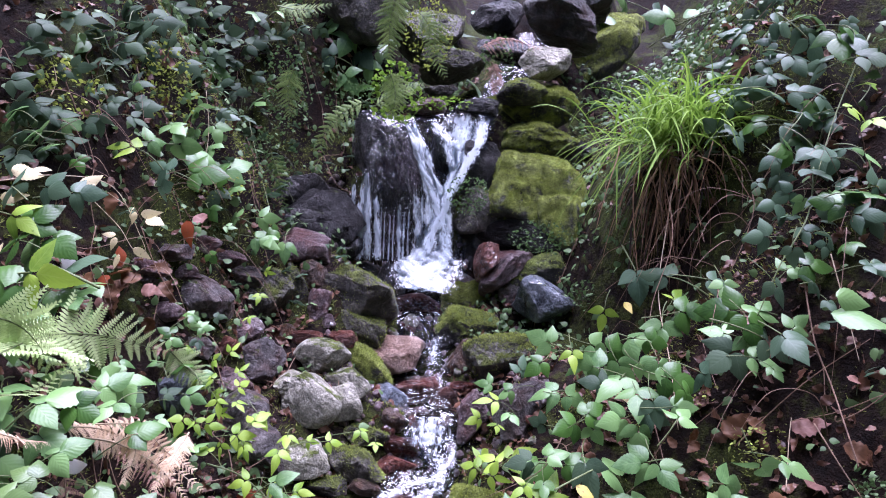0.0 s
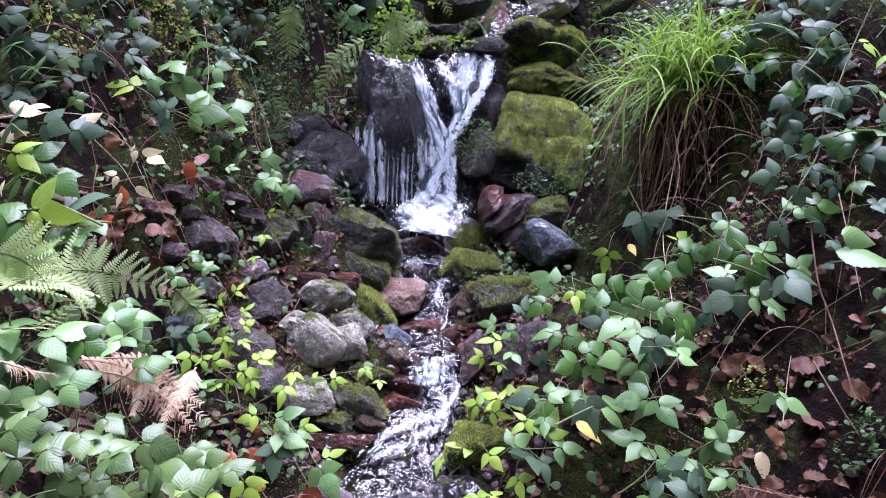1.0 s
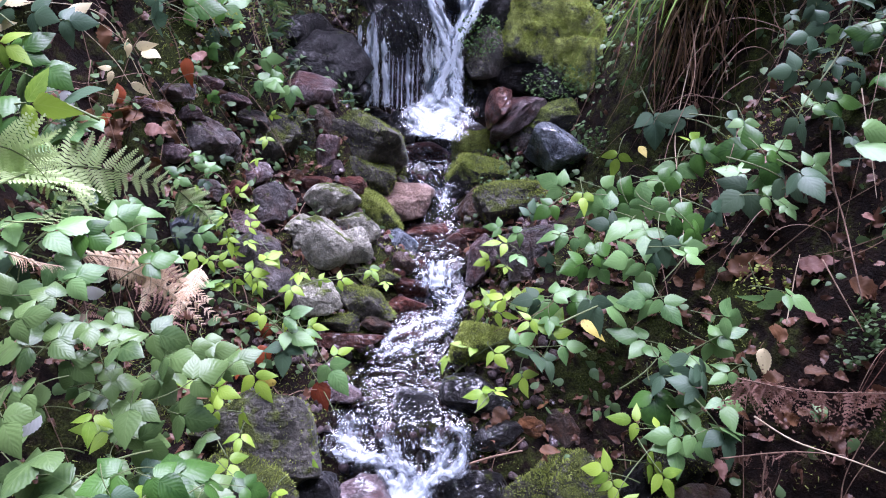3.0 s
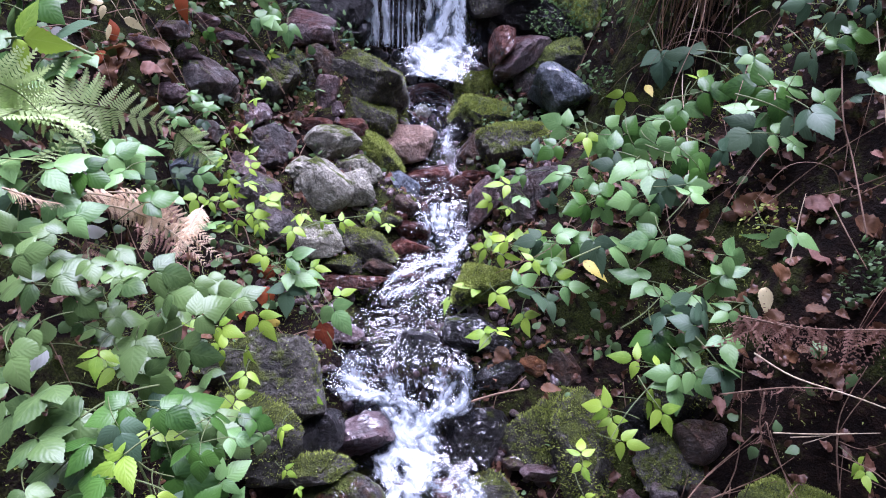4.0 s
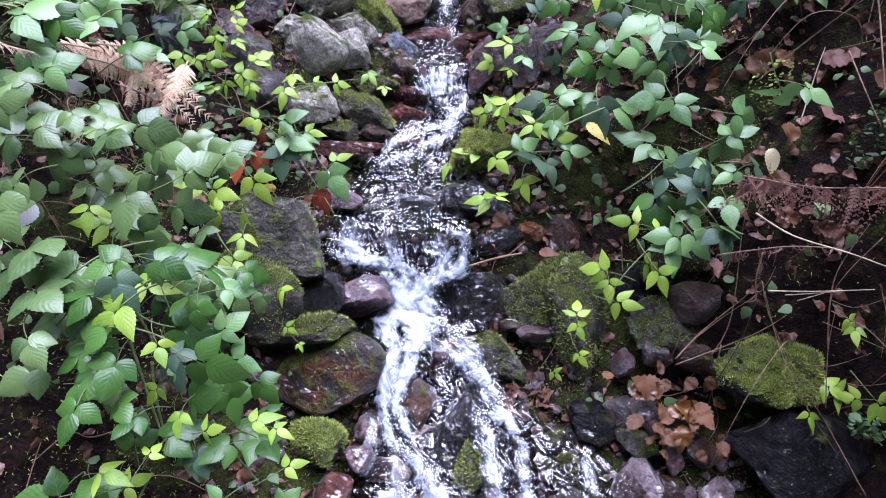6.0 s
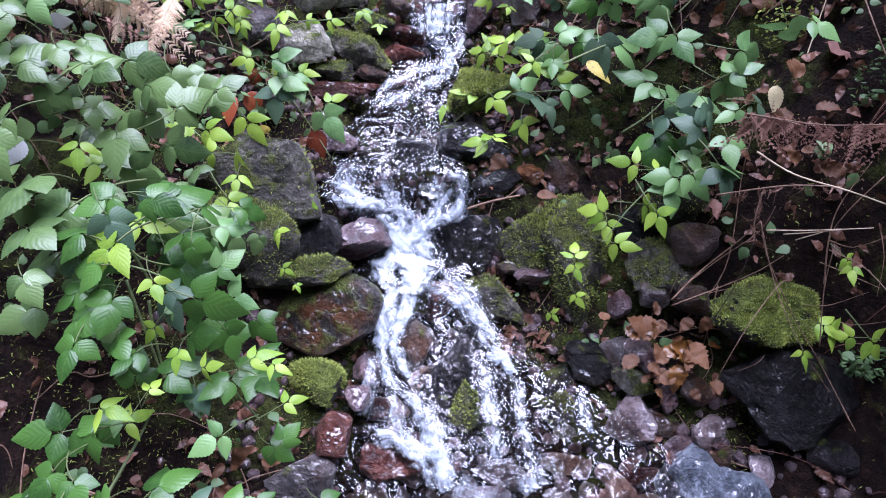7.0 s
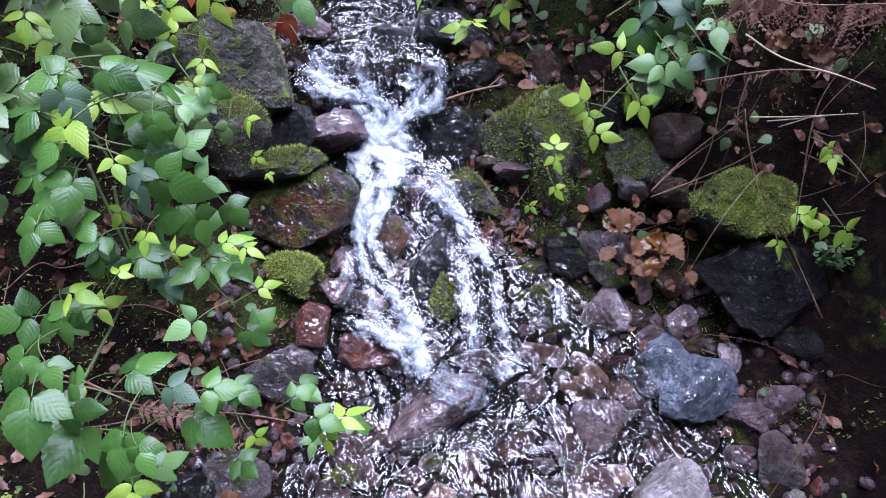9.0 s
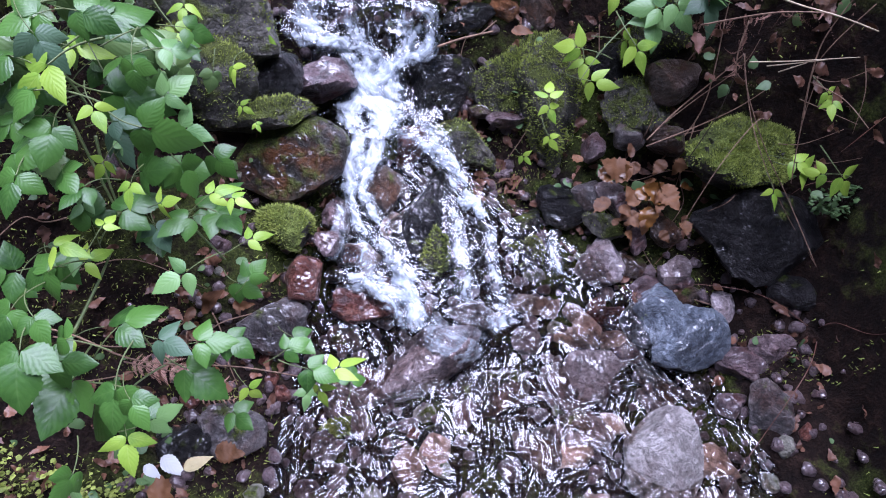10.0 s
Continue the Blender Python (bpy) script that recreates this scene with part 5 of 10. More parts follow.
strand(fall, [(-0.100, 2.046, 0.803, 0.060), (-0.094, 1.983, 0.735, 0.078)], "lace", 9206, 1)
strand(fall, [(-0.018, 2.005, 0.737, 0.162), (-0.004, 1.946, 0.692, 0.151), (-0.016, 1.889, 0.666, 0.135), (-0.075, 1.838, 0.652, 0.133)], "lace", 9207, 2)
strand(fall, [(0.022, 1.952, 0.689, 0.078), (-0.037, 1.869, 0.659, 0.116), (-0.113, 1.812, 0.648, 0.123), (-0.186, 1.752, 0.627, 0.112), (-0.238, 1.694, 0.610, 0.085)], "lace", 9208, 2)
strand(fall, [(-0.280, 1.474, 0.560, 0.156), (-0.297, 1.436, 0.525, 0.174), (-0.290, 1.410, 0.493, 0.174)], "lace", 9209, 1)
strand(fall, [(-0.365, 1.401, 0.515, 0.076), (-0.300, 1.398, 0.497, 0.115), (-0.221, 1.388, 0.481, 0.115), (-0.148, 1.361, 0.449, 0.115), (-0.109, 1.322, 0.405, 0.114)], "froth", 9210, 2)
strand(fall, [(-0.192, 1.421, 0.537, 0.115), (-0.166, 1.390, 0.489, 0.115), (-0.140, 1.350, 0.437, 0.114)], "lace", 9211, 1)
strand(fall, [(-0.017, 1.440, 0.561, 0.115), (0.002, 1.413, 0.519, 0.153), (-0.008, 1.386, 0.478, 0.153), (-0.057, 1.361, 0.446, 0.115)], "lace", 9212, 2)
strand(fall, [(0.035, 1.399, 0.506, 0.084), (-0.014, 1.371, 0.464, 0.107), (-0.070, 1.345, 0.437, 0.114), (-0.105, 1.308, 0.398, 0.113)], "froth", 9213, 2)
strand(fall, [(-0.099, 1.359, 0.455, 0.114), (-0.109, 1.321, 0.414, 0.170), (-0.124, 1.273, 0.371, 0.210), (-0.131, 1.220, 0.347, 0.191), (-0.144, 1.157, 0.325, 0.151)], "boil", 9214, 3)
strand(fall, [(-0.141, 1.184, 0.331, 0.145), (-0.152, 1.124, 0.306, 0.117), (-0.161, 1.067, 0.281, 0.105), (-0.155, 1.013, 0.258, 0.102)], "boil", 9215, 2)
strand(fall, [(-0.071, 1.231, 0.340, 0.111), (0.003, 1.195, 0.326, 0.117), (0.064, 1.146, 0.303, 0.108), (0.101, 1.083, 0.276, 0.077), (0.119, 1.018, 0.256, 0.062)], "lace", 9216, 2)
strand(fall, [(-0.128, 1.150, 0.315, 0.124), (-0.154, 1.078, 0.281, 0.105), (-0.159, 1.017, 0.257, 0.090), (-0.142, 0.957, 0.236, 0.103), (-0.123, 0.905, 0.222, 0.118)], "froth", 9217, 2)
strand(fall, [(-0.125, 0.938, 0.223, 0.137), (-0.106, 0.865, 0.197, 0.151), (-0.070, 0.795, 0.169, 0.150), (-0.038, 0.739, 0.150, 0.131)], "lace", 9218, 2)
strand(fall, [(-0.070, 0.849, 0.194, 0.067), (-0.038, 0.793, 0.172, 0.083), (-0.019, 0.734, 0.145, 0.092), (0.005, 0.686, 0.122, 0.091)], "boil", 9219, 1)
strand(fall, [(-0.197, 0.806, 0.167, 0.067), (-0.135, 0.786, 0.163, 0.083), (-0.069, 0.749, 0.156, 0.099), (-0.010, 0.710, 0.126, 0.099)], "froth", 9220, 2)
strand(fall, [(-0.202, 0.990, 0.254, 0.062), (-0.210, 0.922, 0.243, 0.077), (-0.220, 0.859, 0.182, 0.084)], "lace", 9221, 1)
strand(fall, [(-0.019, 1.203, 0.325, 0.108), (0.048, 1.161, 0.306, 0.101), (0.094, 1.103, 0.278, 0.093), (0.138, 1.039, 0.256, 0.081)], "lace", 9222, 2)
strand(fall, [(0.110, 1.025, 0.256, 0.056), (0.152, 0.995, 0.249, 0.076), (0.177, 0.959, 0.233, 0.052)], "boil", 9223, 2)
strand(fall, [(0.172, 0.970, 0.236, 0.059), (0.185, 0.908, 0.212, 0.065), (0.188, 0.837, 0.184, 0.068), (0.200, 0.769, 0.153, 0.080), (0.206, 0.726, 0.136, 0.099)], "lace", 9224, 1)
strand(fall, [(0.079, 1.013, 0.251, 0.087), (0.095, 0.923, 0.218, 0.096), (0.114, 0.824, 0.177, 0.101), (0.126, 0.743, 0.142, 0.116)], "lace", 9225, 1)
strand(fall, [(0.352, 0.936, 0.202, 0.052), (0.352, 0.871, 0.187, 0.069), (0.355, 0.811, 0.169, 0.085)], "lace", 9226, 1)
strand(fall, [(0.016, 0.702, 0.115, 0.148), (0.071, 0.647, 0.140, 0.192), (0.159, 0.657, 0.092, 0.214)], "lace", 9227, 1, "foam")
strand(fall, [(0.190, 0.733, 0.131, 0.133), (0.218, 0.693, 0.113, 0.182)], "lace", 9228, 1, "foam")
plant = bramble(-0.751, 0.703, 0.315, "lush green bramble hanging from the bank over the stream")
three_leaves(plant, -0.574, 0.742, 0.960, 4.4, -34.9, 122.8, 0.061, "lush")
three_leaves(plant, -0.489, 0.691, 0.998, -10.4, 29.4, -116.8, 0.050, "lush")
three_leaves(plant, -0.492, 0.753, 0.944, 4.5, 31.3, -46.4, 0.070, "lush")
three_leaves(plant, -0.577, 0.779, 0.880, -22.1, 12.4, -95.7, 0.063, "bright")
three_leaves(plant, -0.551, 0.666, 0.925, -18.3, -12.4, 134.3, 0.083, "bright")
three_leaves(plant, -0.572, 0.638, 0.901, -9.0, -16.5, 83.3, 0.064, "lush")
three_leaves(plant, -0.462, 0.706, 0.912, 24.9, 2.6, -133.7, 0.054, "lush")
three_leaves(plant, -0.425, 0.659, 0.934, -47.6, -2.4, 178.7, 0.042, "lush")
three_leaves(plant, -0.394, 0.708, 0.927, -6.5, 15.3, -84.5, 0.045, "green")
three_leaves(plant, -0.489, 0.688, 0.856, -13.5, 45.0, -114.2, 0.082, "lush")
three_leaves(plant, -0.482, 0.611, 0.895, -29.9, 6.3, -154.8, 0.036, "bright")
three_leaves(plant, -0.556, 0.611, 0.855, -19.6, -16.8, 177.3, 0.056, "lush")
three_leaves(plant, -0.632, 0.647, 0.834, -4.5, -10.6, 118.5, 0.049, "lush")
three_leaves(plant, -0.482, 0.641, 0.840, 2.0, 24.6, -92.8, 0.039, "deep")
three_leaves(plant, -0.431, 0.619, 0.848, -31.0, 59.1, -130.9, 0.070, "lush")
three_leaves(plant, -0.405, 0.672, 0.863, 42.2, 31.3, -45.9, 0.047, "green")
three_leaves(plant, -0.634, 0.599, 0.811, 12.5, 26.0, -105.2, 0.058, "lush")
three_leaves(plant, -0.610, 0.554, 0.810, -20.9, -8.2, 169.4, 0.057, "lush")
three_leaves(plant, -0.529, 0.644, 0.751, -45.3, -28.4, 158.1, 0.032, "bright")
three_leaves(plant, -0.470, 0.627, 0.743, 38.9, 36.7, -95.4, 0.059, "lush")
three_leaves(plant, -0.451, 0.558, 0.788, -32.1, 7.4, 160.2, 0.035, "bright")
three_leaves(plant, -0.389, 0.654, 0.817, -1.7, 55.0, -118.7, 0.047, "green")
three_leaves(plant, -0.403, 0.636, 0.751, -58.3, -5.2, -125.2, 0.058, "lush")
three_leaves(plant, -0.363, 0.680, 0.730, -37.1, 30.6, -155.2, 0.049, "lush")
three_leaves(plant, -0.432, 0.571, 0.727, 36.2, 43.9, -73.0, 0.037, "bright")
three_leaves(plant, -0.500, 0.575, 0.702, 19.1, 0.7, -59.6, 0.061, "lush")
three_leaves(plant, -0.503, 0.518, 0.734, 3.5, 11.4, -26.1, 0.032, "bright")
three_leaves(plant, -0.454, 0.570, 0.672, -34.1, 10.0, -149.3, 0.040, "deep")
three_leaves(plant, -0.398, 0.582, 0.679, 20.6, -15.8, 131.6, 0.046, "lush")
three_leaves(plant, -0.359, 0.608, 0.663, 9.0, -12.4, -135.4, 0.059, "lush")
three_leaves(plant, -0.355, 0.592, 0.725, 18.1, 12.1, -64.6, 0.043, "bright")
three_leaves(plant, -0.306, 0.558, 0.756, 9.6, 7.1, -118.2, 0.032, "bright")
three_leaves(plant, -0.594, 0.513, 0.691, 13.2, 10.3, -103.5, 0.052, "bright")
three_leaves(plant, -0.299, 0.552, 0.655, -0.6, 14.4, -62.7, 0.037, "bright")
three_leaves(plant, -0.548, 0.789, 0.894, 17.7, -24.5, 12.3, 0.053, "lush")
three_leaves(plant, -0.614, 0.690, 0.922, -1.0, 1.9, 68.0, 0.068, "lush")
three_leaves(plant, -0.441, 0.760, 0.925, -36.4, 15.5, -29.6, 0.053, "lush")
three_leaves(plant, -0.361, 0.734, 0.944, -29.9, 24.1, -95.4, 0.038, "lush")
three_leaves(plant, -0.560, 0.583, 0.793, 12.3, 19.7, -154.4, 0.042, "lush")
three_leaves(plant, -0.526, 0.561, 0.778, 7.8, 9.0, 152.0, 0.042, "lush")
three_leaves(plant, -0.570, 0.701, 0.954, -51.0, 8.9, -148.2, 0.055, "deep")
three_leaves(plant, -0.672, 0.501, 0.639, 22.0, -38.8, 94.8, 0.062, "lush")
three_leaves(plant, -0.610, 0.487, 0.655, -29.7, -20.4, 109.3, 0.060, "lush")
three_leaves(plant, -0.579, 0.532, 0.620, 6.2, 28.3, -47.5, 0.048, "bright")
three_leaves(plant, -0.649, 0.423, 0.645, -20.9, -10.3, 147.7, 0.053, "lush")
three_leaves(plant, -0.509, 0.425, 0.583, 18.7, 3.3, -57.1, 0.071, "lush")
three_leaves(plant, -0.593, 0.336, 0.670, -9.6, -10.8, -174.9, 0.074, "lush")
three_leaves(plant, -0.595, 0.366, 0.577, -3.3, 21.3, -96.8, 0.060, "lush")
three_leaves(plant, -0.586, 0.362, 0.521, 15.5, -41.9, 160.0, 0.078, "lush")
three_leaves(plant, -0.490, 0.321, 0.565, -32.8, 0.3, 171.9, 0.062, "lush")
three_leaves(plant, -0.460, 0.302, 0.570, -25.2, 19.2, -154.4, 0.045, "lush")
three_leaves(plant, -0.477, 0.322, 0.441, 2.1, 34.5, -67.7, 0.052, "green")
three_leaves(plant, -0.480, 0.269, 0.504, -30.7, -16.1, -164.1, 0.055, "bright")
three_leaves(plant, -0.421, 0.401, 0.482, -18.8, 16.1, -126.5, 0.077, "lush")
three_leaves(plant, -0.399, 0.502, 0.632, -14.3, -34.0, 129.0, 0.053, "green")
three_leaves(plant, -0.336, 0.533, 0.556, -1.0, 29.6, -128.5, 0.050, "lush")
three_leaves(plant, -0.303, 0.511, 0.602, 45.4, 29.5, -30.2, 0.037, "lush")
three_leaves(plant, -0.386, 0.419, 0.542, -4.1, 9.2, -87.1, 0.053, "lush")
three_leaves(plant, -0.343, 0.431, 0.531, -9.1, 4.4, -114.9, 0.049, "lush")
three_leaves(plant, -0.304, 0.360, 0.488, -44.6, 6.9, -140.3, 0.036, "bright")
three_leaves(plant, -0.255, 0.445, 0.462, 16.6, 24.9, -60.1, 0.041, "lush")
three_leaves(plant, -0.199, 0.377, 0.521, -8.7, 19.4, -110.2, 0.046, "lush")
three_leaves(plant, -0.187, 0.372, 0.460, -52.5, 23.8, 176.7, 0.038, "bright")
three_leaves(plant, -0.157, 0.387, 0.495, 12.1, -10.3, -56.0, 0.051, "bright")
three_leaves(plant, -0.529, 0.199, 0.538, 16.1, -70.9, 157.1, 0.044, "lush")
three_leaves(plant, -0.591, 0.391, 0.674, -13.8, 8.6, -146.5, 0.043, "lush")
three_leaves(plant, -0.536, 0.358, 0.662, -13.0, -29.9, 71.7, 0.043, "lush")
three_leaves(plant, -0.442, 0.408, 0.573, -3.0, 16.1, -114.8, 0.052, "deep")
one_leaf(plant, -0.587, 0.229, 0.417, -38.7, 20.2, 151.8, 0.072, "green")
cane(plant, [(-0.609, 0.739, 0.772), (-0.577, 0.684, 0.691), (-0.544, 0.631, 0.622)], 0.0035, 0.0018, "green")
cane(plant, [(-0.639, 0.799, 0.876), (-0.613, 0.784, 0.831), (-0.575, 0.752, 0.761), (-0.537, 0.697, 0.678)], 0.0035, 0.0018, "green")
cane(plant, [(-0.702, 0.437, 0.583), (-0.617, 0.445, 0.532), (-0.509, 0.425, 0.464), (-0.342, 0.439, 0.409), (-0.164, 0.423, 0.365)], 0.0035, 0.0018, "brown")
cane(plant, [(-0.609, 0.447, 0.528), (-0.577, 0.530, 0.563), (-0.557, 0.584, 0.591)], 0.0035, 0.0018, "green")
cane(plant, [(-0.469, 0.678, 0.623), (-0.433, 0.647, 0.579), (-0.376, 0.607, 0.525)], 0.0035, 0.0018, "green")
cane(plant, [(-0.574, 0.726, 0.732), (-0.565, 0.688, 0.687), (-0.540, 0.629, 0.617)], 0.0035, 0.0018, "green")
three_leaves(plant, -0.741, 0.938, 1.188, 33.6, -28.5, 73.0, 0.048, "fresh")
three_leaves(plant, -0.782, 0.958, 1.135, -39.3, 17.5, -151.1, 0.053, "fresh")
three_leaves(plant, -0.773, 0.887, 1.116, 5.3, -30.5, 90.3, 0.064, "fresh")
three_leaves(plant, -0.739, 0.892, 1.123, 31.8, 24.9, -48.2, 0.064, "fresh")
three_leaves(plant, -0.705, 0.882, 1.091, -49.8, 30.4, -141.7, 0.048, "fresh")
three_leaves(plant, -0.716, 0.906, 1.020, 29.1, -49.6, 49.9, 0.045, "fresh")
three_leaves(plant, -0.649, 0.898, 1.041, -17.0, 28.7, -76.1, 0.046, "fresh")
three_leaves(plant, -0.663, 0.849, 0.998, -27.3, -5.6, -179.2, 0.046, "bright")
three_leaves(plant, -0.638, 0.903, 1.121, 14.3, 40.6, -53.1, 0.055, "fresh")
three_leaves(plant, -0.605, 0.995, 1.086, -12.3, 48.2, -108.2, 0.065, "fresh")
three_leaves(plant, -0.616, 0.894, 0.994, -17.7, 4.7, -172.5, 0.069, "fresh")
three_leaves(plant, -0.598, 0.862, 0.938, -94.5, 45.9, -179.5, 0.063, "fresh")
three_leaves(plant, -0.710, 0.773, 0.978, 12.1, 15.0, 157.8, 0.074, "fresh")
three_leaves(plant, -0.799, 0.774, 0.913, -13.7, -26.9, 93.5, 0.073, "fresh")
three_leaves(plant, -0.660, 0.747, 0.931, -16.8, -32.4, 137.1, 0.088, "fresh")
three_leaves(plant, -0.628, 0.815, 0.922, -20.2, 14.9, -164.5, 0.047, "fresh")
three_leaves(plant, -0.622, 0.899, 0.895, 19.5, 31.7, -99.3, 0.063, "fresh")
three_leaves(plant, -0.548, 0.933, 0.943, -5.7, 54.0, -121.2, 0.061, "fresh")
three_leaves(plant, -0.536, 0.869, 0.880, -21.3, 26.6, -127.7, 0.058, "fresh")
three_leaves(plant, -0.505, 0.918, 0.899, 9.5, 33.8, -164.9, 0.043, "fresh")
three_leaves(plant, -0.582, 0.983, 1.042, 16.0, 41.3, -106.5, 0.064, "fresh")
three_leaves(plant, -0.509, 0.925, 1.026, 15.2, 55.7, -36.4, 0.062, "fresh")
three_leaves(plant, -0.433, 0.939, 1.056, 35.5, 26.8, -58.0, 0.047, "fresh")
three_leaves(plant, -0.531, 0.992, 1.063, -51.3, 28.5, -171.3, 0.042, "fresh")
three_leaves(plant, -0.620, 0.885, 1.119, 23.0, 24.7, -119.2, 0.055, "fresh")
three_leaves(plant, -0.770, 0.864, 1.183, 18.1, 42.4, -84.2, 0.056, "fresh")
three_leaves(plant, -0.784, 0.794, 1.033, -41.4, 38.5, -166.9, 0.066, "fresh")
three_leaves(plant, -0.756, 0.827, 1.059, -40.4, -29.2, 123.8, 0.064, "fresh")
three_leaves(plant, -0.594, 0.965, 1.000, -66.0, 19.3, -108.4, 0.061, "fresh")
three_leaves(plant, -0.483, 0.848, 0.829, -32.9, 34.6, -120.2, 0.068, "fresh")
three_leaves(plant, -0.435, 0.825, 0.808, -57.2, 21.4, -141.8, 0.044, "fresh")
three_leaves(plant, -0.559, 0.826, 0.846, 10.4, 41.7, -85.4, 0.066, "fresh")
three_leaves(plant, -0.824, 0.942, 1.190, 45.5, -75.0, 51.7, 0.059, "fresh")
three_leaves(plant, -0.676, 0.911, 1.151, -27.0, 1.5, -153.7, 0.043, "fresh")
three_leaves(plant, -0.920, 1.132, 1.169, 44.0, -66.7, 55.2, 0.086, "deep")
three_leaves(plant, -0.834, 1.095, 1.197, -22.2, 26.0, -118.1, 0.074, "green")
three_leaves(plant, -0.900, 1.110, 1.233, -7.2, -13.1, 135.7, 0.075, "green")
three_leaves(plant, -0.842, 1.108, 1.252, 23.3, 19.5, -47.7, 0.085, "green")
three_leaves(plant, -0.784, 1.133, 1.244, -16.8, 43.7, -126.0, 0.063, "lush")
three_leaves(plant, -0.905, 1.078, 1.154, -64.0, -2.7, 168.7, 0.087, "green")
three_leaves(plant, -0.918, 1.127, 1.280, -17.9, 12.9, -159.6, 0.073, "green")
three_leaves(plant, -0.737, 1.265, 1.246, -23.7, 29.5, -158.8, 0.068, "green")
three_leaves(plant, -0.707, 1.163, 1.236, -19.2, -4.6, 155.2, 0.053, "green")
three_leaves(plant, -0.751, 1.193, 1.256, 13.6, 45.2, -40.4, 0.059, "green")
three_leaves(plant, -0.793, 1.067, 1.166, 22.4, 34.9, -52.9, 0.064, "green")
three_leaves(plant, -0.694, 1.188, 1.151, 13.7, 29.6, -56.0, 0.057, "lush")
three_leaves(plant, -0.695, 0.933, 0.898, 28.9, -36.8, 82.9, 0.060, "bright")
three_leaves(plant, -0.589, 0.842, 0.876, 21.2, 33.4, -79.5, 0.050, "deep")
three_leaves(plant, -0.595, 0.858, 0.792, 11.2, 3.9, -59.6, 0.044, "lush")
three_leaves(plant, -0.664, 0.767, 0.820, -19.9, -7.7, -179.7, 0.076, "lush")
three_leaves(plant, -0.700, 0.774, 0.772, -1.7, -6.2, 70.3, 0.050, "green")
three_leaves(plant, -0.582, 0.867, 0.780, -23.6, 1.8, -131.3, 0.060, "lush")
three_leaves(plant, -0.532, 0.867, 0.758, -7.8, 8.6, 164.8, 0.054, "lush")
three_leaves(plant, -0.568, 0.842, 0.764, 0.3, 35.4, -83.3, 0.084, "lush")
three_leaves(plant, -0.528, 0.721, 0.792, -11.5, 12.1, -131.3, 0.025, "green")
three_leaves(plant, -0.702, 0.799, 0.707, -24.7, 23.0, 139.0, 0.067, "lush")
three_leaves(plant, -0.621, 0.644, 0.829, 13.0, -27.1, 60.5, 0.048, "green")
three_leaves(plant, -0.516, 0.679, 0.743, 3.0, 33.7, -30.2, 0.030, "green")
three_leaves(plant, -0.534, 0.714, 0.756, -20.7, 27.4, -155.2, 0.064, "deep")
three_leaves(plant, -0.587, 0.732, 0.652, -24.4, 1.7, 168.2, 0.026, "lush")
three_leaves(plant, -0.526, 0.763, 0.587, 33.2, 33.8, -49.1, 0.058, "lush")
three_leaves(plant, -0.511, 0.641, 0.686, -26.2, 24.2, -166.6, 0.028, "green")
three_leaves(plant, -0.475, 0.758, 0.604, 24.8, 30.0, -90.8, 0.062, "lush")
three_leaves(plant, -0.647, 0.691, 0.530, 52.2, 2.6, 6.0, 0.063, "lush")
three_leaves(plant, -0.485, 0.623, 0.612, 1.4, -6.3, -159.1, 0.054, "lush")
three_leaves(plant, -0.410, 0.656, 0.618, -3.3, -0.4, -85.4, 0.058, "lush")
three_leaves(plant, -0.385, 0.722, 0.593, 2.9, -3.7, -43.6, 0.038, "lush")
three_leaves(plant, -0.646, 0.552, 0.604, -15.5, 20.4, -142.1, 0.049, "lush")
three_leaves(plant, -0.552, 0.933, 0.833, -8.8, -23.7, 59.2, 0.062, "lush")
three_leaves(plant, -0.536, 0.899, 0.804, 6.1, -0.2, -47.0, 0.051, "lush")
three_leaves(plant, -0.484, 0.998, 0.740, -22.6, 7.6, -135.0, 0.050, "lush")
three_leaves(plant, -0.646, 0.695, 0.704, -30.0, -2.7, 178.1, 0.046, "green")
three_leaves(plant, -0.660, 0.725, 0.563, -12.0, -11.9, 155.9, 0.040, "green")
three_leaves(plant, -0.736, 0.552, 0.535, -31.3, 14.8, 157.4, 0.058, "lush")
three_leaves(plant, -0.595, 0.549, 0.625, -17.8, -7.4, -177.5, 0.037, "green")
three_leaves(plant, -0.721, 0.615, 0.478, 19.9, 28.8, -51.6, 0.061, "green")
three_leaves(plant, -0.759, 0.448, 0.515, 3.6, -5.0, 81.4, 0.034, "lush")
three_leaves(plant, -0.616, 0.368, 0.489, -18.8, -11.0, 87.0, 0.081, "lush")
three_leaves(plant, -0.571, 0.386, 0.375, -33.4, -14.7, 131.2, 0.086, "lush")
three_leaves(plant, -0.577, 0.393, 0.358, -4.0, -4.2, -130.7, 0.048, "lush")
three_leaves(plant, -0.368, 0.383, 0.334, -1.7, 18.0, -132.7, 0.050, "lush")
three_leaves(plant, -0.255, 0.502, 0.414, 7.3, 19.3, -127.5, 0.047, "lush")
three_leaves(plant, -0.229, 0.422, 0.340, -24.5, -11.4, -168.6, 0.032, "green")
three_leaves(plant, -0.146, 0.451, 0.317, 24.7, 26.3, 8.9, 0.042, "lush")
three_leaves(plant, -0.606, 0.433, 0.532, 4.5, -12.5, 134.1, 0.037, "bright")
three_leaves(plant, -0.855, 1.099, 1.141, -35.2, -6.5, 108.6, 0.056, "fresh")
three_leaves(plant, -0.813, 1.012, 1.096, -27.2, 42.0, -147.0, 0.051, "fresh")
three_leaves(plant, -0.860, 0.981, 1.058, -10.1, -41.8, 81.1, 0.068, "fresh")
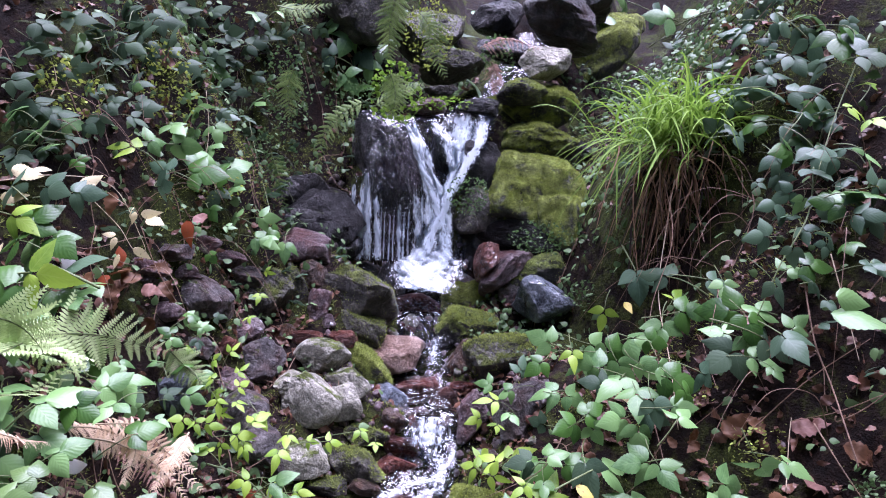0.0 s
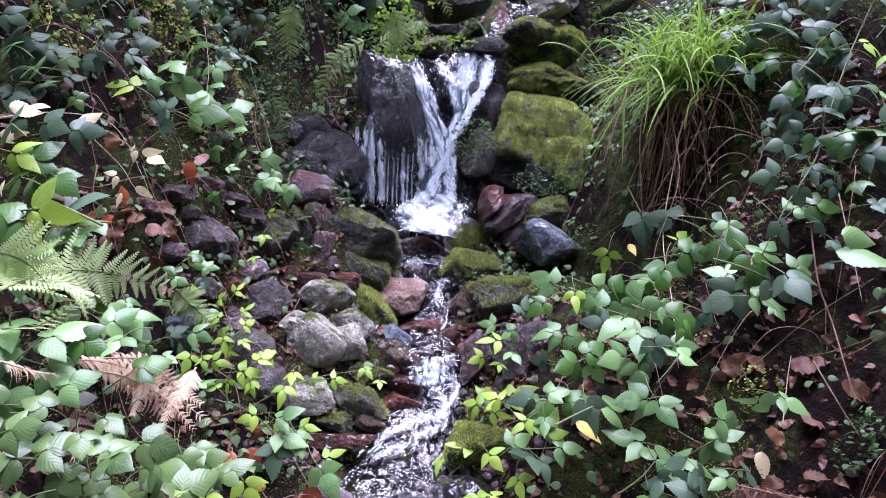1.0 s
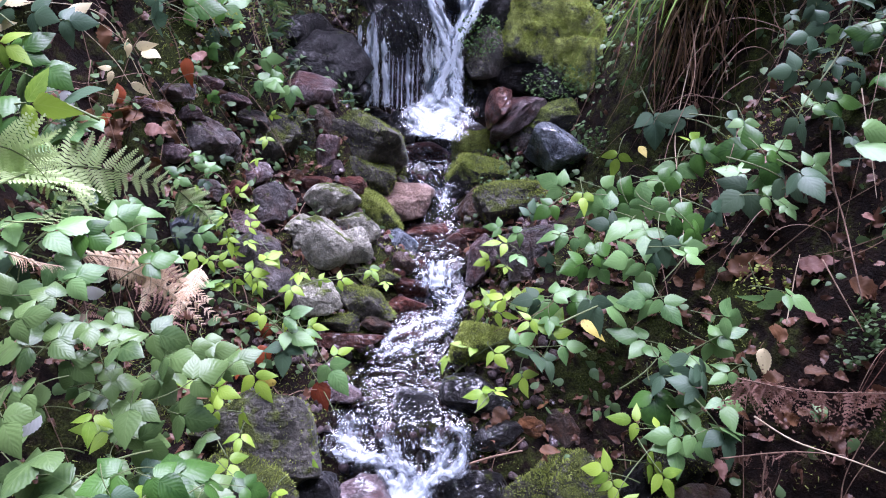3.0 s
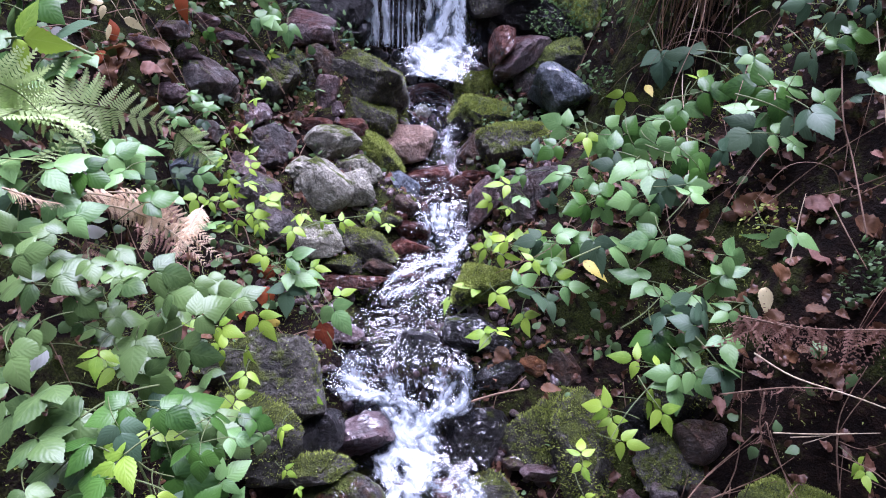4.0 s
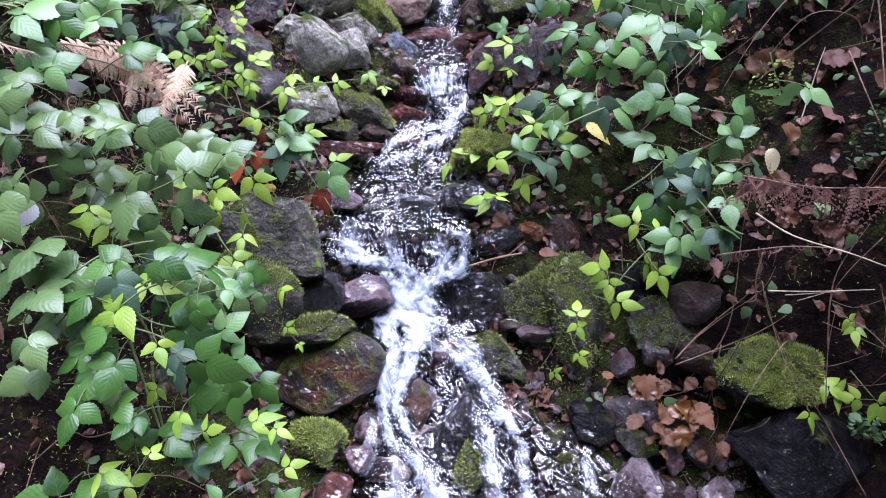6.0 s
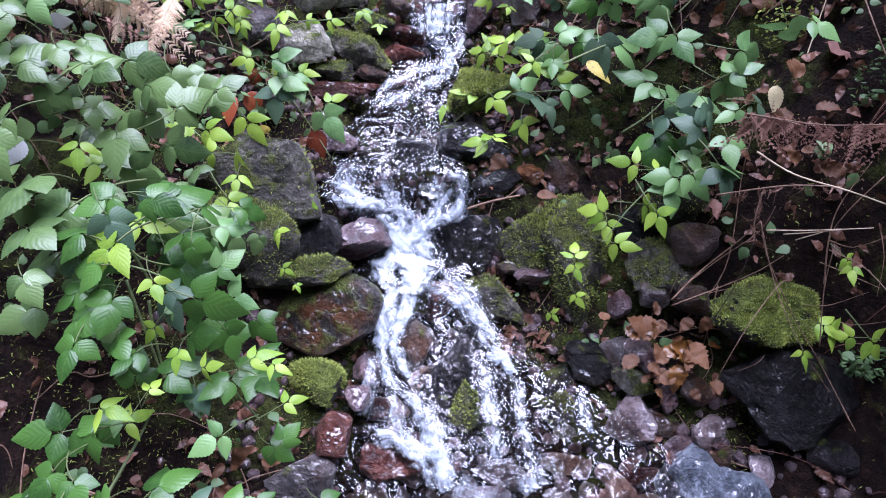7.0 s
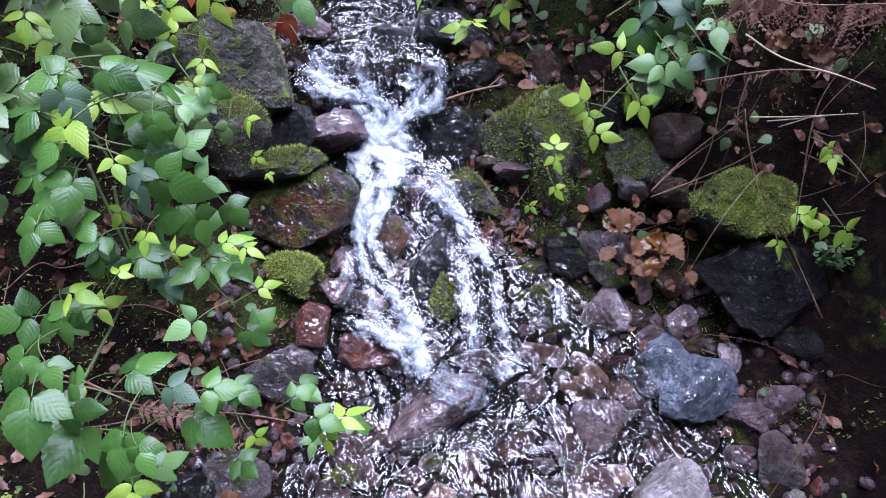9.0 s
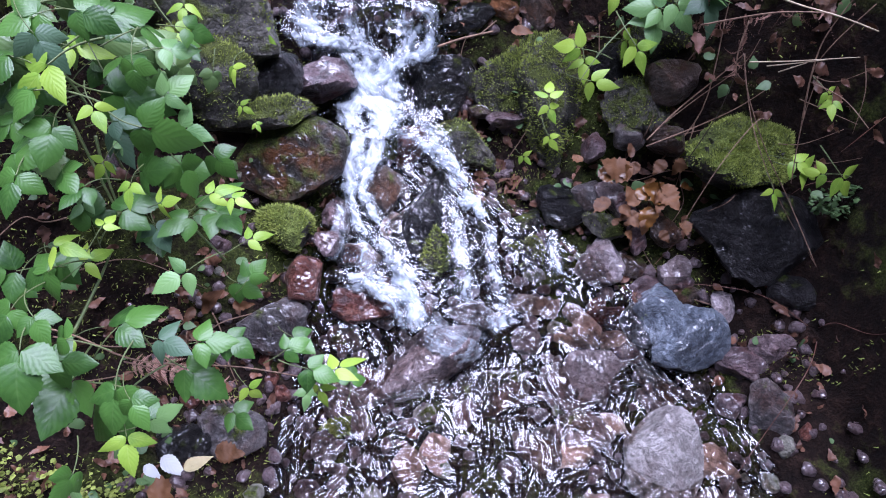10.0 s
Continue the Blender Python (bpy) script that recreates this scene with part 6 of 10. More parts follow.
three_leaves(plant, -0.770, 1.038, 0.927, -11.8, -4.1, 139.6, 0.041, "fresh")
three_leaves(plant, -0.759, 1.071, 0.967, -23.3, -4.1, -149.5, 0.047, "fresh")
three_leaves(plant, -0.743, 1.063, 0.888, 5.8, -34.9, 129.4, 0.051, "fresh")
three_leaves(plant, -0.723, 1.002, 1.062, 11.8, -0.3, -10.7, 0.049, "fresh")
three_leaves(plant, -0.646, 1.095, 0.982, -48.8, 37.4, -145.8, 0.053, "fresh")
three_leaves(plant, -0.723, 1.024, 0.871, -3.5, 7.5, -139.3, 0.080, "fresh")
three_leaves(plant, -0.706, 1.066, 0.780, 7.3, 34.8, -47.6, 0.044, "fresh")
three_leaves(plant, -0.849, 0.851, 0.913, 15.1, -16.2, 43.7, 0.070, "fresh")
three_leaves(plant, -0.649, 0.914, 0.809, -40.7, 15.3, 165.5, 0.051, "fresh")
three_leaves(plant, -0.647, 1.099, 0.823, 43.4, 16.5, -69.2, 0.049, "fresh")
three_leaves(plant, -0.616, 0.941, 0.840, -14.0, -25.0, -162.1, 0.056, "fresh")
three_leaves(plant, -0.653, 1.128, 0.939, -2.6, -13.6, -126.7, 0.063, "fresh")
three_leaves(plant, -0.544, 1.104, 0.978, 12.1, 45.9, -70.2, 0.051, "fresh")
three_leaves(plant, -0.531, 1.128, 0.918, 40.1, 38.5, -61.1, 0.049, "fresh")
three_leaves(plant, -0.546, 1.092, 1.019, -23.9, 23.6, -154.5, 0.042, "fresh")
three_leaves(plant, -0.648, 0.976, 1.066, 21.9, -10.3, -43.8, 0.044, "fresh")
three_leaves(plant, -0.844, 0.949, 1.120, 58.9, 44.8, -38.4, 0.051, "fresh")
three_leaves(plant, -0.889, 0.964, 0.986, -9.3, 27.5, -178.3, 0.046, "fresh")
three_leaves(plant, -0.846, 0.979, 0.921, -10.9, -42.1, 85.2, 0.066, "fresh")
three_leaves(plant, -0.711, 1.105, 0.912, -20.8, 18.1, 173.0, 0.064, "fresh")
three_leaves(plant, -0.541, 0.957, 0.684, -20.9, -2.5, -142.8, 0.059, "fresh")
three_leaves(plant, -0.446, 1.024, 0.644, -54.9, -31.5, -164.1, 0.039, "fresh")
three_leaves(plant, -0.572, 0.965, 0.770, -21.7, 62.9, -147.4, 0.057, "fresh")
three_leaves(plant, -0.846, 0.941, 1.165, -2.2, 12.8, 157.0, 0.047, "fresh")
three_leaves(plant, -0.718, 1.074, 1.094, -12.4, 15.6, -122.5, 0.046, "fresh")
three_leaves(plant, -0.715, 0.706, 0.920, 7.6, 6.7, -132.5, 0.068, "fresh")
three_leaves(plant, -0.727, 0.746, 0.831, -8.2, -1.4, 175.1, 0.076, "fresh")
three_leaves(plant, -0.703, 0.631, 0.882, -21.3, 6.8, -153.0, 0.052, "fresh")
three_leaves(plant, -0.671, 0.676, 0.834, 18.5, 58.8, -92.7, 0.052, "fresh")
three_leaves(plant, -0.742, 0.665, 0.776, -9.7, -21.2, 130.6, 0.063, "fresh")
three_leaves(plant, -0.670, 0.739, 0.869, 25.1, 26.8, -47.2, 0.071, "fresh")
three_leaves(plant, -0.663, 0.696, 0.747, -4.0, 3.3, -138.0, 0.070, "fresh")
three_leaves(plant, -0.737, 0.758, 0.939, 11.4, -48.6, 87.4, 0.063, "fresh")
three_leaves(plant, -0.686, 0.747, 0.924, -22.8, 17.9, -150.3, 0.055, "fresh")
plant = bramble(-0.599, 1.414, 0.613, "creeping bramble with small yellow-green leaves over the stones", "creepers")
three_leaves(plant, -0.457, 1.633, 0.942, -14.7, 10.5, 179.1, 0.049, "bright")
three_leaves(plant, -0.412, 1.690, 0.895, -16.7, 51.5, -88.5, 0.036, "bright")
three_leaves(plant, -0.352, 1.689, 0.896, -24.5, 42.9, -83.2, 0.046, "bright")
three_leaves(plant, -0.269, 1.803, 0.882, -12.3, 8.5, -134.3, 0.045, "bright")
three_leaves(plant, -0.214, 1.782, 0.849, -22.5, -13.0, -173.3, 0.032, "bright")
three_leaves(plant, -0.467, 1.559, 0.932, -39.6, -10.6, -175.4, 0.052, "bright")
three_leaves(plant, -0.529, 1.222, 0.746, -61.0, -3.7, 123.8, 0.049, "bright")
three_leaves(plant, -0.424, 1.099, 0.605, -17.0, 28.9, 172.4, 0.043, "bright")
three_leaves(plant, -0.386, 0.958, 0.607, -26.9, 38.2, -133.4, 0.029, "bright")
three_leaves(plant, -0.349, 0.915, 0.596, -25.3, -1.5, -141.1, 0.019, "bright")
three_leaves(plant, -0.378, 1.228, 0.601, -14.6, 57.4, -141.7, 0.039, "bright")
three_leaves(plant, -0.607, 1.265, 0.785, 2.3, 46.6, -122.1, 0.064, "bright")
three_leaves(plant, -0.522, 1.178, 0.708, -14.3, -8.3, 179.9, 0.050, "bright")
three_leaves(plant, -0.583, 1.214, 0.750, -5.5, -52.1, 79.4, 0.059, "bright")
three_leaves(plant, -0.627, 1.244, 0.797, 29.5, -9.8, 98.8, 0.052, "bright")
three_leaves(plant, -0.513, 1.297, 0.800, -69.3, 25.9, -166.5, 0.073, "bright")
three_leaves(plant, -0.522, 1.082, 0.713, -36.3, 3.7, -145.1, 0.064, "bright")
three_leaves(plant, -0.677, 1.593, 0.993, -22.0, 62.2, -121.1, 0.046, "bright")
three_leaves(plant, -0.610, 1.618, 0.949, -14.7, 41.8, -83.0, 0.056, "bright")
three_leaves(plant, -0.561, 1.635, 0.978, 13.4, 19.6, -39.6, 0.055, "bright")
three_leaves(plant, -0.631, 1.574, 0.941, -68.0, -0.7, 156.8, 0.039, "bright")
three_leaves(plant, -0.662, 1.646, 1.042, -59.8, 2.9, -131.2, 0.047, "bright")
three_leaves(plant, -0.618, 1.683, 1.021, -5.7, 0.8, -128.1, 0.040, "bright")
three_leaves(plant, -0.696, 1.721, 1.077, 6.0, -33.5, 66.3, 0.039, "bright")
three_leaves(plant, -0.627, 1.730, 1.049, 4.2, 37.9, -35.4, 0.044, "bright")
three_leaves(plant, -0.742, 1.628, 1.064, -19.9, 58.0, -128.3, 0.054, "green")
three_leaves(plant, -0.735, 1.743, 1.087, -34.8, 10.7, -142.4, 0.048, "green")
three_leaves(plant, -0.769, 1.692, 1.127, 4.5, -3.4, 55.0, 0.050, "lush")
three_leaves(plant, -0.802, 1.619, 1.066, 14.1, 34.0, -39.3, 0.044, "dimmed")
three_leaves(plant, -0.741, 1.599, 1.007, -42.4, -30.4, -160.1, 0.051, "bright")
three_leaves(plant, -0.554, 1.677, 0.989, -33.1, 12.8, -149.1, 0.050, "bright")
three_leaves(plant, -0.792, 1.532, 1.032, -5.2, 27.0, -111.5, 0.040, "green")
three_leaves(plant, -0.771, 1.565, 0.952, -62.0, 13.2, -153.6, 0.039, "green")
three_leaves(plant, -0.712, 1.570, 0.933, 15.3, 4.1, -49.9, 0.045, "green")
three_leaves(plant, -0.587, 1.645, 0.921, -19.3, 1.9, -133.0, 0.041, "bright")
three_leaves(plant, -0.774, 1.731, 1.174, -46.4, 21.0, -83.7, 0.035, "bright")
three_leaves(plant, -0.805, 1.703, 1.221, 41.3, -43.5, 57.6, 0.038, "lush")
three_leaves(plant, -0.742, 1.757, 1.225, -2.0, 36.7, -99.5, 0.040, "green")
three_leaves(plant, -0.775, 1.750, 1.258, 5.9, 23.5, -40.0, 0.040, "lush")
three_leaves(plant, -0.695, 1.720, 1.136, -14.4, 56.5, -156.3, 0.037, "bright")
three_leaves(plant, -0.671, 1.805, 1.130, 48.4, 20.0, -35.2, 0.041, "bright")
three_leaves(plant, -0.489, 1.543, 0.842, 27.2, 24.6, -75.8, 0.070, "green")
three_leaves(plant, -0.485, 1.542, 0.796, -13.1, 22.6, -122.3, 0.076, "green")
three_leaves(plant, -0.493, 1.521, 0.761, -45.4, -6.9, -172.2, 0.078, "deep")
three_leaves(plant, -0.364, 1.515, 0.699, -52.2, 29.7, -161.3, 0.084, "green")
three_leaves(plant, -0.352, 1.549, 0.709, 21.9, 38.4, -43.6, 0.053, "bright")
three_leaves(plant, -0.440, 1.560, 0.787, -27.1, 9.9, -156.1, 0.066, "green")
three_leaves(plant, -0.410, 1.264, 0.571, 11.6, 43.9, -92.3, 0.044, "bright")
one_leaf(plant, -0.544, 1.599, 0.756, 18.6, -57.4, 53.0, 0.073, "red")
one_leaf(plant, -0.612, 1.503, 0.759, -40.2, 12.0, 164.9, 0.090, "red")
one_leaf(plant, -0.564, 1.538, 0.750, -57.9, -1.4, -157.2, 0.079, "red")
one_leaf(plant, -0.405, 1.529, 0.631, -51.1, 25.4, -178.8, 0.093, "red")
one_leaf(plant, -0.508, 1.471, 0.665, 30.8, -74.2, 76.9, 0.053, "yellow")
cane(plant, [(-0.688, 1.616, 0.859), (-0.593, 1.621, 0.820), (-0.497, 1.608, 0.732), (-0.407, 1.540, 0.634), (-0.348, 1.465, 0.582)], 0.0028, 0.0012, "green")
cane(plant, [(-0.687, 1.384, 0.708), (-0.575, 1.330, 0.615), (-0.478, 1.209, 0.539), (-0.406, 1.053, 0.473)], 0.0018, 0.0012, "green")
cane(plant, [(-0.539, 1.692, 0.845), (-0.418, 1.810, 0.844), (-0.286, 1.939, 0.812)], 0.0018, 0.0012, "green")
cane(plant, [(-0.681, 1.574, 0.823), (-0.596, 1.632, 0.825), (-0.496, 1.744, 0.851)], 0.003, 0.0012, "brown")
three_leaves(plant, -0.785, 1.767, 1.255, -24.3, 49.3, -130.3, 0.037, "green")
three_leaves(plant, -0.747, 1.801, 1.211, 30.3, -53.3, 95.3, 0.041, "green")
three_leaves(plant, -0.737, 1.878, 1.222, 11.7, 48.2, -76.8, 0.031, "dimmed")
three_leaves(plant, -0.755, 1.771, 1.180, -35.1, -26.4, -138.4, 0.037, "deep")
three_leaves(plant, -0.649, 1.806, 1.064, 23.3, 16.4, -38.1, 0.041, "bright")
three_leaves(plant, -0.760, 1.722, 1.054, -130.2, 60.3, 173.7, 0.041, "bright")
three_leaves(plant, -0.691, 1.716, 1.040, -65.6, 33.7, 169.8, 0.036, "bright")
three_leaves(plant, -0.806, 1.687, 1.209, -16.2, 36.3, -117.9, 0.039, "green")
three_leaves(plant, -0.831, 1.661, 1.149, 5.0, 0.5, 44.2, 0.042, "green")
three_leaves(plant, -0.867, 1.557, 1.104, -10.2, 44.4, -139.3, 0.052, "dimmed")
three_leaves(plant, -0.894, 1.560, 1.184, -34.2, 13.1, -154.1, 0.049, "green")
three_leaves(plant, -0.764, 1.590, 0.958, -35.2, 69.4, -150.0, 0.047, "lush")
three_leaves(plant, -0.712, 1.606, 0.994, -26.9, 21.7, -164.7, 0.038, "bright")
three_leaves(plant, -0.660, 1.666, 0.994, -120.5, 63.7, 130.0, 0.035, "bright")
three_leaves(plant, -0.557, 1.681, 0.968, 11.2, 3.0, -42.1, 0.037, "bright")
three_leaves(plant, -0.836, 1.552, 1.058, -29.9, -34.6, 127.9, 0.047, "green")
three_leaves(plant, -0.577, 1.600, 0.922, -34.2, 19.3, -164.4, 0.040, "bright")
three_leaves(plant, -0.670, 1.588, 0.910, 19.2, -14.9, 50.3, 0.046, "bright")
three_leaves(plant, -0.502, 1.607, 0.796, -20.7, 38.3, -139.1, 0.048, "bright")
three_leaves(plant, -0.554, 1.564, 0.838, -2.8, -34.3, 115.5, 0.055, "bright")
three_leaves(plant, -0.443, 1.637, 0.762, -2.3, 47.1, -92.8, 0.053, "bright")
three_leaves(plant, -0.963, 1.535, 1.316, -33.7, 60.5, -151.7, 0.034, "green")
three_leaves(plant, -0.668, 2.251, 1.299, -101.2, 64.5, 157.3, 0.032, "bright")
three_leaves(plant, -0.656, 2.121, 1.243, -40.3, -9.2, -176.0, 0.037, "bright")
three_leaves(plant, -0.647, 1.940, 1.210, -10.5, 12.7, -164.4, 0.032, "bright")
three_leaves(plant, -0.773, 1.952, 1.414, -65.7, 30.1, -146.7, 0.032, "lush")
three_leaves(plant, -0.771, 2.128, 1.484, -14.0, 33.7, -108.7, 0.036, "green")
plant = bramble(0.600, 1.921, 0.999, "grey-green bramble arching from the bank beside the stream")
three_leaves(plant, 0.355, 1.926, 1.136, 29.2, -55.9, 34.3, 0.082, "green")
three_leaves(plant, 0.404, 1.827, 1.143, -42.8, -2.8, 175.9, 0.065, "bright")
three_leaves(plant, 0.478, 1.888, 1.147, -45.7, 56.2, -138.4, 0.075, "green")
three_leaves(plant, 0.530, 1.852, 1.136, -14.6, 67.7, -98.8, 0.082, "lush")
three_leaves(plant, 0.590, 1.865, 1.175, 24.4, 47.1, -121.0, 0.098, "green")
three_leaves(plant, 0.482, 1.786, 1.102, 21.6, -65.9, 33.4, 0.088, "green")
three_leaves(plant, 0.539, 1.789, 1.124, -83.6, 30.2, 156.1, 0.073, "green")
three_leaves(plant, 0.451, 1.840, 1.101, -11.2, -38.5, 125.3, 0.060, "green")
three_leaves(plant, 0.574, 1.694, 1.154, -51.2, 60.1, 173.8, 0.068, "green")
three_leaves(plant, 0.606, 1.622, 1.183, -60.4, 4.8, -173.1, 0.066, "green")
three_leaves(plant, 0.543, 1.749, 1.087, -12.2, -7.3, 138.0, 0.095, "green")
three_leaves(plant, 0.550, 1.632, 1.094, -19.7, 8.3, 167.6, 0.085, "green")
three_leaves(plant, 0.622, 1.593, 1.147, -33.7, 58.2, -141.6, 0.080, "lush")
three_leaves(plant, 0.647, 1.531, 1.135, -62.7, 16.9, -139.6, 0.066, "lush")
three_leaves(plant, 0.609, 1.504, 1.097, 5.1, 54.7, -102.2, 0.059, "green")
three_leaves(plant, 0.349, 1.767, 1.034, -4.9, -16.6, 94.7, 0.077, "green")
three_leaves(plant, 0.374, 1.742, 1.029, -24.8, 46.6, -115.8, 0.060, "green")
three_leaves(plant, 0.488, 1.734, 1.067, 16.6, -57.3, 62.6, 0.065, "dimmed")
three_leaves(plant, 0.388, 1.652, 0.978, -0.2, -53.2, 126.5, 0.072, "lush")
three_leaves(plant, 0.296, 1.678, 0.962, 22.6, -76.5, 38.3, 0.055, "dimmed")
three_leaves(plant, 0.405, 1.627, 1.016, 36.8, 43.3, -39.3, 0.061, "lush")
three_leaves(plant, 0.422, 1.623, 0.983, -83.5, 36.8, 174.5, 0.063, "green")
three_leaves(plant, 0.510, 1.592, 1.024, 7.7, -62.2, 115.4, 0.082, "green")
three_leaves(plant, 0.538, 1.554, 1.017, -63.2, 0.6, 174.0, 0.075, "green")
three_leaves(plant, 0.565, 1.591, 1.039, -15.9, 56.2, -117.9, 0.075, "deep")
three_leaves(plant, 0.589, 1.419, 1.100, 14.9, 18.4, -43.1, 0.064, "green")
three_leaves(plant, 0.320, 1.875, 1.091, -35.8, -34.5, 135.8, 0.062, "lush")
three_leaves(plant, 0.607, 1.730, 1.214, -35.8, 69.4, -131.2, 0.062, "lush")
three_leaves(plant, 0.674, 1.495, 1.198, -48.6, 39.3, -122.0, 0.059, "deep")
three_leaves(plant, 0.570, 1.547, 1.095, -63.8, 20.8, 155.3, 0.072, "deep")
three_leaves(plant, 0.552, 1.504, 0.936, -4.0, -49.6, 98.5, 0.086, "green")
three_leaves(plant, 0.550, 1.420, 0.974, -50.9, 35.0, 170.4, 0.069, "green")
three_leaves(plant, 0.255, 1.630, 0.872, 1.0, -47.7, 106.2, 0.066, "dimmed")
three_leaves(plant, 0.292, 1.586, 0.907, 26.9, 20.4, -75.2, 0.059, "green")
three_leaves(plant, 0.345, 1.585, 0.884, 4.1, 42.6, -121.2, 0.065, "lush")
three_leaves(plant, 0.391, 1.542, 0.911, -37.0, 27.3, 158.4, 0.086, "dimmed")
three_leaves(plant, 0.436, 1.548, 0.898, -17.5, 19.2, -55.9, 0.113, "green")
three_leaves(plant, 0.282, 1.564, 0.843, -31.9, 4.6, 171.1, 0.051, "green")
three_leaves(plant, 0.225, 1.532, 0.850, -24.2, -29.6, 140.9, 0.051, "bright")
three_leaves(plant, 0.164, 1.697, 0.827, 14.5, -27.7, 37.6, 0.067, "bright")
three_leaves(plant, 0.140, 1.659, 0.807, -23.5, 76.8, -148.1, 0.057, "bright")
three_leaves(plant, 0.661, 1.304, 0.987, -34.9, 55.0, -108.2, 0.079, "green")
three_leaves(plant, 0.710, 1.229, 1.079, -99.0, 28.4, 173.9, 0.069, "green")
three_leaves(plant, 0.763, 1.232, 1.086, -19.3, 16.6, -129.2, 0.059, "green")
three_leaves(plant, 0.224, 1.885, 0.989, -29.2, -33.8, 105.3, 0.056, "green")
three_leaves(plant, 0.174, 1.850, 0.963, 20.0, -21.3, 82.6, 0.065, "bright")
three_leaves(plant, 0.253, 1.907, 1.040, 47.4, 38.1, 4.2, 0.056, "deep")
three_leaves(plant, 0.166, 1.964, 0.977, 8.4, -57.4, 77.9, 0.052, "green")
three_leaves(plant, 0.122, 1.862, 0.899, -11.6, -68.1, 130.6, 0.048, "bright")
three_leaves(plant, 0.206, 1.803, 0.945, -2.3, -0.9, -150.8, 0.048, "green")
three_leaves(plant, 0.175, 1.832, 0.893, -4.7, -12.7, 179.9, 0.043, "bright")
three_leaves(plant, 0.551, 1.397, 0.809, 22.5, 37.3, -39.0, 0.092, "green")
three_leaves(plant, 0.564, 1.347, 0.821, -19.4, 58.1, -171.4, 0.079, "deep")
three_leaves(plant, 0.538, 1.468, 0.823, 3.7, -28.7, 65.6, 0.094, "green")
three_leaves(plant, 0.532, 1.340, 0.737, -35.6, 14.0, 168.9, 0.089, "lush")
three_leaves(plant, 0.587, 1.294, 0.767, -16.4, 42.3, -131.5, 0.061, "green")
three_leaves(plant, 0.554, 1.342, 0.789, -26.1, -26.7, 51.7, 0.080, "deep")
three_leaves(plant, 0.592, 1.368, 0.827, 26.3, 19.8, -123.8, 0.079, "green")
three_leaves(plant, 0.615, 1.281, 0.860, -42.7, -9.5, -130.4, 0.070, "deep")
three_leaves(plant, 0.646, 1.314, 0.907, -59.6, 56.3, -145.2, 0.072, "green")
three_leaves(plant, 0.654, 1.295, 0.934, 17.6, 18.9, -79.8, 0.066, "green")
three_leaves(plant, 0.675, 1.239, 0.870, -16.2, -30.2, 124.1, 0.056, "green")
three_leaves(plant, 0.699, 1.215, 0.900, -35.6, 25.6, -86.0, 0.055, "dimmed")
three_leaves(plant, 0.597, 1.265, 0.742, -20.2, 6.3, -159.3, 0.061, "green")
three_leaves(plant, 0.516, 1.237, 0.699, -25.2, 33.1, -88.2, 0.055, "bright")
three_leaves(plant, 0.476, 1.272, 0.691, 3.6, -42.8, 66.7, 0.064, "bright")
three_leaves(plant, 0.567, 1.211, 0.692, 8.7, -40.4, 74.6, 0.069, "green")
three_leaves(plant, 0.591, 1.189, 0.717, -43.8, 24.0, -159.8, 0.071, "green")
three_leaves(plant, 0.624, 1.142, 0.777, -13.5, -7.2, -75.8, 0.070, "green")
three_leaves(plant, 0.634, 1.141, 0.762, -36.5, 5.8, -164.7, 0.070, "deep")
three_leaves(plant, 0.562, 1.225, 0.664, -25.1, -13.6, -175.7, 0.076, "green")
three_leaves(plant, 0.641, 1.179, 0.826, -31.7, 5.0, -179.3, 0.063, "green")
three_leaves(plant, 0.614, 1.265, 0.803, 20.7, -37.4, 64.4, 0.065, "deep")
three_leaves(plant, 0.512, 1.237, 0.589, -20.8, 23.1, -103.6, 0.060, "bright")
three_leaves(plant, 0.509, 1.148, 0.634, -43.1, 22.3, -166.4, 0.065, "bright")
three_leaves(plant, 0.398, 1.207, 0.583, -3.2, -51.9, 61.9, 0.071, "bright")
three_leaves(plant, 0.415, 1.215, 0.548, -33.1, 1.6, 175.8, 0.054, "bright")
three_leaves(plant, 0.419, 1.134, 0.543, -10.4, 47.3, -116.4, 0.062, "bright")
three_leaves(plant, 0.325, 1.137, 0.490, 20.9, 4.4, -3.9, 0.054, "bright")
three_leaves(plant, 0.326, 1.129, 0.469, -36.7, 10.5, -160.5, 0.040, "bright")
three_leaves(plant, 0.325, 1.062, 0.428, -47.9, 28.4, -175.7, 0.037, "bright")
three_leaves(plant, 0.259, 1.028, 0.393, -51.3, 48.5, -162.6, 0.030, "bright")
three_leaves(plant, 0.108, 1.792, 0.758, -5.7, -44.7, 46.9, 0.068, "bright")
three_leaves(plant, 0.122, 1.860, 0.758, 20.1, 46.9, -30.9, 0.060, "bright")
three_leaves(plant, -0.011, 1.698, 0.628, -13.4, 10.3, 150.2, 0.054, "bright")
three_leaves(plant, 0.078, 1.674, 0.685, 11.1, 0.3, 99.8, 0.071, "bright")
three_leaves(plant, 0.122, 1.560, 0.729, -10.5, 31.3, -167.2, 0.061, "bright")
three_leaves(plant, 0.205, 1.515, 0.679, -33.5, 32.1, 161.2, 0.059, "bright")
three_leaves(plant, 0.105, 1.479, 0.631, -5.4, -16.5, 80.1, 0.065, "bright")
three_leaves(plant, 0.118, 1.447, 0.661, -8.7, -5.2, -41.3, 0.058, "bright")
three_leaves(plant, 0.187, 1.551, 0.754, 30.5, 44.3, -46.3, 0.072, "green")
three_leaves(plant, 0.234, 1.522, 0.752, 2.1, -20.8, -170.6, 0.080, "dimmed")
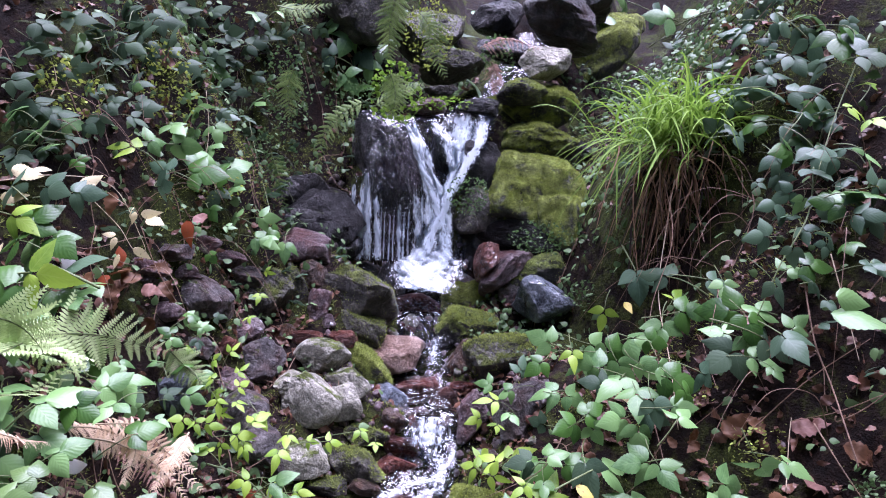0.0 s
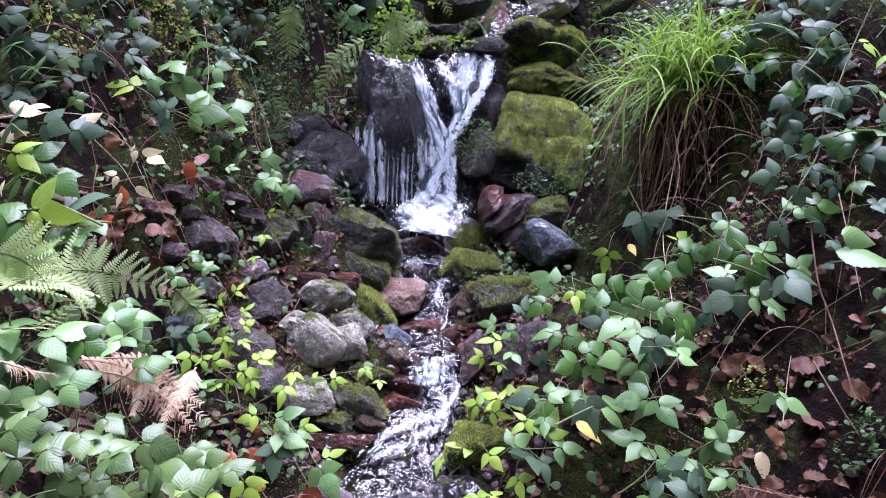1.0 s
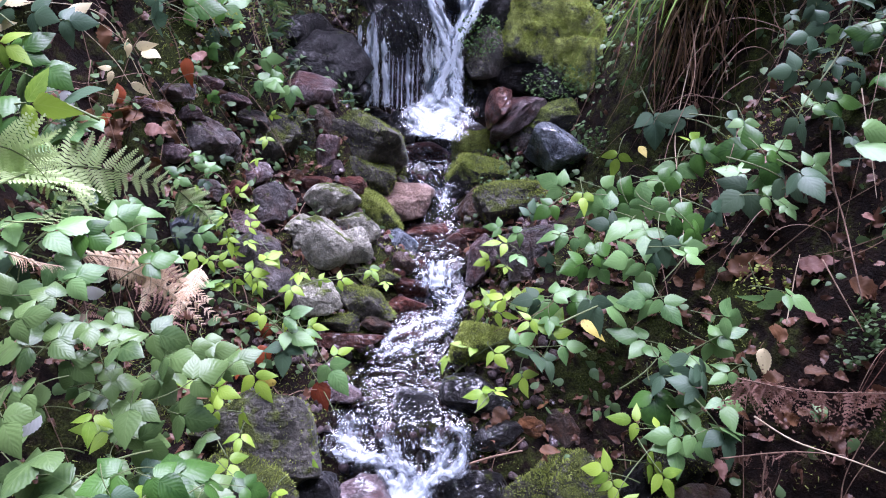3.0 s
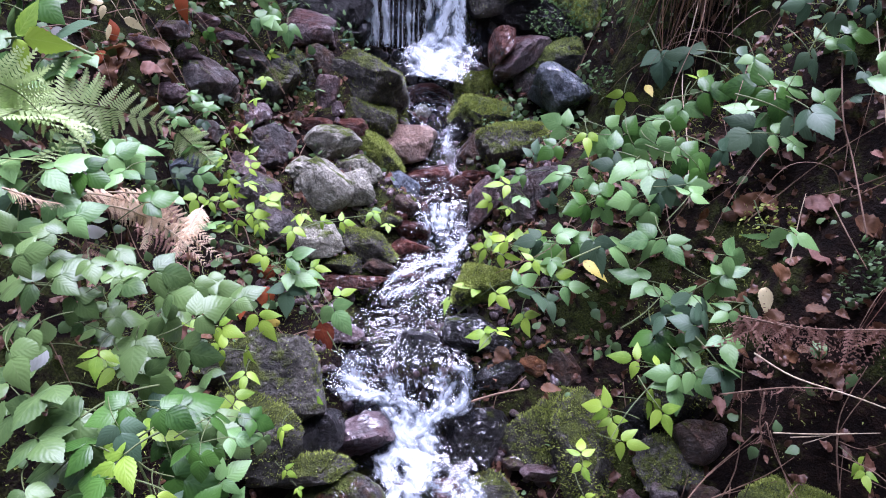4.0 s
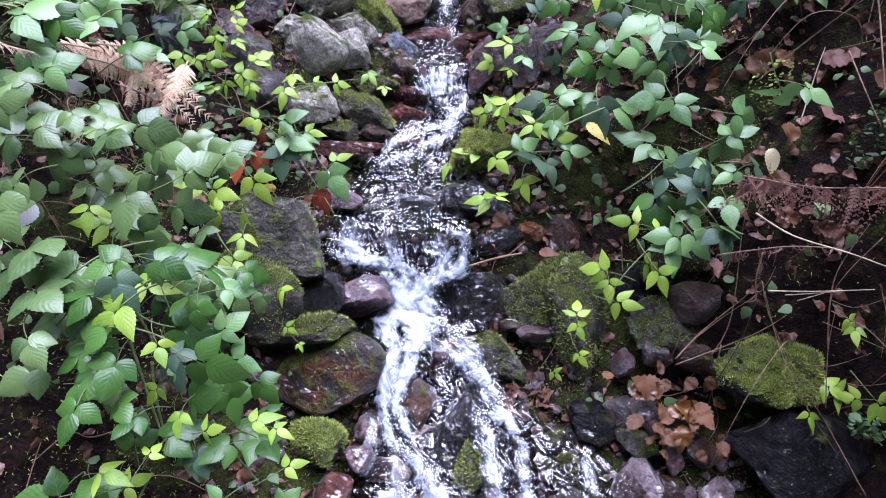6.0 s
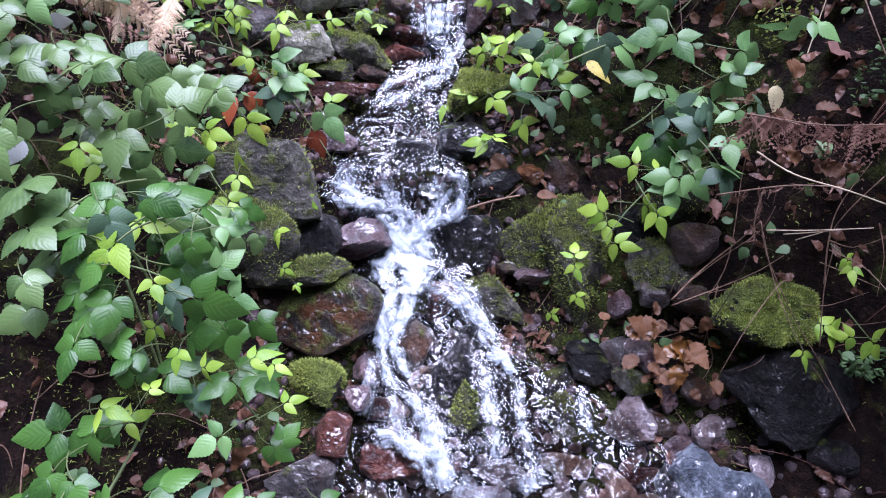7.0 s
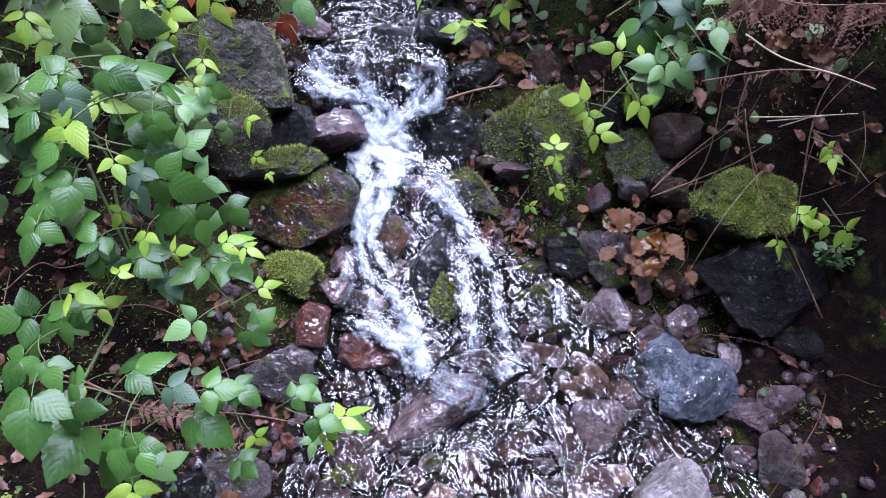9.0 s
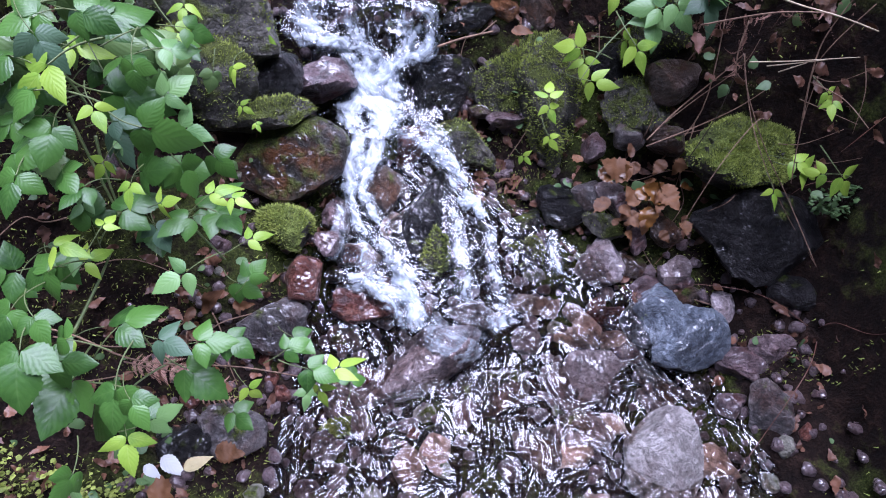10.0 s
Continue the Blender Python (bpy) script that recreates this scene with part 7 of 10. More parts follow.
three_leaves(plant, 0.263, 1.495, 0.749, -24.4, 6.1, -151.0, 0.057, "dimmed")
three_leaves(plant, 0.314, 1.522, 0.772, -12.0, 41.2, -90.9, 0.070, "green")
three_leaves(plant, 0.291, 1.546, 0.796, 55.4, 20.0, -14.3, 0.081, "bright")
three_leaves(plant, 0.209, 1.798, 0.788, 28.6, 31.1, -67.3, 0.080, "bright")
three_leaves(plant, 0.245, 1.664, 0.831, -0.9, 33.1, -114.4, 0.076, "lush")
three_leaves(plant, 0.827, 0.863, 0.540, 1.3, 19.1, -131.6, 0.050, "bright")
three_leaves(plant, 0.853, 0.850, 0.527, -22.5, 36.2, -111.1, 0.056, "bright")
three_leaves(plant, 0.886, 0.823, 0.538, -18.0, -43.9, 80.7, 0.044, "bright")
three_leaves(plant, 0.920, 0.814, 0.539, -56.6, 27.0, -156.8, 0.061, "bright")
three_leaves(plant, 0.820, 0.855, 0.452, -29.9, -8.1, -175.8, 0.039, "bright")
three_leaves(plant, 0.863, 0.930, 0.676, -47.4, 19.5, -145.2, 0.037, "bright")
three_leaves(plant, 0.873, 0.914, 0.665, -29.0, 15.4, 154.0, 0.034, "bright")
one_leaf(plant, 0.360, 1.502, 0.865, -8.6, 22.1, -137.5, 0.081, "yellow")
cane(plant, [(0.599, 1.700, 1.067), (0.589, 1.558, 1.007), (0.585, 1.421, 0.913)], 0.003, 0.0012, "brown")
cane(plant, [(0.370, 1.714, 0.932), (0.289, 1.626, 0.848), (0.124, 1.613, 0.764)], 0.003, 0.0012, "brown")
cane(plant, [(0.812, 2.291, 1.707), (0.786, 2.059, 1.483), (0.678, 1.919, 1.237), (0.639, 1.628, 1.097)], 0.003, 0.0012, "brown")
cane(plant, [(0.628, 1.251, 0.744), (0.558, 1.276, 0.653), (0.459, 1.207, 0.594), (0.394, 1.145, 0.532)], 0.0028, 0.0012, "green")
cane(plant, [(0.264, 1.627, 0.753), (0.130, 1.652, 0.698), (-0.028, 1.634, 0.560), (-0.080, 1.538, 0.537)], 0.0015, 0.0012, "green")
plant = bramble(0.872, 1.660, 1.243, "sparse green bramble shoots on dark soil")
three_leaves(plant, 0.829, 1.642, 1.332, 0.1, -69.8, 66.7, 0.095, "lush")
three_leaves(plant, 0.819, 1.564, 1.333, -49.0, 10.2, -169.5, 0.078, "lush")
three_leaves(plant, 0.862, 1.593, 1.337, 23.8, 19.5, -41.4, 0.073, "green")
three_leaves(plant, 0.786, 1.589, 1.277, 12.8, -35.8, 63.6, 0.065, "green")
three_leaves(plant, 0.821, 1.563, 1.277, -66.3, 17.0, -159.7, 0.064, "green")
three_leaves(plant, 0.855, 1.532, 1.283, -44.7, 32.1, -115.5, 0.096, "dimmed")
three_leaves(plant, 0.787, 1.550, 1.241, -40.8, -45.1, 135.4, 0.097, "dimmed")
three_leaves(plant, 0.816, 1.513, 1.237, -12.4, 36.4, -115.9, 0.064, "green")
three_leaves(plant, 0.862, 1.465, 1.316, -25.4, 31.7, -179.7, 0.085, "deep")
three_leaves(plant, 0.906, 1.493, 1.323, 35.0, 39.8, -36.5, 0.058, "green")
three_leaves(plant, 0.811, 1.801, 1.388, -29.6, 46.9, -113.2, 0.072, "deep")
three_leaves(plant, 0.758, 2.008, 1.353, 6.3, -48.5, 33.7, 0.089, "dimmed")
three_leaves(plant, 0.683, 2.110, 1.351, -51.0, 7.9, -179.3, 0.103, "deep")
three_leaves(plant, 0.690, 1.837, 1.237, -54.9, 1.1, 153.0, 0.086, "green")
three_leaves(plant, 0.741, 1.836, 1.275, 3.8, 55.8, -83.6, 0.091, "lush")
three_leaves(plant, 0.756, 1.939, 1.291, 25.0, 26.9, -29.9, 0.068, "bright")
three_leaves(plant, 0.583, 2.120, 1.205, -63.7, -8.3, 158.0, 0.075, "bright")
three_leaves(plant, 0.883, 1.562, 1.433, -63.1, 15.9, -149.9, 0.065, "dimmed")
three_leaves(plant, 0.944, 1.621, 1.453, 27.9, 28.4, -54.1, 0.066, "green")
three_leaves(plant, 0.977, 1.598, 1.475, 6.3, 45.7, -94.6, 0.073, "lush")
three_leaves(plant, 0.838, 1.452, 1.231, -26.8, 9.1, -163.2, 0.041, "green")
three_leaves(plant, 0.828, 1.741, 1.393, -49.3, 2.7, 176.4, 0.061, "green")
one_leaf(plant, 0.860, 1.261, 1.466, -21.1, 62.1, -104.8, 0.094, "green")
one_leaf(plant, 0.850, 1.258, 1.428, 1.0, 20.6, -118.2, 0.128, "green")
one_leaf(plant, 0.642, 2.084, 1.243, -25.4, 26.6, -172.2, 0.059, "yellow")
one_leaf(plant, 0.967, 1.513, 1.267, 53.4, -26.1, -4.9, 0.065, "pink")
plant = bramble(1.164, 2.057, 1.819, "dense bramble with blue-green leaves on the bank")
three_leaves(plant, 0.957, 2.378, 1.922, -49.2, 41.3, -114.8, 0.081, "deep")
three_leaves(plant, 1.013, 2.345, 1.995, -11.8, 27.8, -119.6, 0.085, "deep")
three_leaves(plant, 1.046, 2.296, 1.982, -12.8, 33.3, -67.2, 0.095, "deep")
three_leaves(plant, 1.091, 2.222, 2.008, -31.6, 51.4, -115.7, 0.080, "deep")
three_leaves(plant, 1.046, 2.464, 2.081, -17.4, 17.7, -118.8, 0.085, "lush")
three_leaves(plant, 1.005, 2.457, 2.014, -23.3, -71.3, 111.5, 0.067, "deep")
three_leaves(plant, 1.020, 2.232, 1.943, -5.2, 75.6, -152.4, 0.072, "deep")
three_leaves(plant, 1.064, 2.247, 1.989, 25.4, 3.2, -132.6, 0.091, "deep")
three_leaves(plant, 0.996, 2.115, 1.835, -10.1, 58.7, -77.6, 0.085, "deep")
three_leaves(plant, 0.963, 2.168, 1.844, 147.1, -57.6, -18.8, 0.075, "dimmed")
three_leaves(plant, 1.103, 2.123, 1.990, -22.1, 21.2, -73.7, 0.088, "deep")
three_leaves(plant, 1.132, 2.032, 1.980, 4.0, 45.6, -106.2, 0.086, "deep")
three_leaves(plant, 1.082, 2.099, 1.884, -11.4, -41.3, 63.8, 0.079, "lush")
three_leaves(plant, 1.107, 1.999, 1.869, -16.2, 24.9, -133.3, 0.094, "deep")
three_leaves(plant, 1.125, 1.940, 1.906, 12.7, 21.7, -36.6, 0.081, "deep")
three_leaves(plant, 1.112, 1.835, 1.797, -53.4, 9.2, -166.9, 0.089, "deep")
three_leaves(plant, 1.077, 1.888, 1.782, 28.7, -55.7, 95.7, 0.071, "lush")
three_leaves(plant, 1.054, 1.903, 1.706, -60.8, 9.4, 156.5, 0.059, "deep")
three_leaves(plant, 1.073, 1.781, 1.733, -6.7, 9.4, -164.0, 0.077, "deep")
three_leaves(plant, 1.067, 1.703, 1.655, -67.1, 16.2, 179.0, 0.063, "deep")
three_leaves(plant, 1.023, 1.768, 1.666, -85.3, -57.0, 154.0, 0.058, "deep")
three_leaves(plant, 0.997, 1.783, 1.627, 3.5, -42.9, 102.3, 0.072, "deep")
three_leaves(plant, 1.091, 1.617, 1.678, 6.5, 0.8, -135.9, 0.084, "lush")
three_leaves(plant, 1.100, 1.602, 1.672, -43.4, -3.5, -138.6, 0.060, "deep")
three_leaves(plant, 1.083, 1.624, 1.643, 17.1, -51.0, 50.0, 0.073, "lush")
three_leaves(plant, 1.071, 1.549, 1.623, 16.4, 50.2, -122.7, 0.071, "deep")
three_leaves(plant, 1.110, 1.541, 1.617, -64.5, 32.1, 165.6, 0.056, "deep")
three_leaves(plant, 1.011, 1.677, 1.572, -47.2, 24.9, 147.7, 0.054, "deep")
three_leaves(plant, 0.930, 1.702, 1.538, 7.6, -74.4, 85.3, 0.072, "deep")
three_leaves(plant, 0.940, 1.592, 1.523, -81.5, 1.3, 139.9, 0.048, "dimmed")
three_leaves(plant, 1.270, 2.047, 2.169, -36.9, 5.4, 168.9, 0.098, "lush")
three_leaves(plant, 1.284, 2.214, 2.254, -8.7, 29.8, -50.1, 0.111, "green")
three_leaves(plant, 1.299, 2.037, 2.186, -26.8, 29.4, -103.2, 0.081, "lush")
three_leaves(plant, 1.285, 1.935, 2.083, 2.6, 34.4, -117.9, 0.092, "dimmed")
three_leaves(plant, 1.253, 2.064, 2.081, -4.9, -54.0, 34.8, 0.095, "deep")
three_leaves(plant, 1.234, 2.146, 2.165, -78.5, 33.3, -166.4, 0.092, "deep")
three_leaves(plant, 1.198, 1.830, 1.920, -6.0, 26.8, -94.4, 0.067, "bright")
three_leaves(plant, 1.290, 1.877, 1.992, 22.3, 23.9, -31.8, 0.064, "bright")
three_leaves(plant, 1.222, 1.757, 1.881, -0.8, 33.6, -178.8, 0.061, "bright")
three_leaves(plant, 1.181, 1.703, 1.787, -36.3, -29.8, -158.9, 0.073, "green")
three_leaves(plant, 1.124, 1.738, 1.769, 5.7, -44.0, 88.1, 0.078, "deep")
three_leaves(plant, 1.132, 1.578, 1.697, 4.4, 68.3, -67.9, 0.069, "deep")
three_leaves(plant, 1.219, 2.960, 2.263, -3.9, 25.1, -75.9, 0.077, "dimmed")
three_leaves(plant, 1.198, 2.531, 2.245, 14.6, -53.0, 30.3, 0.100, "deep")
three_leaves(plant, 1.207, 2.334, 2.254, -34.4, 57.1, -123.6, 0.089, "deep")
three_leaves(plant, 1.177, 2.137, 2.107, -39.3, 17.0, -165.3, 0.079, "deep")
three_leaves(plant, 1.136, 2.289, 2.105, 11.4, 45.9, -112.7, 0.082, "deep")
three_leaves(plant, 1.207, 1.925, 1.908, -2.6, -6.3, 46.0, 0.069, "deep")
three_leaves(plant, 1.189, 1.966, 1.962, -35.5, 39.8, -117.4, 0.072, "deep")
three_leaves(plant, 1.004, 1.532, 1.564, -50.5, 47.8, -89.2, 0.060, "deep")
three_leaves(plant, 1.022, 1.488, 1.556, -8.7, 28.1, 151.2, 0.047, "lush")
three_leaves(plant, 0.950, 1.494, 1.449, -26.6, 32.4, -61.1, 0.053, "deep")
three_leaves(plant, 1.027, 1.420, 1.510, 0.4, 17.6, -108.4, 0.060, "deep")
three_leaves(plant, 1.017, 4.205, 2.631, -3.8, 31.6, -66.0, 0.221, "lush")
three_leaves(plant, 0.929, 4.059, 2.577, 48.8, -36.3, 115.3, 0.192, "bright")
three_leaves(plant, 1.702, 4.637, 2.593, 1.8, 28.4, -115.8, 0.161, "deep")
three_leaves(plant, 1.782, 4.557, 2.697, 39.4, 26.3, -62.4, 0.200, "green")
three_leaves(plant, 1.700, 4.769, 2.714, 39.3, -68.1, 74.0, 0.201, "green")
three_leaves(plant, 1.678, 5.086, 2.813, -73.9, 64.1, -131.8, 0.220, "deep")
three_leaves(plant, 1.484, 3.418, 2.509, -2.9, 41.8, -98.0, 0.168, "green")
three_leaves(plant, 1.622, 5.666, 2.967, 52.9, -56.2, 105.6, 0.195, "green")
three_leaves(plant, 1.275, 2.616, 2.361, -68.8, 37.8, 161.3, 0.132, "dimmed")
one_leaf(plant, 1.223, 4.404, 2.626, -34.3, 50.8, -98.1, 0.136, "yellow")
cane(plant, [(1.107, 1.818, 1.749), (1.036, 1.698, 1.606), (0.928, 1.624, 1.469), (0.849, 1.568, 1.336)], 0.003, 0.0012, "green")
cane(plant, [(1.358, 2.010, 2.165), (1.212, 1.905, 1.907), (1.079, 1.757, 1.684)], 0.003, 0.0012, "green")
three_leaves(plant, 1.054, 2.315, 1.972, 81.2, 42.1, -43.7, 0.071, "deep")
three_leaves(plant, 1.130, 2.506, 2.128, -10.9, -49.9, 60.7, 0.080, "deep")
three_leaves(plant, 1.067, 2.200, 1.986, 81.1, 49.1, -49.2, 0.074, "deep")
three_leaves(plant, 1.019, 2.175, 1.848, 10.8, -20.0, 75.3, 0.052, "deep")
three_leaves(plant, 1.136, 2.209, 2.051, -9.5, 40.5, -106.3, 0.072, "deep")
three_leaves(plant, 1.187, 1.998, 1.946, -38.8, -7.1, -27.8, 0.077, "green")
three_leaves(plant, 1.051, 1.939, 1.767, -46.6, 7.6, 175.3, 0.084, "deep")
three_leaves(plant, 1.180, 1.914, 1.858, 59.6, 5.0, -57.7, 0.065, "deep")
three_leaves(plant, 1.154, 1.980, 1.828, -43.5, -4.7, 169.8, 0.072, "green")
three_leaves(plant, 1.029, 2.003, 1.682, -25.5, 33.0, -161.4, 0.039, "deep")
three_leaves(plant, 1.091, 2.032, 1.771, -30.1, 13.8, -153.0, 0.042, "deep")
three_leaves(plant, 1.042, 1.737, 1.649, -72.9, -26.4, -174.0, 0.045, "green")
three_leaves(plant, 1.097, 1.715, 1.669, -52.3, 10.6, -164.3, 0.056, "lush")
three_leaves(plant, 1.157, 1.724, 1.715, -15.7, -2.8, 121.0, 0.053, "deep")
three_leaves(plant, 1.082, 1.653, 1.589, 8.2, -16.7, 141.0, 0.041, "dimmed")
three_leaves(plant, 1.317, 2.021, 2.164, -49.6, -5.3, 177.3, 0.084, "deep")
three_leaves(plant, 1.281, 2.292, 2.234, -41.3, 30.3, -160.1, 0.086, "deep")
three_leaves(plant, 1.343, 2.113, 2.226, -65.8, 23.0, -172.0, 0.061, "deep")
three_leaves(plant, 1.177, 1.773, 1.794, 7.2, -12.5, 0.7, 0.078, "deep")
three_leaves(plant, 1.474, 4.027, 2.399, 35.4, 21.2, -29.6, 0.119, "dimmed")
three_leaves(plant, 1.216, 2.329, 2.182, 15.8, -53.9, 64.7, 0.060, "deep")
three_leaves(plant, 1.325, 2.556, 2.415, -62.9, 22.5, 171.1, 0.076, "deep")
three_leaves(plant, 1.038, 1.600, 1.535, -66.1, -21.7, -176.2, 0.042, "deep")
three_leaves(plant, 0.984, 1.481, 1.403, -32.2, 8.2, 176.7, 0.036, "deep")
three_leaves(plant, 1.056, 1.436, 1.513, -48.2, 26.2, -163.3, 0.042, "deep")
plant = bramble(1.004, 1.565, 1.339, "dry leafless bramble stems", "dry stems", "dry_stems")
cane(plant, [(0.881, 2.313, 1.750), (0.802, 2.164, 1.509), (0.732, 2.005, 1.294), (0.685, 1.740, 1.143), (0.649, 1.550, 1.011)], 0.003, 0.002, "pale")
cane(plant, [(0.996, 1.627, 1.453), (0.966, 1.492, 1.297), (0.966, 1.401, 1.206), (0.940, 1.278, 1.128), (0.938, 1.224, 1.071)], 0.004, 0.003, "brown")
cane(plant, [(0.884, 1.322, 1.135), (0.883, 1.202, 1.082), (0.901, 1.142, 1.035)], 0.003, 0.0012, "brown")
cane(plant, [(0.801, 1.268, 0.988), (0.842, 1.347, 1.079), (0.866, 1.387, 1.121)], 0.0025, 0.0012, "pale")
cane(plant, [(1.014, 1.286, 1.224), (0.953, 1.348, 1.154), (0.876, 1.402, 1.106)], 0.002, 0.0012, "brown")
cane(plant, [(1.051, 1.597, 1.508), (1.035, 1.471, 1.365), (1.021, 1.387, 1.272)], 0.003, 0.0012, "pale")
cane(plant, [(0.764, 1.455, 1.009), (0.918, 1.441, 1.190), (1.048, 1.396, 1.328)], 0.003, 0.0012, "brown")
cane(plant, [(0.856, 1.592, 1.231), (0.786, 1.556, 1.111), (0.691, 1.573, 1.001)], 0.002, 0.0012, "brown")
cane(plant, [(0.667, 1.085, 0.849), (0.722, 1.013, 0.839), (0.805, 0.942, 0.846), (0.867, 0.904, 0.840)], 0.0035, 0.002, "pale")
cane(plant, [(0.550, 1.005, 0.468), (0.615, 1.044, 0.528), (0.676, 1.037, 0.634), (0.708, 1.036, 0.694)], 0.003, 0.0012, "brown")
cane(plant, [(0.700, 1.021, 0.705), (0.721, 0.982, 0.638), (0.787, 0.911, 0.527), (0.853, 0.830, 0.441), (0.907, 0.700, 0.361)], 0.002, 0.0012, "brown")
cane(plant, [(0.558, 1.011, 0.442), (0.659, 1.019, 0.495), (0.726, 1.001, 0.568), (0.769, 0.994, 0.628)], 0.0028, 0.0012, "brown")
cane(plant, [(0.801, 0.877, 0.649), (0.789, 0.913, 0.744), (0.795, 0.938, 0.814), (0.828, 0.955, 0.911)], 0.003, 0.0012, "brown")
cane(plant, [(0.818, 0.818, 0.514), (0.803, 0.871, 0.637), (0.803, 0.907, 0.734)], 0.002, 0.0012, "brown")
cane(plant, [(0.683, 0.963, 0.726), (0.756, 0.929, 0.754), (0.855, 0.895, 0.789)], 0.0025, 0.0012, "pale")
cane(plant, [(0.712, 0.946, 0.729), (0.767, 0.925, 0.753), (0.823, 0.911, 0.774)], 0.002, 0.0012, "pale")
cane(plant, [(0.734, 0.933, 0.724), (0.778, 0.924, 0.754)], 0.002, 0.0012, "pale")
cane(plant, [(0.796, 0.906, 0.720), (0.855, 0.866, 0.708), (0.889, 0.803, 0.688)], 0.002, 0.0012, "brown")
cane(plant, [(0.649, 0.968, 0.427), (0.697, 1.009, 0.543), (0.717, 1.050, 0.683)], 0.0018, 0.0012, "dark")
cane(plant, [(0.039, 1.362, 0.470), (0.119, 1.355, 0.508), (0.198, 1.352, 0.532)], 0.006, 0.004, "brown", name="stick")
plant = bramble(-1.051, 2.143, 1.867, "bramble on a mossy bank, its green leaves mostly dimmed for shade")
three_leaves(plant, -1.186, 1.684, 1.852, 4.4, -33.8, 52.4, 0.065, "green")
three_leaves(plant, -1.183, 1.764, 1.876, -27.3, 43.6, -117.3, 0.067, "dimmed")
three_leaves(plant, -1.145, 1.777, 1.849, 4.2, 39.5, -66.8, 0.059, "dimmed")
three_leaves(plant, -1.162, 1.661, 1.796, -11.7, -24.9, 57.1, 0.064, "dimmed")
three_leaves(plant, -1.137, 1.709, 1.797, -15.0, 45.0, 158.8, 0.068, "green")
three_leaves(plant, -1.137, 1.816, 1.827, -11.1, 55.6, -68.3, 0.062, "green")
three_leaves(plant, -1.174, 1.649, 1.735, -36.7, 6.9, 179.8, 0.066, "dimmed")
three_leaves(plant, -1.110, 1.785, 1.776, -8.3, 39.6, -49.3, 0.053, "dimmed")
three_leaves(plant, -1.125, 1.710, 1.757, 1.3, 25.3, -150.9, 0.049, "green")
three_leaves(plant, -1.105, 2.095, 2.020, 9.6, -29.7, 34.8, 0.076, "dimmed")
three_leaves(plant, -1.061, 2.116, 1.974, -6.6, 52.9, -104.7, 0.056, "dimmed")
three_leaves(plant, -1.126, 2.073, 2.112, 13.6, 63.8, 43.4, 0.081, "dimmed")
three_leaves(plant, -1.166, 2.060, 2.091, 33.7, -52.8, 78.4, 0.085, "lush")
three_leaves(plant, -1.106, 2.146, 2.100, -16.6, 57.9, -136.2, 0.093, "dimmed")
three_leaves(plant, -1.082, 2.249, 2.144, 9.6, 66.3, -121.5, 0.080, "dimmed")
three_leaves(plant, -1.129, 2.269, 2.185, 7.5, -10.6, -44.8, 0.071, "dimmed")
three_leaves(plant, -1.193, 1.985, 2.147, 0.6, 40.6, -90.4, 0.079, "dimmed")
three_leaves(plant, -1.230, 1.869, 2.109, -34.1, 43.2, -123.8, 0.061, "dimmed")
three_leaves(plant, -1.079, 2.395, 2.224, -13.2, 59.6, -71.2, 0.089, "dimmed")
three_leaves(plant, -1.128, 2.886, 2.317, -81.6, 70.0, -144.3, 0.076, "dimmed")
three_leaves(plant, -0.973, 2.369, 2.065, -44.2, 34.3, -142.5, 0.066, "dimmed")
three_leaves(plant, -1.043, 2.831, 2.089, -23.8, 54.2, -119.5, 0.085, "lush")
three_leaves(plant, -0.954, 2.462, 2.030, -29.6, -55.8, 93.1, 0.064, "dimmed")
three_leaves(plant, -0.985, 2.797, 2.029, -56.1, 10.8, 156.2, 0.082, "dimmed")
three_leaves(plant, -0.949, 2.855, 2.001, -30.7, 61.7, -102.7, 0.071, "dimmed")
three_leaves(plant, -0.971, 2.675, 1.993, 22.1, -37.3, 46.9, 0.068, "dimmed")
three_leaves(plant, -0.907, 2.979, 2.215, 9.2, 64.4, -64.2, 0.080, "dimmed")
three_leaves(plant, -0.940, 2.917, 2.225, -1.6, -28.4, 110.4, 0.086, "dimmed")
three_leaves(plant, -0.989, 2.913, 2.253, 16.9, 46.6, -34.4, 0.090, "dimmed")
three_leaves(plant, -0.850, 3.068, 2.276, -8.6, 37.2, -105.2, 0.085, "dimmed")
three_leaves(plant, -1.065, 2.834, 2.186, -26.6, 32.8, -93.9, 0.067, "dimmed")
three_leaves(plant, -1.003, 2.830, 2.163, -52.6, 24.5, -174.1, 0.073, "dimmed")
three_leaves(plant, -1.034, 2.086, 1.902, -8.0, 48.8, -70.3, 0.061, "dimmed")
three_leaves(plant, -1.091, 1.848, 1.825, -45.9, 46.4, -157.0, 0.056, "dimmed")
three_leaves(plant, -1.012, 1.979, 1.852, -25.1, 33.0, -96.1, 0.052, "dimmed")
three_leaves(plant, -1.185, 1.895, 2.036, 16.4, -27.0, 82.9, 0.058, "dimmed")
three_leaves(plant, -1.242, 1.822, 2.025, 11.0, 32.3, -112.7, 0.059, "dimmed")
three_leaves(plant, -1.213, 1.713, 1.936, -31.3, 55.8, -131.4, 0.064, "dimmed")
three_leaves(plant, -1.125, 1.870, 1.986, 56.3, 85.3, -46.4, 0.054, "dimmed")
three_leaves(plant, -1.020, 2.340, 2.141, -17.7, 61.0, -159.9, 0.078, "dimmed")
three_leaves(plant, -1.179, 2.175, 2.204, -19.3, 5.7, -116.2, 0.071, "dimmed")
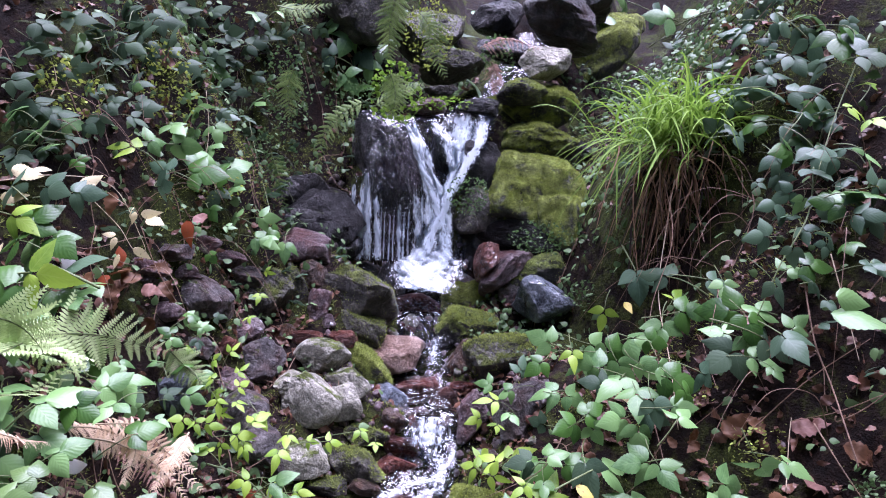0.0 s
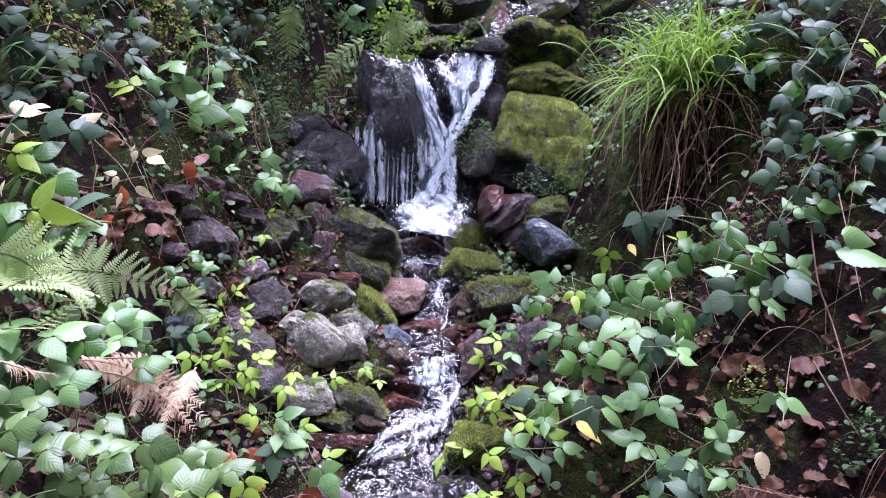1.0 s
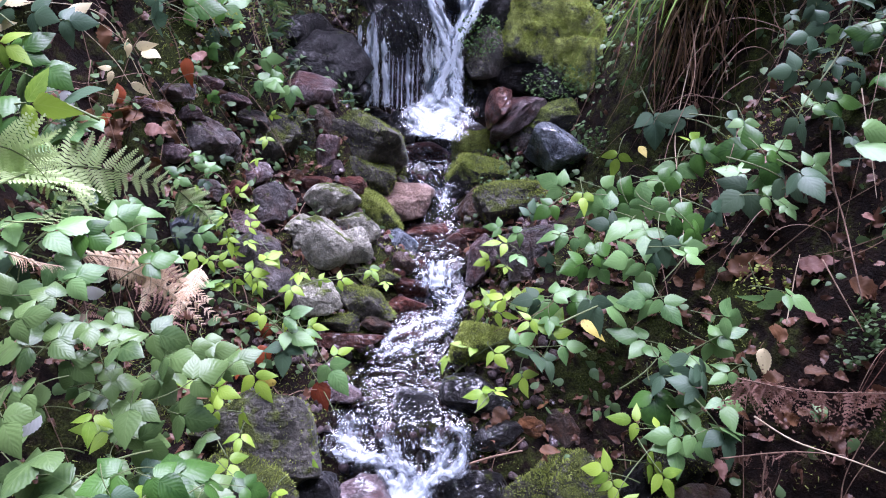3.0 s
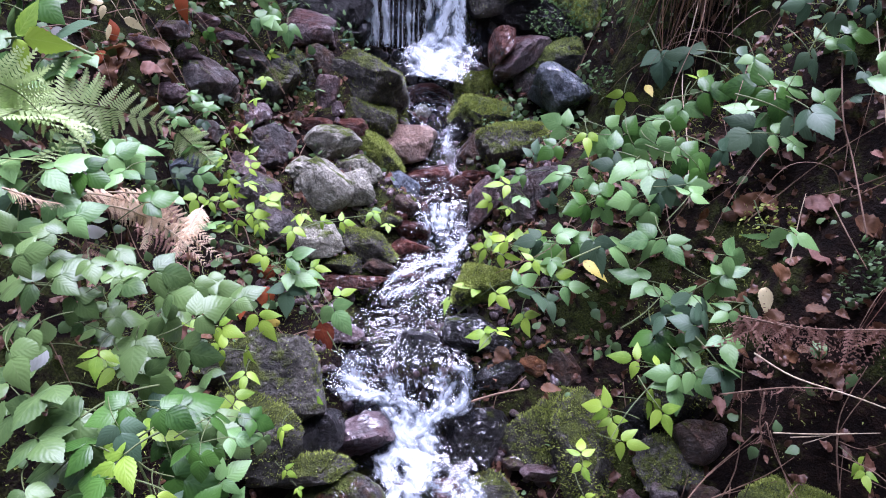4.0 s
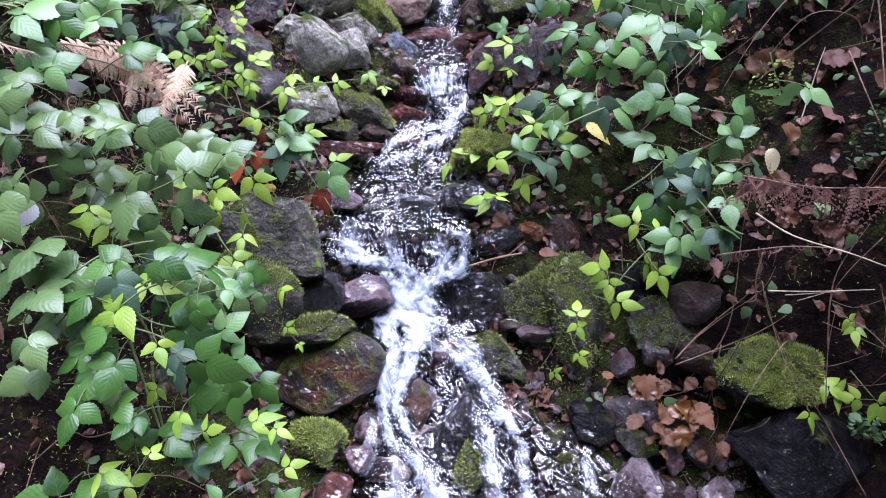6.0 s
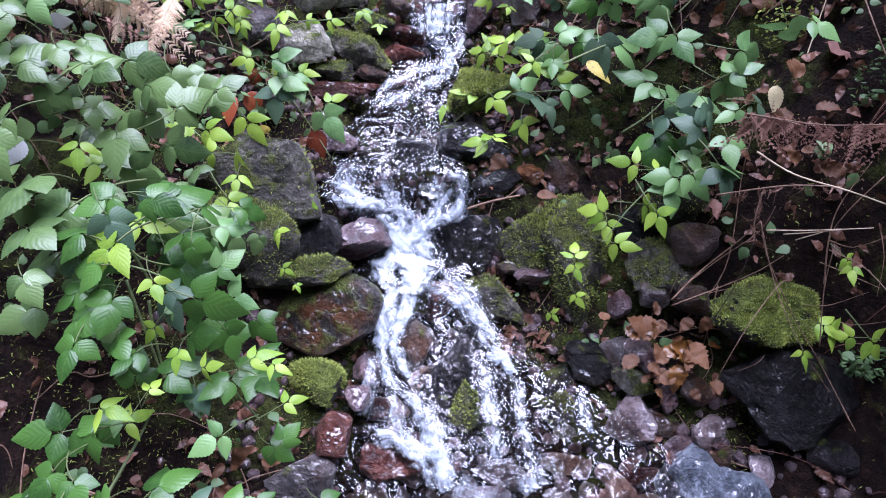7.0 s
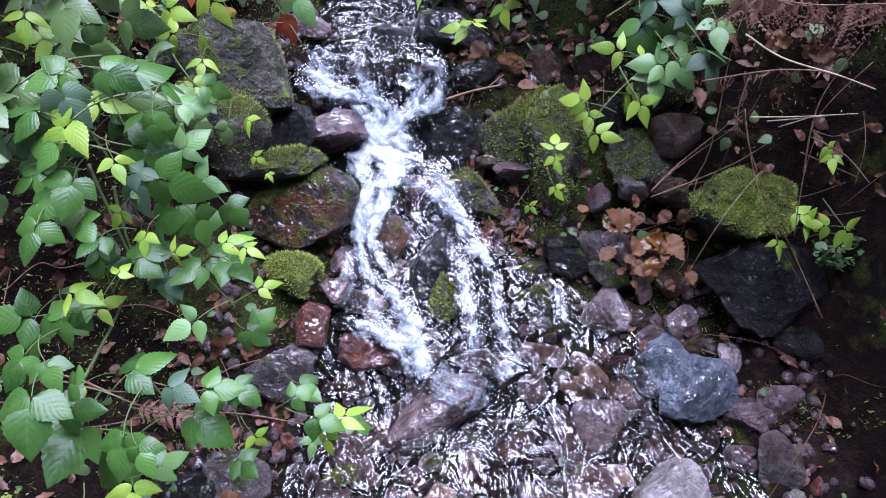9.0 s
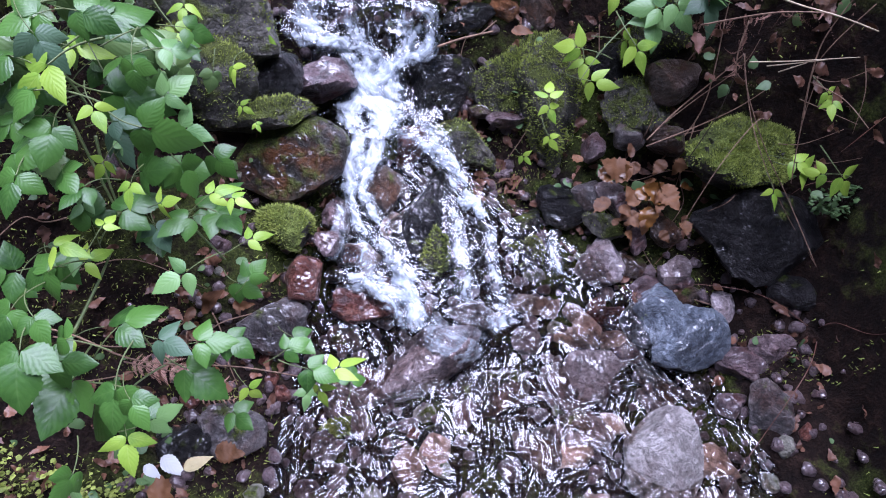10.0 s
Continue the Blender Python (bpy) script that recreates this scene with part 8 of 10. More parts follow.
three_leaves(plant, -1.068, 2.252, 2.068, -54.0, 32.2, -173.8, 0.063, "dimmed")
three_leaves(plant, -1.187, 2.849, 2.345, 3.6, 55.1, -84.5, 0.102, "dimmed")
three_leaves(plant, -0.895, 3.047, 2.353, -20.6, 50.0, -126.4, 0.085, "dimmed")
three_leaves(plant, -0.776, 3.097, 2.287, 17.7, 65.7, -113.8, 0.068, "dimmed")
three_leaves(plant, -0.637, 3.235, 2.340, 0.6, -38.4, -33.7, 0.071, "dimmed")
three_leaves(plant, -0.802, 3.105, 2.392, 20.2, 1.2, -54.9, 0.076, "green")
three_leaves(plant, -1.080, 1.942, 1.944, 2.5, 35.9, -111.1, 0.051, "dimmed")
three_leaves(plant, -0.925, 2.304, 1.894, -14.3, -37.8, 40.8, 0.085, "green")
three_leaves(plant, -0.869, 2.419, 1.879, -6.5, 40.2, -103.7, 0.069, "deep")
three_leaves(plant, -0.877, 2.371, 1.835, -38.4, 19.2, -161.2, 0.075, "green")
three_leaves(plant, -0.925, 2.326, 1.823, -42.6, -48.1, 110.6, 0.068, "green")
three_leaves(plant, -0.876, 2.328, 1.761, -38.1, 12.8, 163.4, 0.072, "green")
three_leaves(plant, -0.940, 2.141, 1.765, -111.9, 81.3, -176.1, 0.083, "green")
three_leaves(plant, -0.924, 2.228, 1.741, -20.1, 27.6, -79.0, 0.090, "green")
three_leaves(plant, -0.899, 1.980, 1.681, 22.7, -52.4, 48.6, 0.079, "deep")
three_leaves(plant, -0.885, 2.139, 1.665, 12.2, 53.2, -98.8, 0.106, "lush")
three_leaves(plant, -0.835, 2.254, 1.650, 0.8, 67.3, -159.2, 0.087, "lush")
three_leaves(plant, -0.825, 2.325, 1.672, 28.5, 37.2, -29.6, 0.101, "green")
three_leaves(plant, -0.854, 2.275, 1.596, -38.7, 16.3, 162.8, 0.093, "dimmed")
three_leaves(plant, -0.992, 1.953, 1.752, 27.0, -25.0, 81.6, 0.089, "bright")
three_leaves(plant, -0.979, 2.029, 1.773, 17.9, 59.6, -20.3, 0.069, "green")
three_leaves(plant, -0.803, 2.329, 1.609, -14.1, 35.7, -143.3, 0.064, "green")
three_leaves(plant, -0.709, 2.347, 1.490, -7.4, 60.3, -102.4, 0.073, "green")
three_leaves(plant, -0.676, 2.385, 1.448, -50.5, 6.0, -141.4, 0.057, "lush")
three_leaves(plant, -0.773, 2.272, 1.497, 4.5, -55.5, 38.2, 0.063, "green")
three_leaves(plant, -0.720, 2.315, 1.417, -29.5, 42.1, -114.8, 0.081, "green")
three_leaves(plant, -0.690, 2.351, 1.419, -24.5, 18.6, -166.2, 0.068, "green")
three_leaves(plant, -0.631, 2.428, 1.379, -49.1, 1.8, -180.0, 0.074, "green")
three_leaves(plant, -0.837, 2.156, 1.540, -36.4, 32.7, -169.2, 0.057, "lush")
three_leaves(plant, -0.483, 3.352, 2.335, -57.0, -22.3, -173.8, 0.124, "green")
three_leaves(plant, -0.424, 3.349, 2.251, -40.6, 25.6, -179.5, 0.123, "dimmed")
three_leaves(plant, -0.538, 3.331, 2.386, 16.4, -52.5, 41.9, 0.102, "green")
three_leaves(plant, -0.394, 3.340, 2.194, -66.6, 6.2, 176.1, 0.103, "green")
three_leaves(plant, -0.496, 3.468, 2.469, -4.2, 43.5, -66.8, 0.119, "bright")
three_leaves(plant, -0.350, 3.521, 2.276, -25.3, 57.1, -110.1, 0.111, "green")
three_leaves(plant, -0.500, 3.255, 2.126, -62.2, 37.0, 174.0, 0.109, "green")
three_leaves(plant, 0.073, 4.318, 2.503, -3.3, 19.7, -108.1, 0.151, "dimmed")
three_leaves(plant, 0.280, 5.297, 2.839, -23.7, 9.1, -102.8, 0.174, "green")
three_leaves(plant, 0.264, 4.304, 2.361, -26.3, -39.4, 150.9, 0.133, "green")
three_leaves(plant, 0.195, 4.063, 2.259, -58.5, 27.1, -179.7, 0.142, "green")
three_leaves(plant, 0.333, 4.752, 2.578, 40.9, 40.6, -33.6, 0.187, "green")
three_leaves(plant, 0.447, 5.109, 2.723, -32.2, 39.6, -120.1, 0.205, "green")
three_leaves(plant, 0.516, 4.959, 2.780, 6.7, 33.1, -101.2, 0.199, "deep")
three_leaves(plant, 0.175, 3.430, 2.100, -43.0, -45.4, -123.1, 0.102, "green")
three_leaves(plant, -0.557, 3.260, 2.209, 40.4, -58.1, 46.4, 0.104, "deep")
three_leaves(plant, -0.422, 3.330, 2.078, -9.3, 17.2, -138.2, 0.092, "lush")
three_leaves(plant, -0.883, 2.963, 1.959, 7.8, 35.8, -137.1, 0.092, "green")
three_leaves(plant, -0.975, 2.189, 1.832, -13.8, 22.7, -134.9, 0.075, "green")
three_leaves(plant, -0.920, 1.935, 1.633, -152.6, 82.7, 73.9, 0.074, "deep")
cane(plant, [(-0.919, 2.416, 1.967), (-0.891, 2.347, 1.818), (-0.878, 2.248, 1.695)], 0.002, 0.0012, "pale")
cane(plant, [(-0.913, 2.887, 1.979), (-0.923, 2.819, 1.826), (-0.826, 2.327, 1.672)], 0.002, 0.0012, "green")
cane(plant, [(-0.886, 2.870, 1.878), (-0.796, 2.698, 1.657), (-0.680, 2.408, 1.495)], 0.0018, 0.0012, "green")
cane(plant, [(-1.183, 1.845, 1.901), (-1.182, 1.879, 1.953), (-1.202, 1.893, 2.019)], 0.003, 0.0012, "pale")
cane(plant, [(-0.924, 1.996, 1.684), (-0.875, 2.161, 1.628), (-0.791, 2.340, 1.576)], 0.0018, 0.0012, "brown")
cane(plant, [(-0.461, 3.421, 2.347), (-0.453, 3.217, 1.928), (-0.420, 2.864, 1.396)], 0.0014, 0.0012, "green")
cane(plant, [(-0.285, 3.483, 2.214), (-0.138, 3.741, 2.264), (-0.074, 3.906, 2.368)], 0.0014, 0.0012, "brown")
three_leaves(plant, -1.192, 1.726, 1.861, -45.8, -48.4, 126.1, 0.056, "dimmed")
three_leaves(plant, -1.212, 1.725, 1.881, -30.2, 51.2, -147.1, 0.066, "dimmed")
three_leaves(plant, -1.194, 1.757, 1.849, -85.6, 68.6, -175.8, 0.043, "dimmed")
three_leaves(plant, -1.211, 1.739, 1.830, -59.6, -23.6, 156.5, 0.040, "dimmed")
three_leaves(plant, -1.138, 1.725, 1.754, -31.0, 4.2, 175.4, 0.054, "dimmed")
three_leaves(plant, -1.197, 1.785, 1.805, -125.1, 70.3, 151.8, 0.063, "dimmed")
three_leaves(plant, -1.180, 1.660, 1.743, -34.3, -11.3, -175.5, 0.062, "dimmed")
three_leaves(plant, -1.079, 1.770, 1.720, -61.3, 26.2, -162.6, 0.040, "lush")
three_leaves(plant, -1.173, 1.799, 1.821, -21.5, 27.3, -132.2, 0.054, "dimmed")
three_leaves(plant, -1.119, 2.030, 2.015, 50.0, -14.4, 24.2, 0.052, "dimmed")
three_leaves(plant, -1.056, 2.098, 1.959, -49.0, 63.0, 164.0, 0.051, "green")
three_leaves(plant, -1.136, 2.189, 2.139, 12.3, -0.0, 148.1, 0.091, "dimmed")
three_leaves(plant, -1.143, 2.235, 2.110, -30.5, -19.9, 152.8, 0.087, "dimmed")
three_leaves(plant, -1.103, 2.313, 2.208, -58.9, 36.3, 168.5, 0.087, "dimmed")
three_leaves(plant, -1.099, 2.334, 2.123, -59.8, 36.9, -150.7, 0.057, "dimmed")
three_leaves(plant, -1.136, 2.323, 2.235, 23.5, -20.6, -12.2, 0.063, "dimmed")
three_leaves(plant, -1.200, 1.976, 2.162, 9.9, -16.9, -45.8, 0.046, "dimmed")
three_leaves(plant, -1.215, 1.861, 2.110, -26.9, 38.1, -89.0, 0.059, "dimmed")
three_leaves(plant, -1.174, 2.325, 2.242, 51.5, -51.6, -68.4, 0.050, "dimmed")
three_leaves(plant, -1.154, 2.883, 2.441, -76.9, 25.1, 160.6, 0.071, "dimmed")
three_leaves(plant, -0.991, 2.873, 2.129, -15.8, -17.6, -142.9, 0.057, "dimmed")
three_leaves(plant, -0.966, 2.464, 2.031, 39.9, 35.5, -106.3, 0.058, "dimmed")
three_leaves(plant, -0.962, 2.339, 1.955, -94.9, -47.0, 158.6, 0.054, "green")
three_leaves(plant, -0.870, 2.956, 2.081, -44.9, 45.6, -167.1, 0.058, "dimmed")
three_leaves(plant, -0.860, 2.386, 1.887, -46.7, 46.9, -122.1, 0.043, "dimmed")
three_leaves(plant, -0.951, 2.410, 1.941, 28.1, -13.7, 30.8, 0.056, "green")
three_leaves(plant, -0.996, 2.921, 2.266, -87.5, 86.5, 150.7, 0.077, "dimmed")
three_leaves(plant, -0.886, 3.007, 2.218, -54.3, -60.7, 134.5, 0.074, "dimmed")
three_leaves(plant, -1.081, 2.984, 2.350, 51.8, 41.5, -50.8, 0.080, "dimmed")
three_leaves(plant, -0.893, 3.075, 2.247, 33.6, 36.3, -46.9, 0.077, "dimmed")
three_leaves(plant, -1.031, 2.868, 2.149, 6.7, 23.3, -78.3, 0.068, "dimmed")
three_leaves(plant, -0.967, 2.910, 2.137, -5.4, 48.0, -69.6, 0.052, "dimmed")
three_leaves(plant, -1.012, 2.066, 1.877, 47.5, 63.2, -34.4, 0.058, "dimmed")
three_leaves(plant, -1.059, 1.870, 1.849, -85.6, -8.2, 177.5, 0.058, "dimmed")
three_leaves(plant, -1.081, 1.957, 1.865, 44.9, 37.0, -23.7, 0.042, "dimmed")
three_leaves(plant, -1.126, 1.949, 1.943, -70.3, -47.7, 127.6, 0.042, "green")
three_leaves(plant, -1.248, 1.881, 2.065, -75.7, 44.8, -135.6, 0.057, "dimmed")
three_leaves(plant, -1.188, 1.906, 1.979, -20.3, 72.0, -87.7, 0.044, "dimmed")
three_leaves(plant, -1.116, 1.942, 1.921, 14.4, 25.6, -60.2, 0.043, "dimmed")
three_leaves(plant, -1.024, 2.336, 2.094, 39.8, 20.8, -29.2, 0.052, "dimmed")
three_leaves(plant, -1.166, 2.342, 2.247, -50.6, 29.9, 175.5, 0.075, "dimmed")
three_leaves(plant, -1.114, 2.159, 2.039, -27.0, -44.1, -158.9, 0.040, "dimmed")
three_leaves(plant, -1.229, 2.799, 2.358, 31.7, -9.6, -37.4, 0.059, "dimmed")
three_leaves(plant, -0.887, 3.076, 2.370, -26.4, -29.4, -149.9, 0.073, "green")
three_leaves(plant, -0.811, 3.139, 2.263, 89.1, 69.5, -87.5, 0.065, "dimmed")
three_leaves(plant, -0.750, 3.172, 2.433, -5.1, 33.6, -156.5, 0.071, "dimmed")
three_leaves(plant, -0.711, 3.176, 2.329, -15.9, 52.0, -140.9, 0.053, "dimmed")
three_leaves(plant, -1.047, 1.915, 1.890, 24.0, 40.8, -53.3, 0.047, "dimmed")
plant = bramble(-1.048, 1.822, 1.518, "thin twig with pale yellow autumn leaves", "twigs", "twig")
one_leaf(plant, -1.115, 1.527, 1.699, -25.0, 59.8, -58.9, 0.092, "pale")
one_leaf(plant, -1.074, 1.553, 1.702, -3.2, 35.6, -100.2, 0.047, "pale")
one_leaf(plant, -0.987, 1.599, 1.654, 50.6, 59.9, -11.3, 0.067, "pale")
one_leaf(plant, -0.958, 1.615, 1.661, -54.8, 4.6, 174.1, 0.051, "pale")
one_leaf(plant, -1.137, 1.508, 1.629, 6.9, 76.2, -87.0, 0.066, "pale")
one_leaf(plant, -0.873, 1.650, 1.591, -29.7, -50.7, 66.1, 0.054, "pale")
one_leaf(plant, -0.867, 1.652, 1.583, -58.7, -11.3, -178.4, 0.034, "pale")
one_leaf(plant, -0.854, 1.657, 1.575, 139.0, 82.4, 24.1, 0.058, "pale")
one_leaf(plant, -0.838, 1.662, 1.566, -10.6, 32.9, -137.3, 0.073, "pale")
one_leaf(plant, -0.911, 1.623, 1.523, 0.0, -54.3, 96.3, 0.038, "pale")
one_leaf(plant, -0.911, 1.622, 1.516, -56.9, -15.5, -172.5, 0.035, "pale")
one_leaf(plant, -0.872, 1.635, 1.483, -91.1, 59.9, -166.6, 0.054, "pale")
one_leaf(plant, -0.904, 1.618, 1.470, -61.6, 1.0, 159.0, 0.042, "pale")
one_leaf(plant, -1.133, 1.496, 1.516, -36.6, 28.1, 154.6, 0.045, "pale")
cane(plant, [(-1.158, 1.545, 1.669), (-1.052, 1.611, 1.682), (-0.934, 1.671, 1.650), (-0.870, 1.684, 1.507), (-0.853, 1.681, 1.443)], 0.002, 0.0012, "pale")
cane(plant, [(-0.995, 1.639, 1.636), (-0.922, 1.665, 1.541), (-0.889, 1.671, 1.477), (-0.849, 1.683, 1.443)], 0.0018, 0.0012, "pale")
cane(plant, [(-0.946, 1.664, 1.635), (-0.883, 1.688, 1.579)], 0.0012, 0.0012, "pale")
cane(plant, [(-1.105, 1.583, 1.548), (-1.009, 1.645, 1.479), (-0.905, 1.801, 1.489), (-0.844, 1.804, 1.386)], 0.0022, 0.0012, "brown")
cane(plant, [(-1.058, 1.599, 1.501), (-0.969, 1.649, 1.415), (-0.931, 1.620, 1.293)], 0.0022, 0.0012, "brown")
cane(plant, [(-0.921, 1.803, 1.523), (-0.867, 1.777, 1.391), (-0.786, 1.772, 1.254)], 0.0022, 0.0012, "brown")
cane(plant, [(-1.087, 1.493, 1.459), (-1.015, 1.626, 1.466), (-0.912, 1.731, 1.416)], 0.0022, 0.0012, "brown")
cane(plant, [(-1.003, 1.702, 1.535), (-0.990, 1.633, 1.434), (-0.945, 1.622, 1.325)], 0.0022, 0.0012, "brown")
plant = bramble(-1.132, 1.610, 1.420, "broad-leaved bramble above a fern")
three_leaves(plant, -1.008, 1.415, 1.496, 37.0, -70.5, 11.2, 0.126, "green")
three_leaves(plant, -0.970, 1.331, 1.476, -1.5, 74.8, -112.2, 0.116, "bright")
three_leaves(plant, -0.996, 1.324, 1.451, -17.0, -55.2, 130.5, 0.110, "lush")
three_leaves(plant, -0.962, 1.398, 1.421, -11.1, 30.9, -108.9, 0.077, "green")
three_leaves(plant, -1.030, 1.401, 1.539, 12.4, -48.9, 51.5, 0.091, "lush")
three_leaves(plant, -0.990, 1.285, 1.384, -36.2, 14.9, -167.4, 0.098, "green")
three_leaves(plant, -0.938, 1.404, 1.465, 31.1, 17.4, -91.2, 0.095, "deep")
three_leaves(plant, -0.907, 1.390, 1.413, -11.4, 23.4, -164.5, 0.072, "green")
three_leaves(plant, -0.970, 1.358, 1.392, -64.3, -10.0, 131.8, 0.077, "deep")
three_leaves(plant, -0.887, 1.382, 1.246, -106.2, 35.8, -179.7, 0.077, "lush")
three_leaves(plant, -0.868, 1.297, 1.249, 22.4, -18.6, 73.9, 0.075, "lush")
three_leaves(plant, -0.825, 1.335, 1.222, -49.2, 40.9, -98.1, 0.076, "green")
three_leaves(plant, -0.899, 1.455, 1.426, -5.3, -1.4, -136.8, 0.059, "green")
three_leaves(plant, -1.064, 1.431, 1.596, -23.5, 47.4, -134.9, 0.084, "bright")
three_leaves(plant, -1.021, 1.423, 1.570, 52.3, 30.8, -33.0, 0.079, "lush")
three_leaves(plant, -0.968, 1.421, 1.544, -24.1, 35.7, -133.5, 0.074, "lush")
three_leaves(plant, -1.077, 1.462, 1.661, 0.2, -56.7, 27.3, 0.084, "deep")
three_leaves(plant, -1.004, 1.477, 1.662, -17.0, 54.8, -133.4, 0.067, "deep")
three_leaves(plant, -0.968, 1.534, 1.644, -8.1, 55.8, -65.5, 0.069, "deep")
plant = bramble(-1.078, 1.491, 1.205, "green fern with arching feathery fronds", "ferns", "fern")
frond(plant, [(-0.916, 1.079, 1.352), (-0.897, 1.250, 1.351), (-0.825, 1.374, 1.314), (-0.714, 1.476, 1.234)], (-0.019, -0.838, 0.289), 0.31, "fern", 20, "green")
frond(plant, [(-0.938, 1.138, 1.426), (-0.916, 1.172, 1.405), (-0.886, 1.193, 1.362), (-0.822, 1.190, 1.251)], (-0.020, -0.888, 0.247), 0.22, "fern", 17, "green")
frond(plant, [(-0.808, 1.689, 1.174), (-0.767, 1.704, 1.118), (-0.699, 1.714, 1.044)], (-0.014, -0.592, 0.498), 0.146, "fern", 14, "green")
frond(plant, [(-0.877, 1.045, 1.297), (-0.876, 1.162, 1.262), (-0.845, 1.282, 1.282)], (-0.014, -0.592, 0.498), 0.099, "fern", 16, "green")
plant = bramble(-0.522, 3.199, 1.842, "fern hanging beside the waterfall", "ferns", "fern")
frond(plant, [(-0.323, 2.740, 1.970), (-0.458, 2.741, 1.895), (-0.533, 2.741, 1.784), (-0.559, 2.741, 1.636)], (-0.014, -0.592, 0.498), 0.179, "shade_fern", 18, "green")
frond(plant, [(-0.240, 2.771, 2.094), (-0.214, 2.770, 1.987), (-0.238, 2.770, 1.876)], (-0.014, -0.592, 0.498), 0.179, "shade_fern", 16, "green")
frond(plant, [(-0.318, 2.820, 1.938), (-0.192, 2.820, 2.015), (-0.092, 2.820, 2.042)], (-0.014, -0.592, 0.498), 0.156, "shade_fern", 14, "green")
frond(plant, [(-0.637, 2.672, 2.086), (-0.662, 2.672, 1.993), (-0.652, 2.672, 1.876)], (-0.014, -0.592, 0.498), 0.177, "shade_fern", 16, "green")
frond(plant, [(-0.209, 2.822, 2.446), (-0.245, 2.821, 2.280), (-0.243, 2.821, 2.136)], (-0.014, -0.592, 0.498), 0.211, "shade_fern", 18, "green")
frond(plant, [(-0.714, 2.723, 2.343), (-0.608, 2.723, 2.328), (-0.477, 2.722, 2.354)], (-0.014, -0.592, 0.498), 0.145, "shade_fern", 14, "green")
frond(plant, [(-0.727, 2.622, 1.733), (-0.694, 2.622, 1.615), (-0.684, 2.622, 1.495)], (-0.014, -0.592, 0.498), 0.124, "shade_fern", 12, "green")
frond(plant, [(-0.124, 2.921, 2.373), (-0.071, 2.921, 2.301), (-0.082, 2.921, 2.152)], (-0.014, -0.592, 0.498), 0.163, "shade_fern", 14, "green")
frond(plant, [(-0.020, 2.971, 2.361), (-0.044, 2.971, 2.209), (0.012, 2.970, 2.083)], (-0.014, -0.592, 0.498), 0.165, "shade_fern", 14, "green")
plant = bramble(-0.854, 1.608, 0.897, "dead tan fern frond lying over the bramble", "dead ferns", "dead_fern")
frond(plant, [(-0.773, 1.153, 1.161), (-0.730, 1.206, 1.122), (-0.669, 1.257, 1.042), (-0.591, 1.213, 0.985)], (-0.014, -0.592, 0.498), 0.072, "dead_fern", 30, "pale")
frond(plant, [(-0.638, 1.367, 1.074), (-0.652, 1.295, 1.044), (-0.669, 1.220, 1.001)], (-0.014, -0.592, 0.498), 0.075, "dead_fern", 24, "pale")
frond(plant, [(-0.718, 1.236, 1.141), (-0.700, 1.218, 1.097), (-0.702, 1.150, 1.054)], (-0.014, -0.592, 0.498), 0.063, "dead_fern", 24, "pale")
frond(plant, [(-0.816, 1.109, 1.204), (-0.770, 1.209, 1.155), (-0.702, 1.281, 1.072), (-0.568, 1.271, 0.967)], (-0.000, -0.528, 0.685), 0.105, "dead_fern", 36, "pale")
frond(plant, [(-0.770, 1.192, 1.174), (-0.713, 1.272, 1.132), (-0.660, 1.300, 1.050), (-0.594, 1.287, 1.012)], (-0.000, -0.528, 0.685), 0.080, "dead_fern", 27, "pale")
frond(plant, [(-0.805, 0.925, 1.283), (-0.788, 0.978, 1.242), (-0.777, 1.037, 1.208)], (-0.000, -0.528, 0.685), 0.046, "dead_fern", 21, "pale")
frond(plant, [(-0.807, 1.128, 1.095), (-0.771, 1.062, 1.049), (-0.749, 0.977, 1.004)], (-0.000, -0.528, 0.685), 0.061, "rust_fern", 14, "brown")
frond(plant, [(-0.819, 0.924, 1.119), (-0.796, 0.879, 1.086), (-0.797, 0.853, 1.054)], (-0.000, -0.528, 0.685), 0.056, "rust_fern", 12, "brown")
frond(plant, [(-0.845, 1.393, 1.007), (-0.782, 1.457, 0.931), (-0.739, 1.383, 0.850)], (-0.000, -0.528, 0.685), 0.098, "rust_fern", 12, "brown")
frond(plant, [(-0.667, 0.564, 0.202), (-0.547, 0.548, 0.175), (-0.428, 0.540, 0.131)], (-0.029, -0.366, 0.875), 0.085, "rust_fern", 14, "brown")
frond(plant, [(-0.601, 0.594, 0.198), (-0.508, 0.516, 0.154), (-0.420, 0.496, 0.135)], (-0.029, -0.366, 0.875), 0.070, "rust_fern", 14, "brown")
plant = bramble(0.847, 1.180, 0.796, "rust-brown dead fern fronds drooping from the dark bank", "dead ferns", "dead_fern")
frond(plant, [(0.184, 3.221, 2.262), (0.325, 3.221, 2.307), (0.498, 3.222, 2.256)], (-0.014, -0.592, 0.498), 0.150, "rust_fern", 12, "brown")
frond(plant, [(0.235, 3.121, 2.183), (0.265, 3.121, 2.103), (0.254, 3.121, 2.021)], (-0.014, -0.592, 0.498), 0.127, "rust_fern", 12, "brown")
hanging_frond(plant, [(0.640, 1.140, 0.900), (0.700, 1.105, 0.918), (0.782, 1.075, 0.922), (0.905, 1.020, 0.957)], 60, 0.075, "rust_fern", 31)
hanging_frond(plant, [(0.640, 1.140, 0.912), (0.690, 1.100, 0.922), (0.740, 1.085, 0.915)], 40, 0.055, "rust_fern", 32)
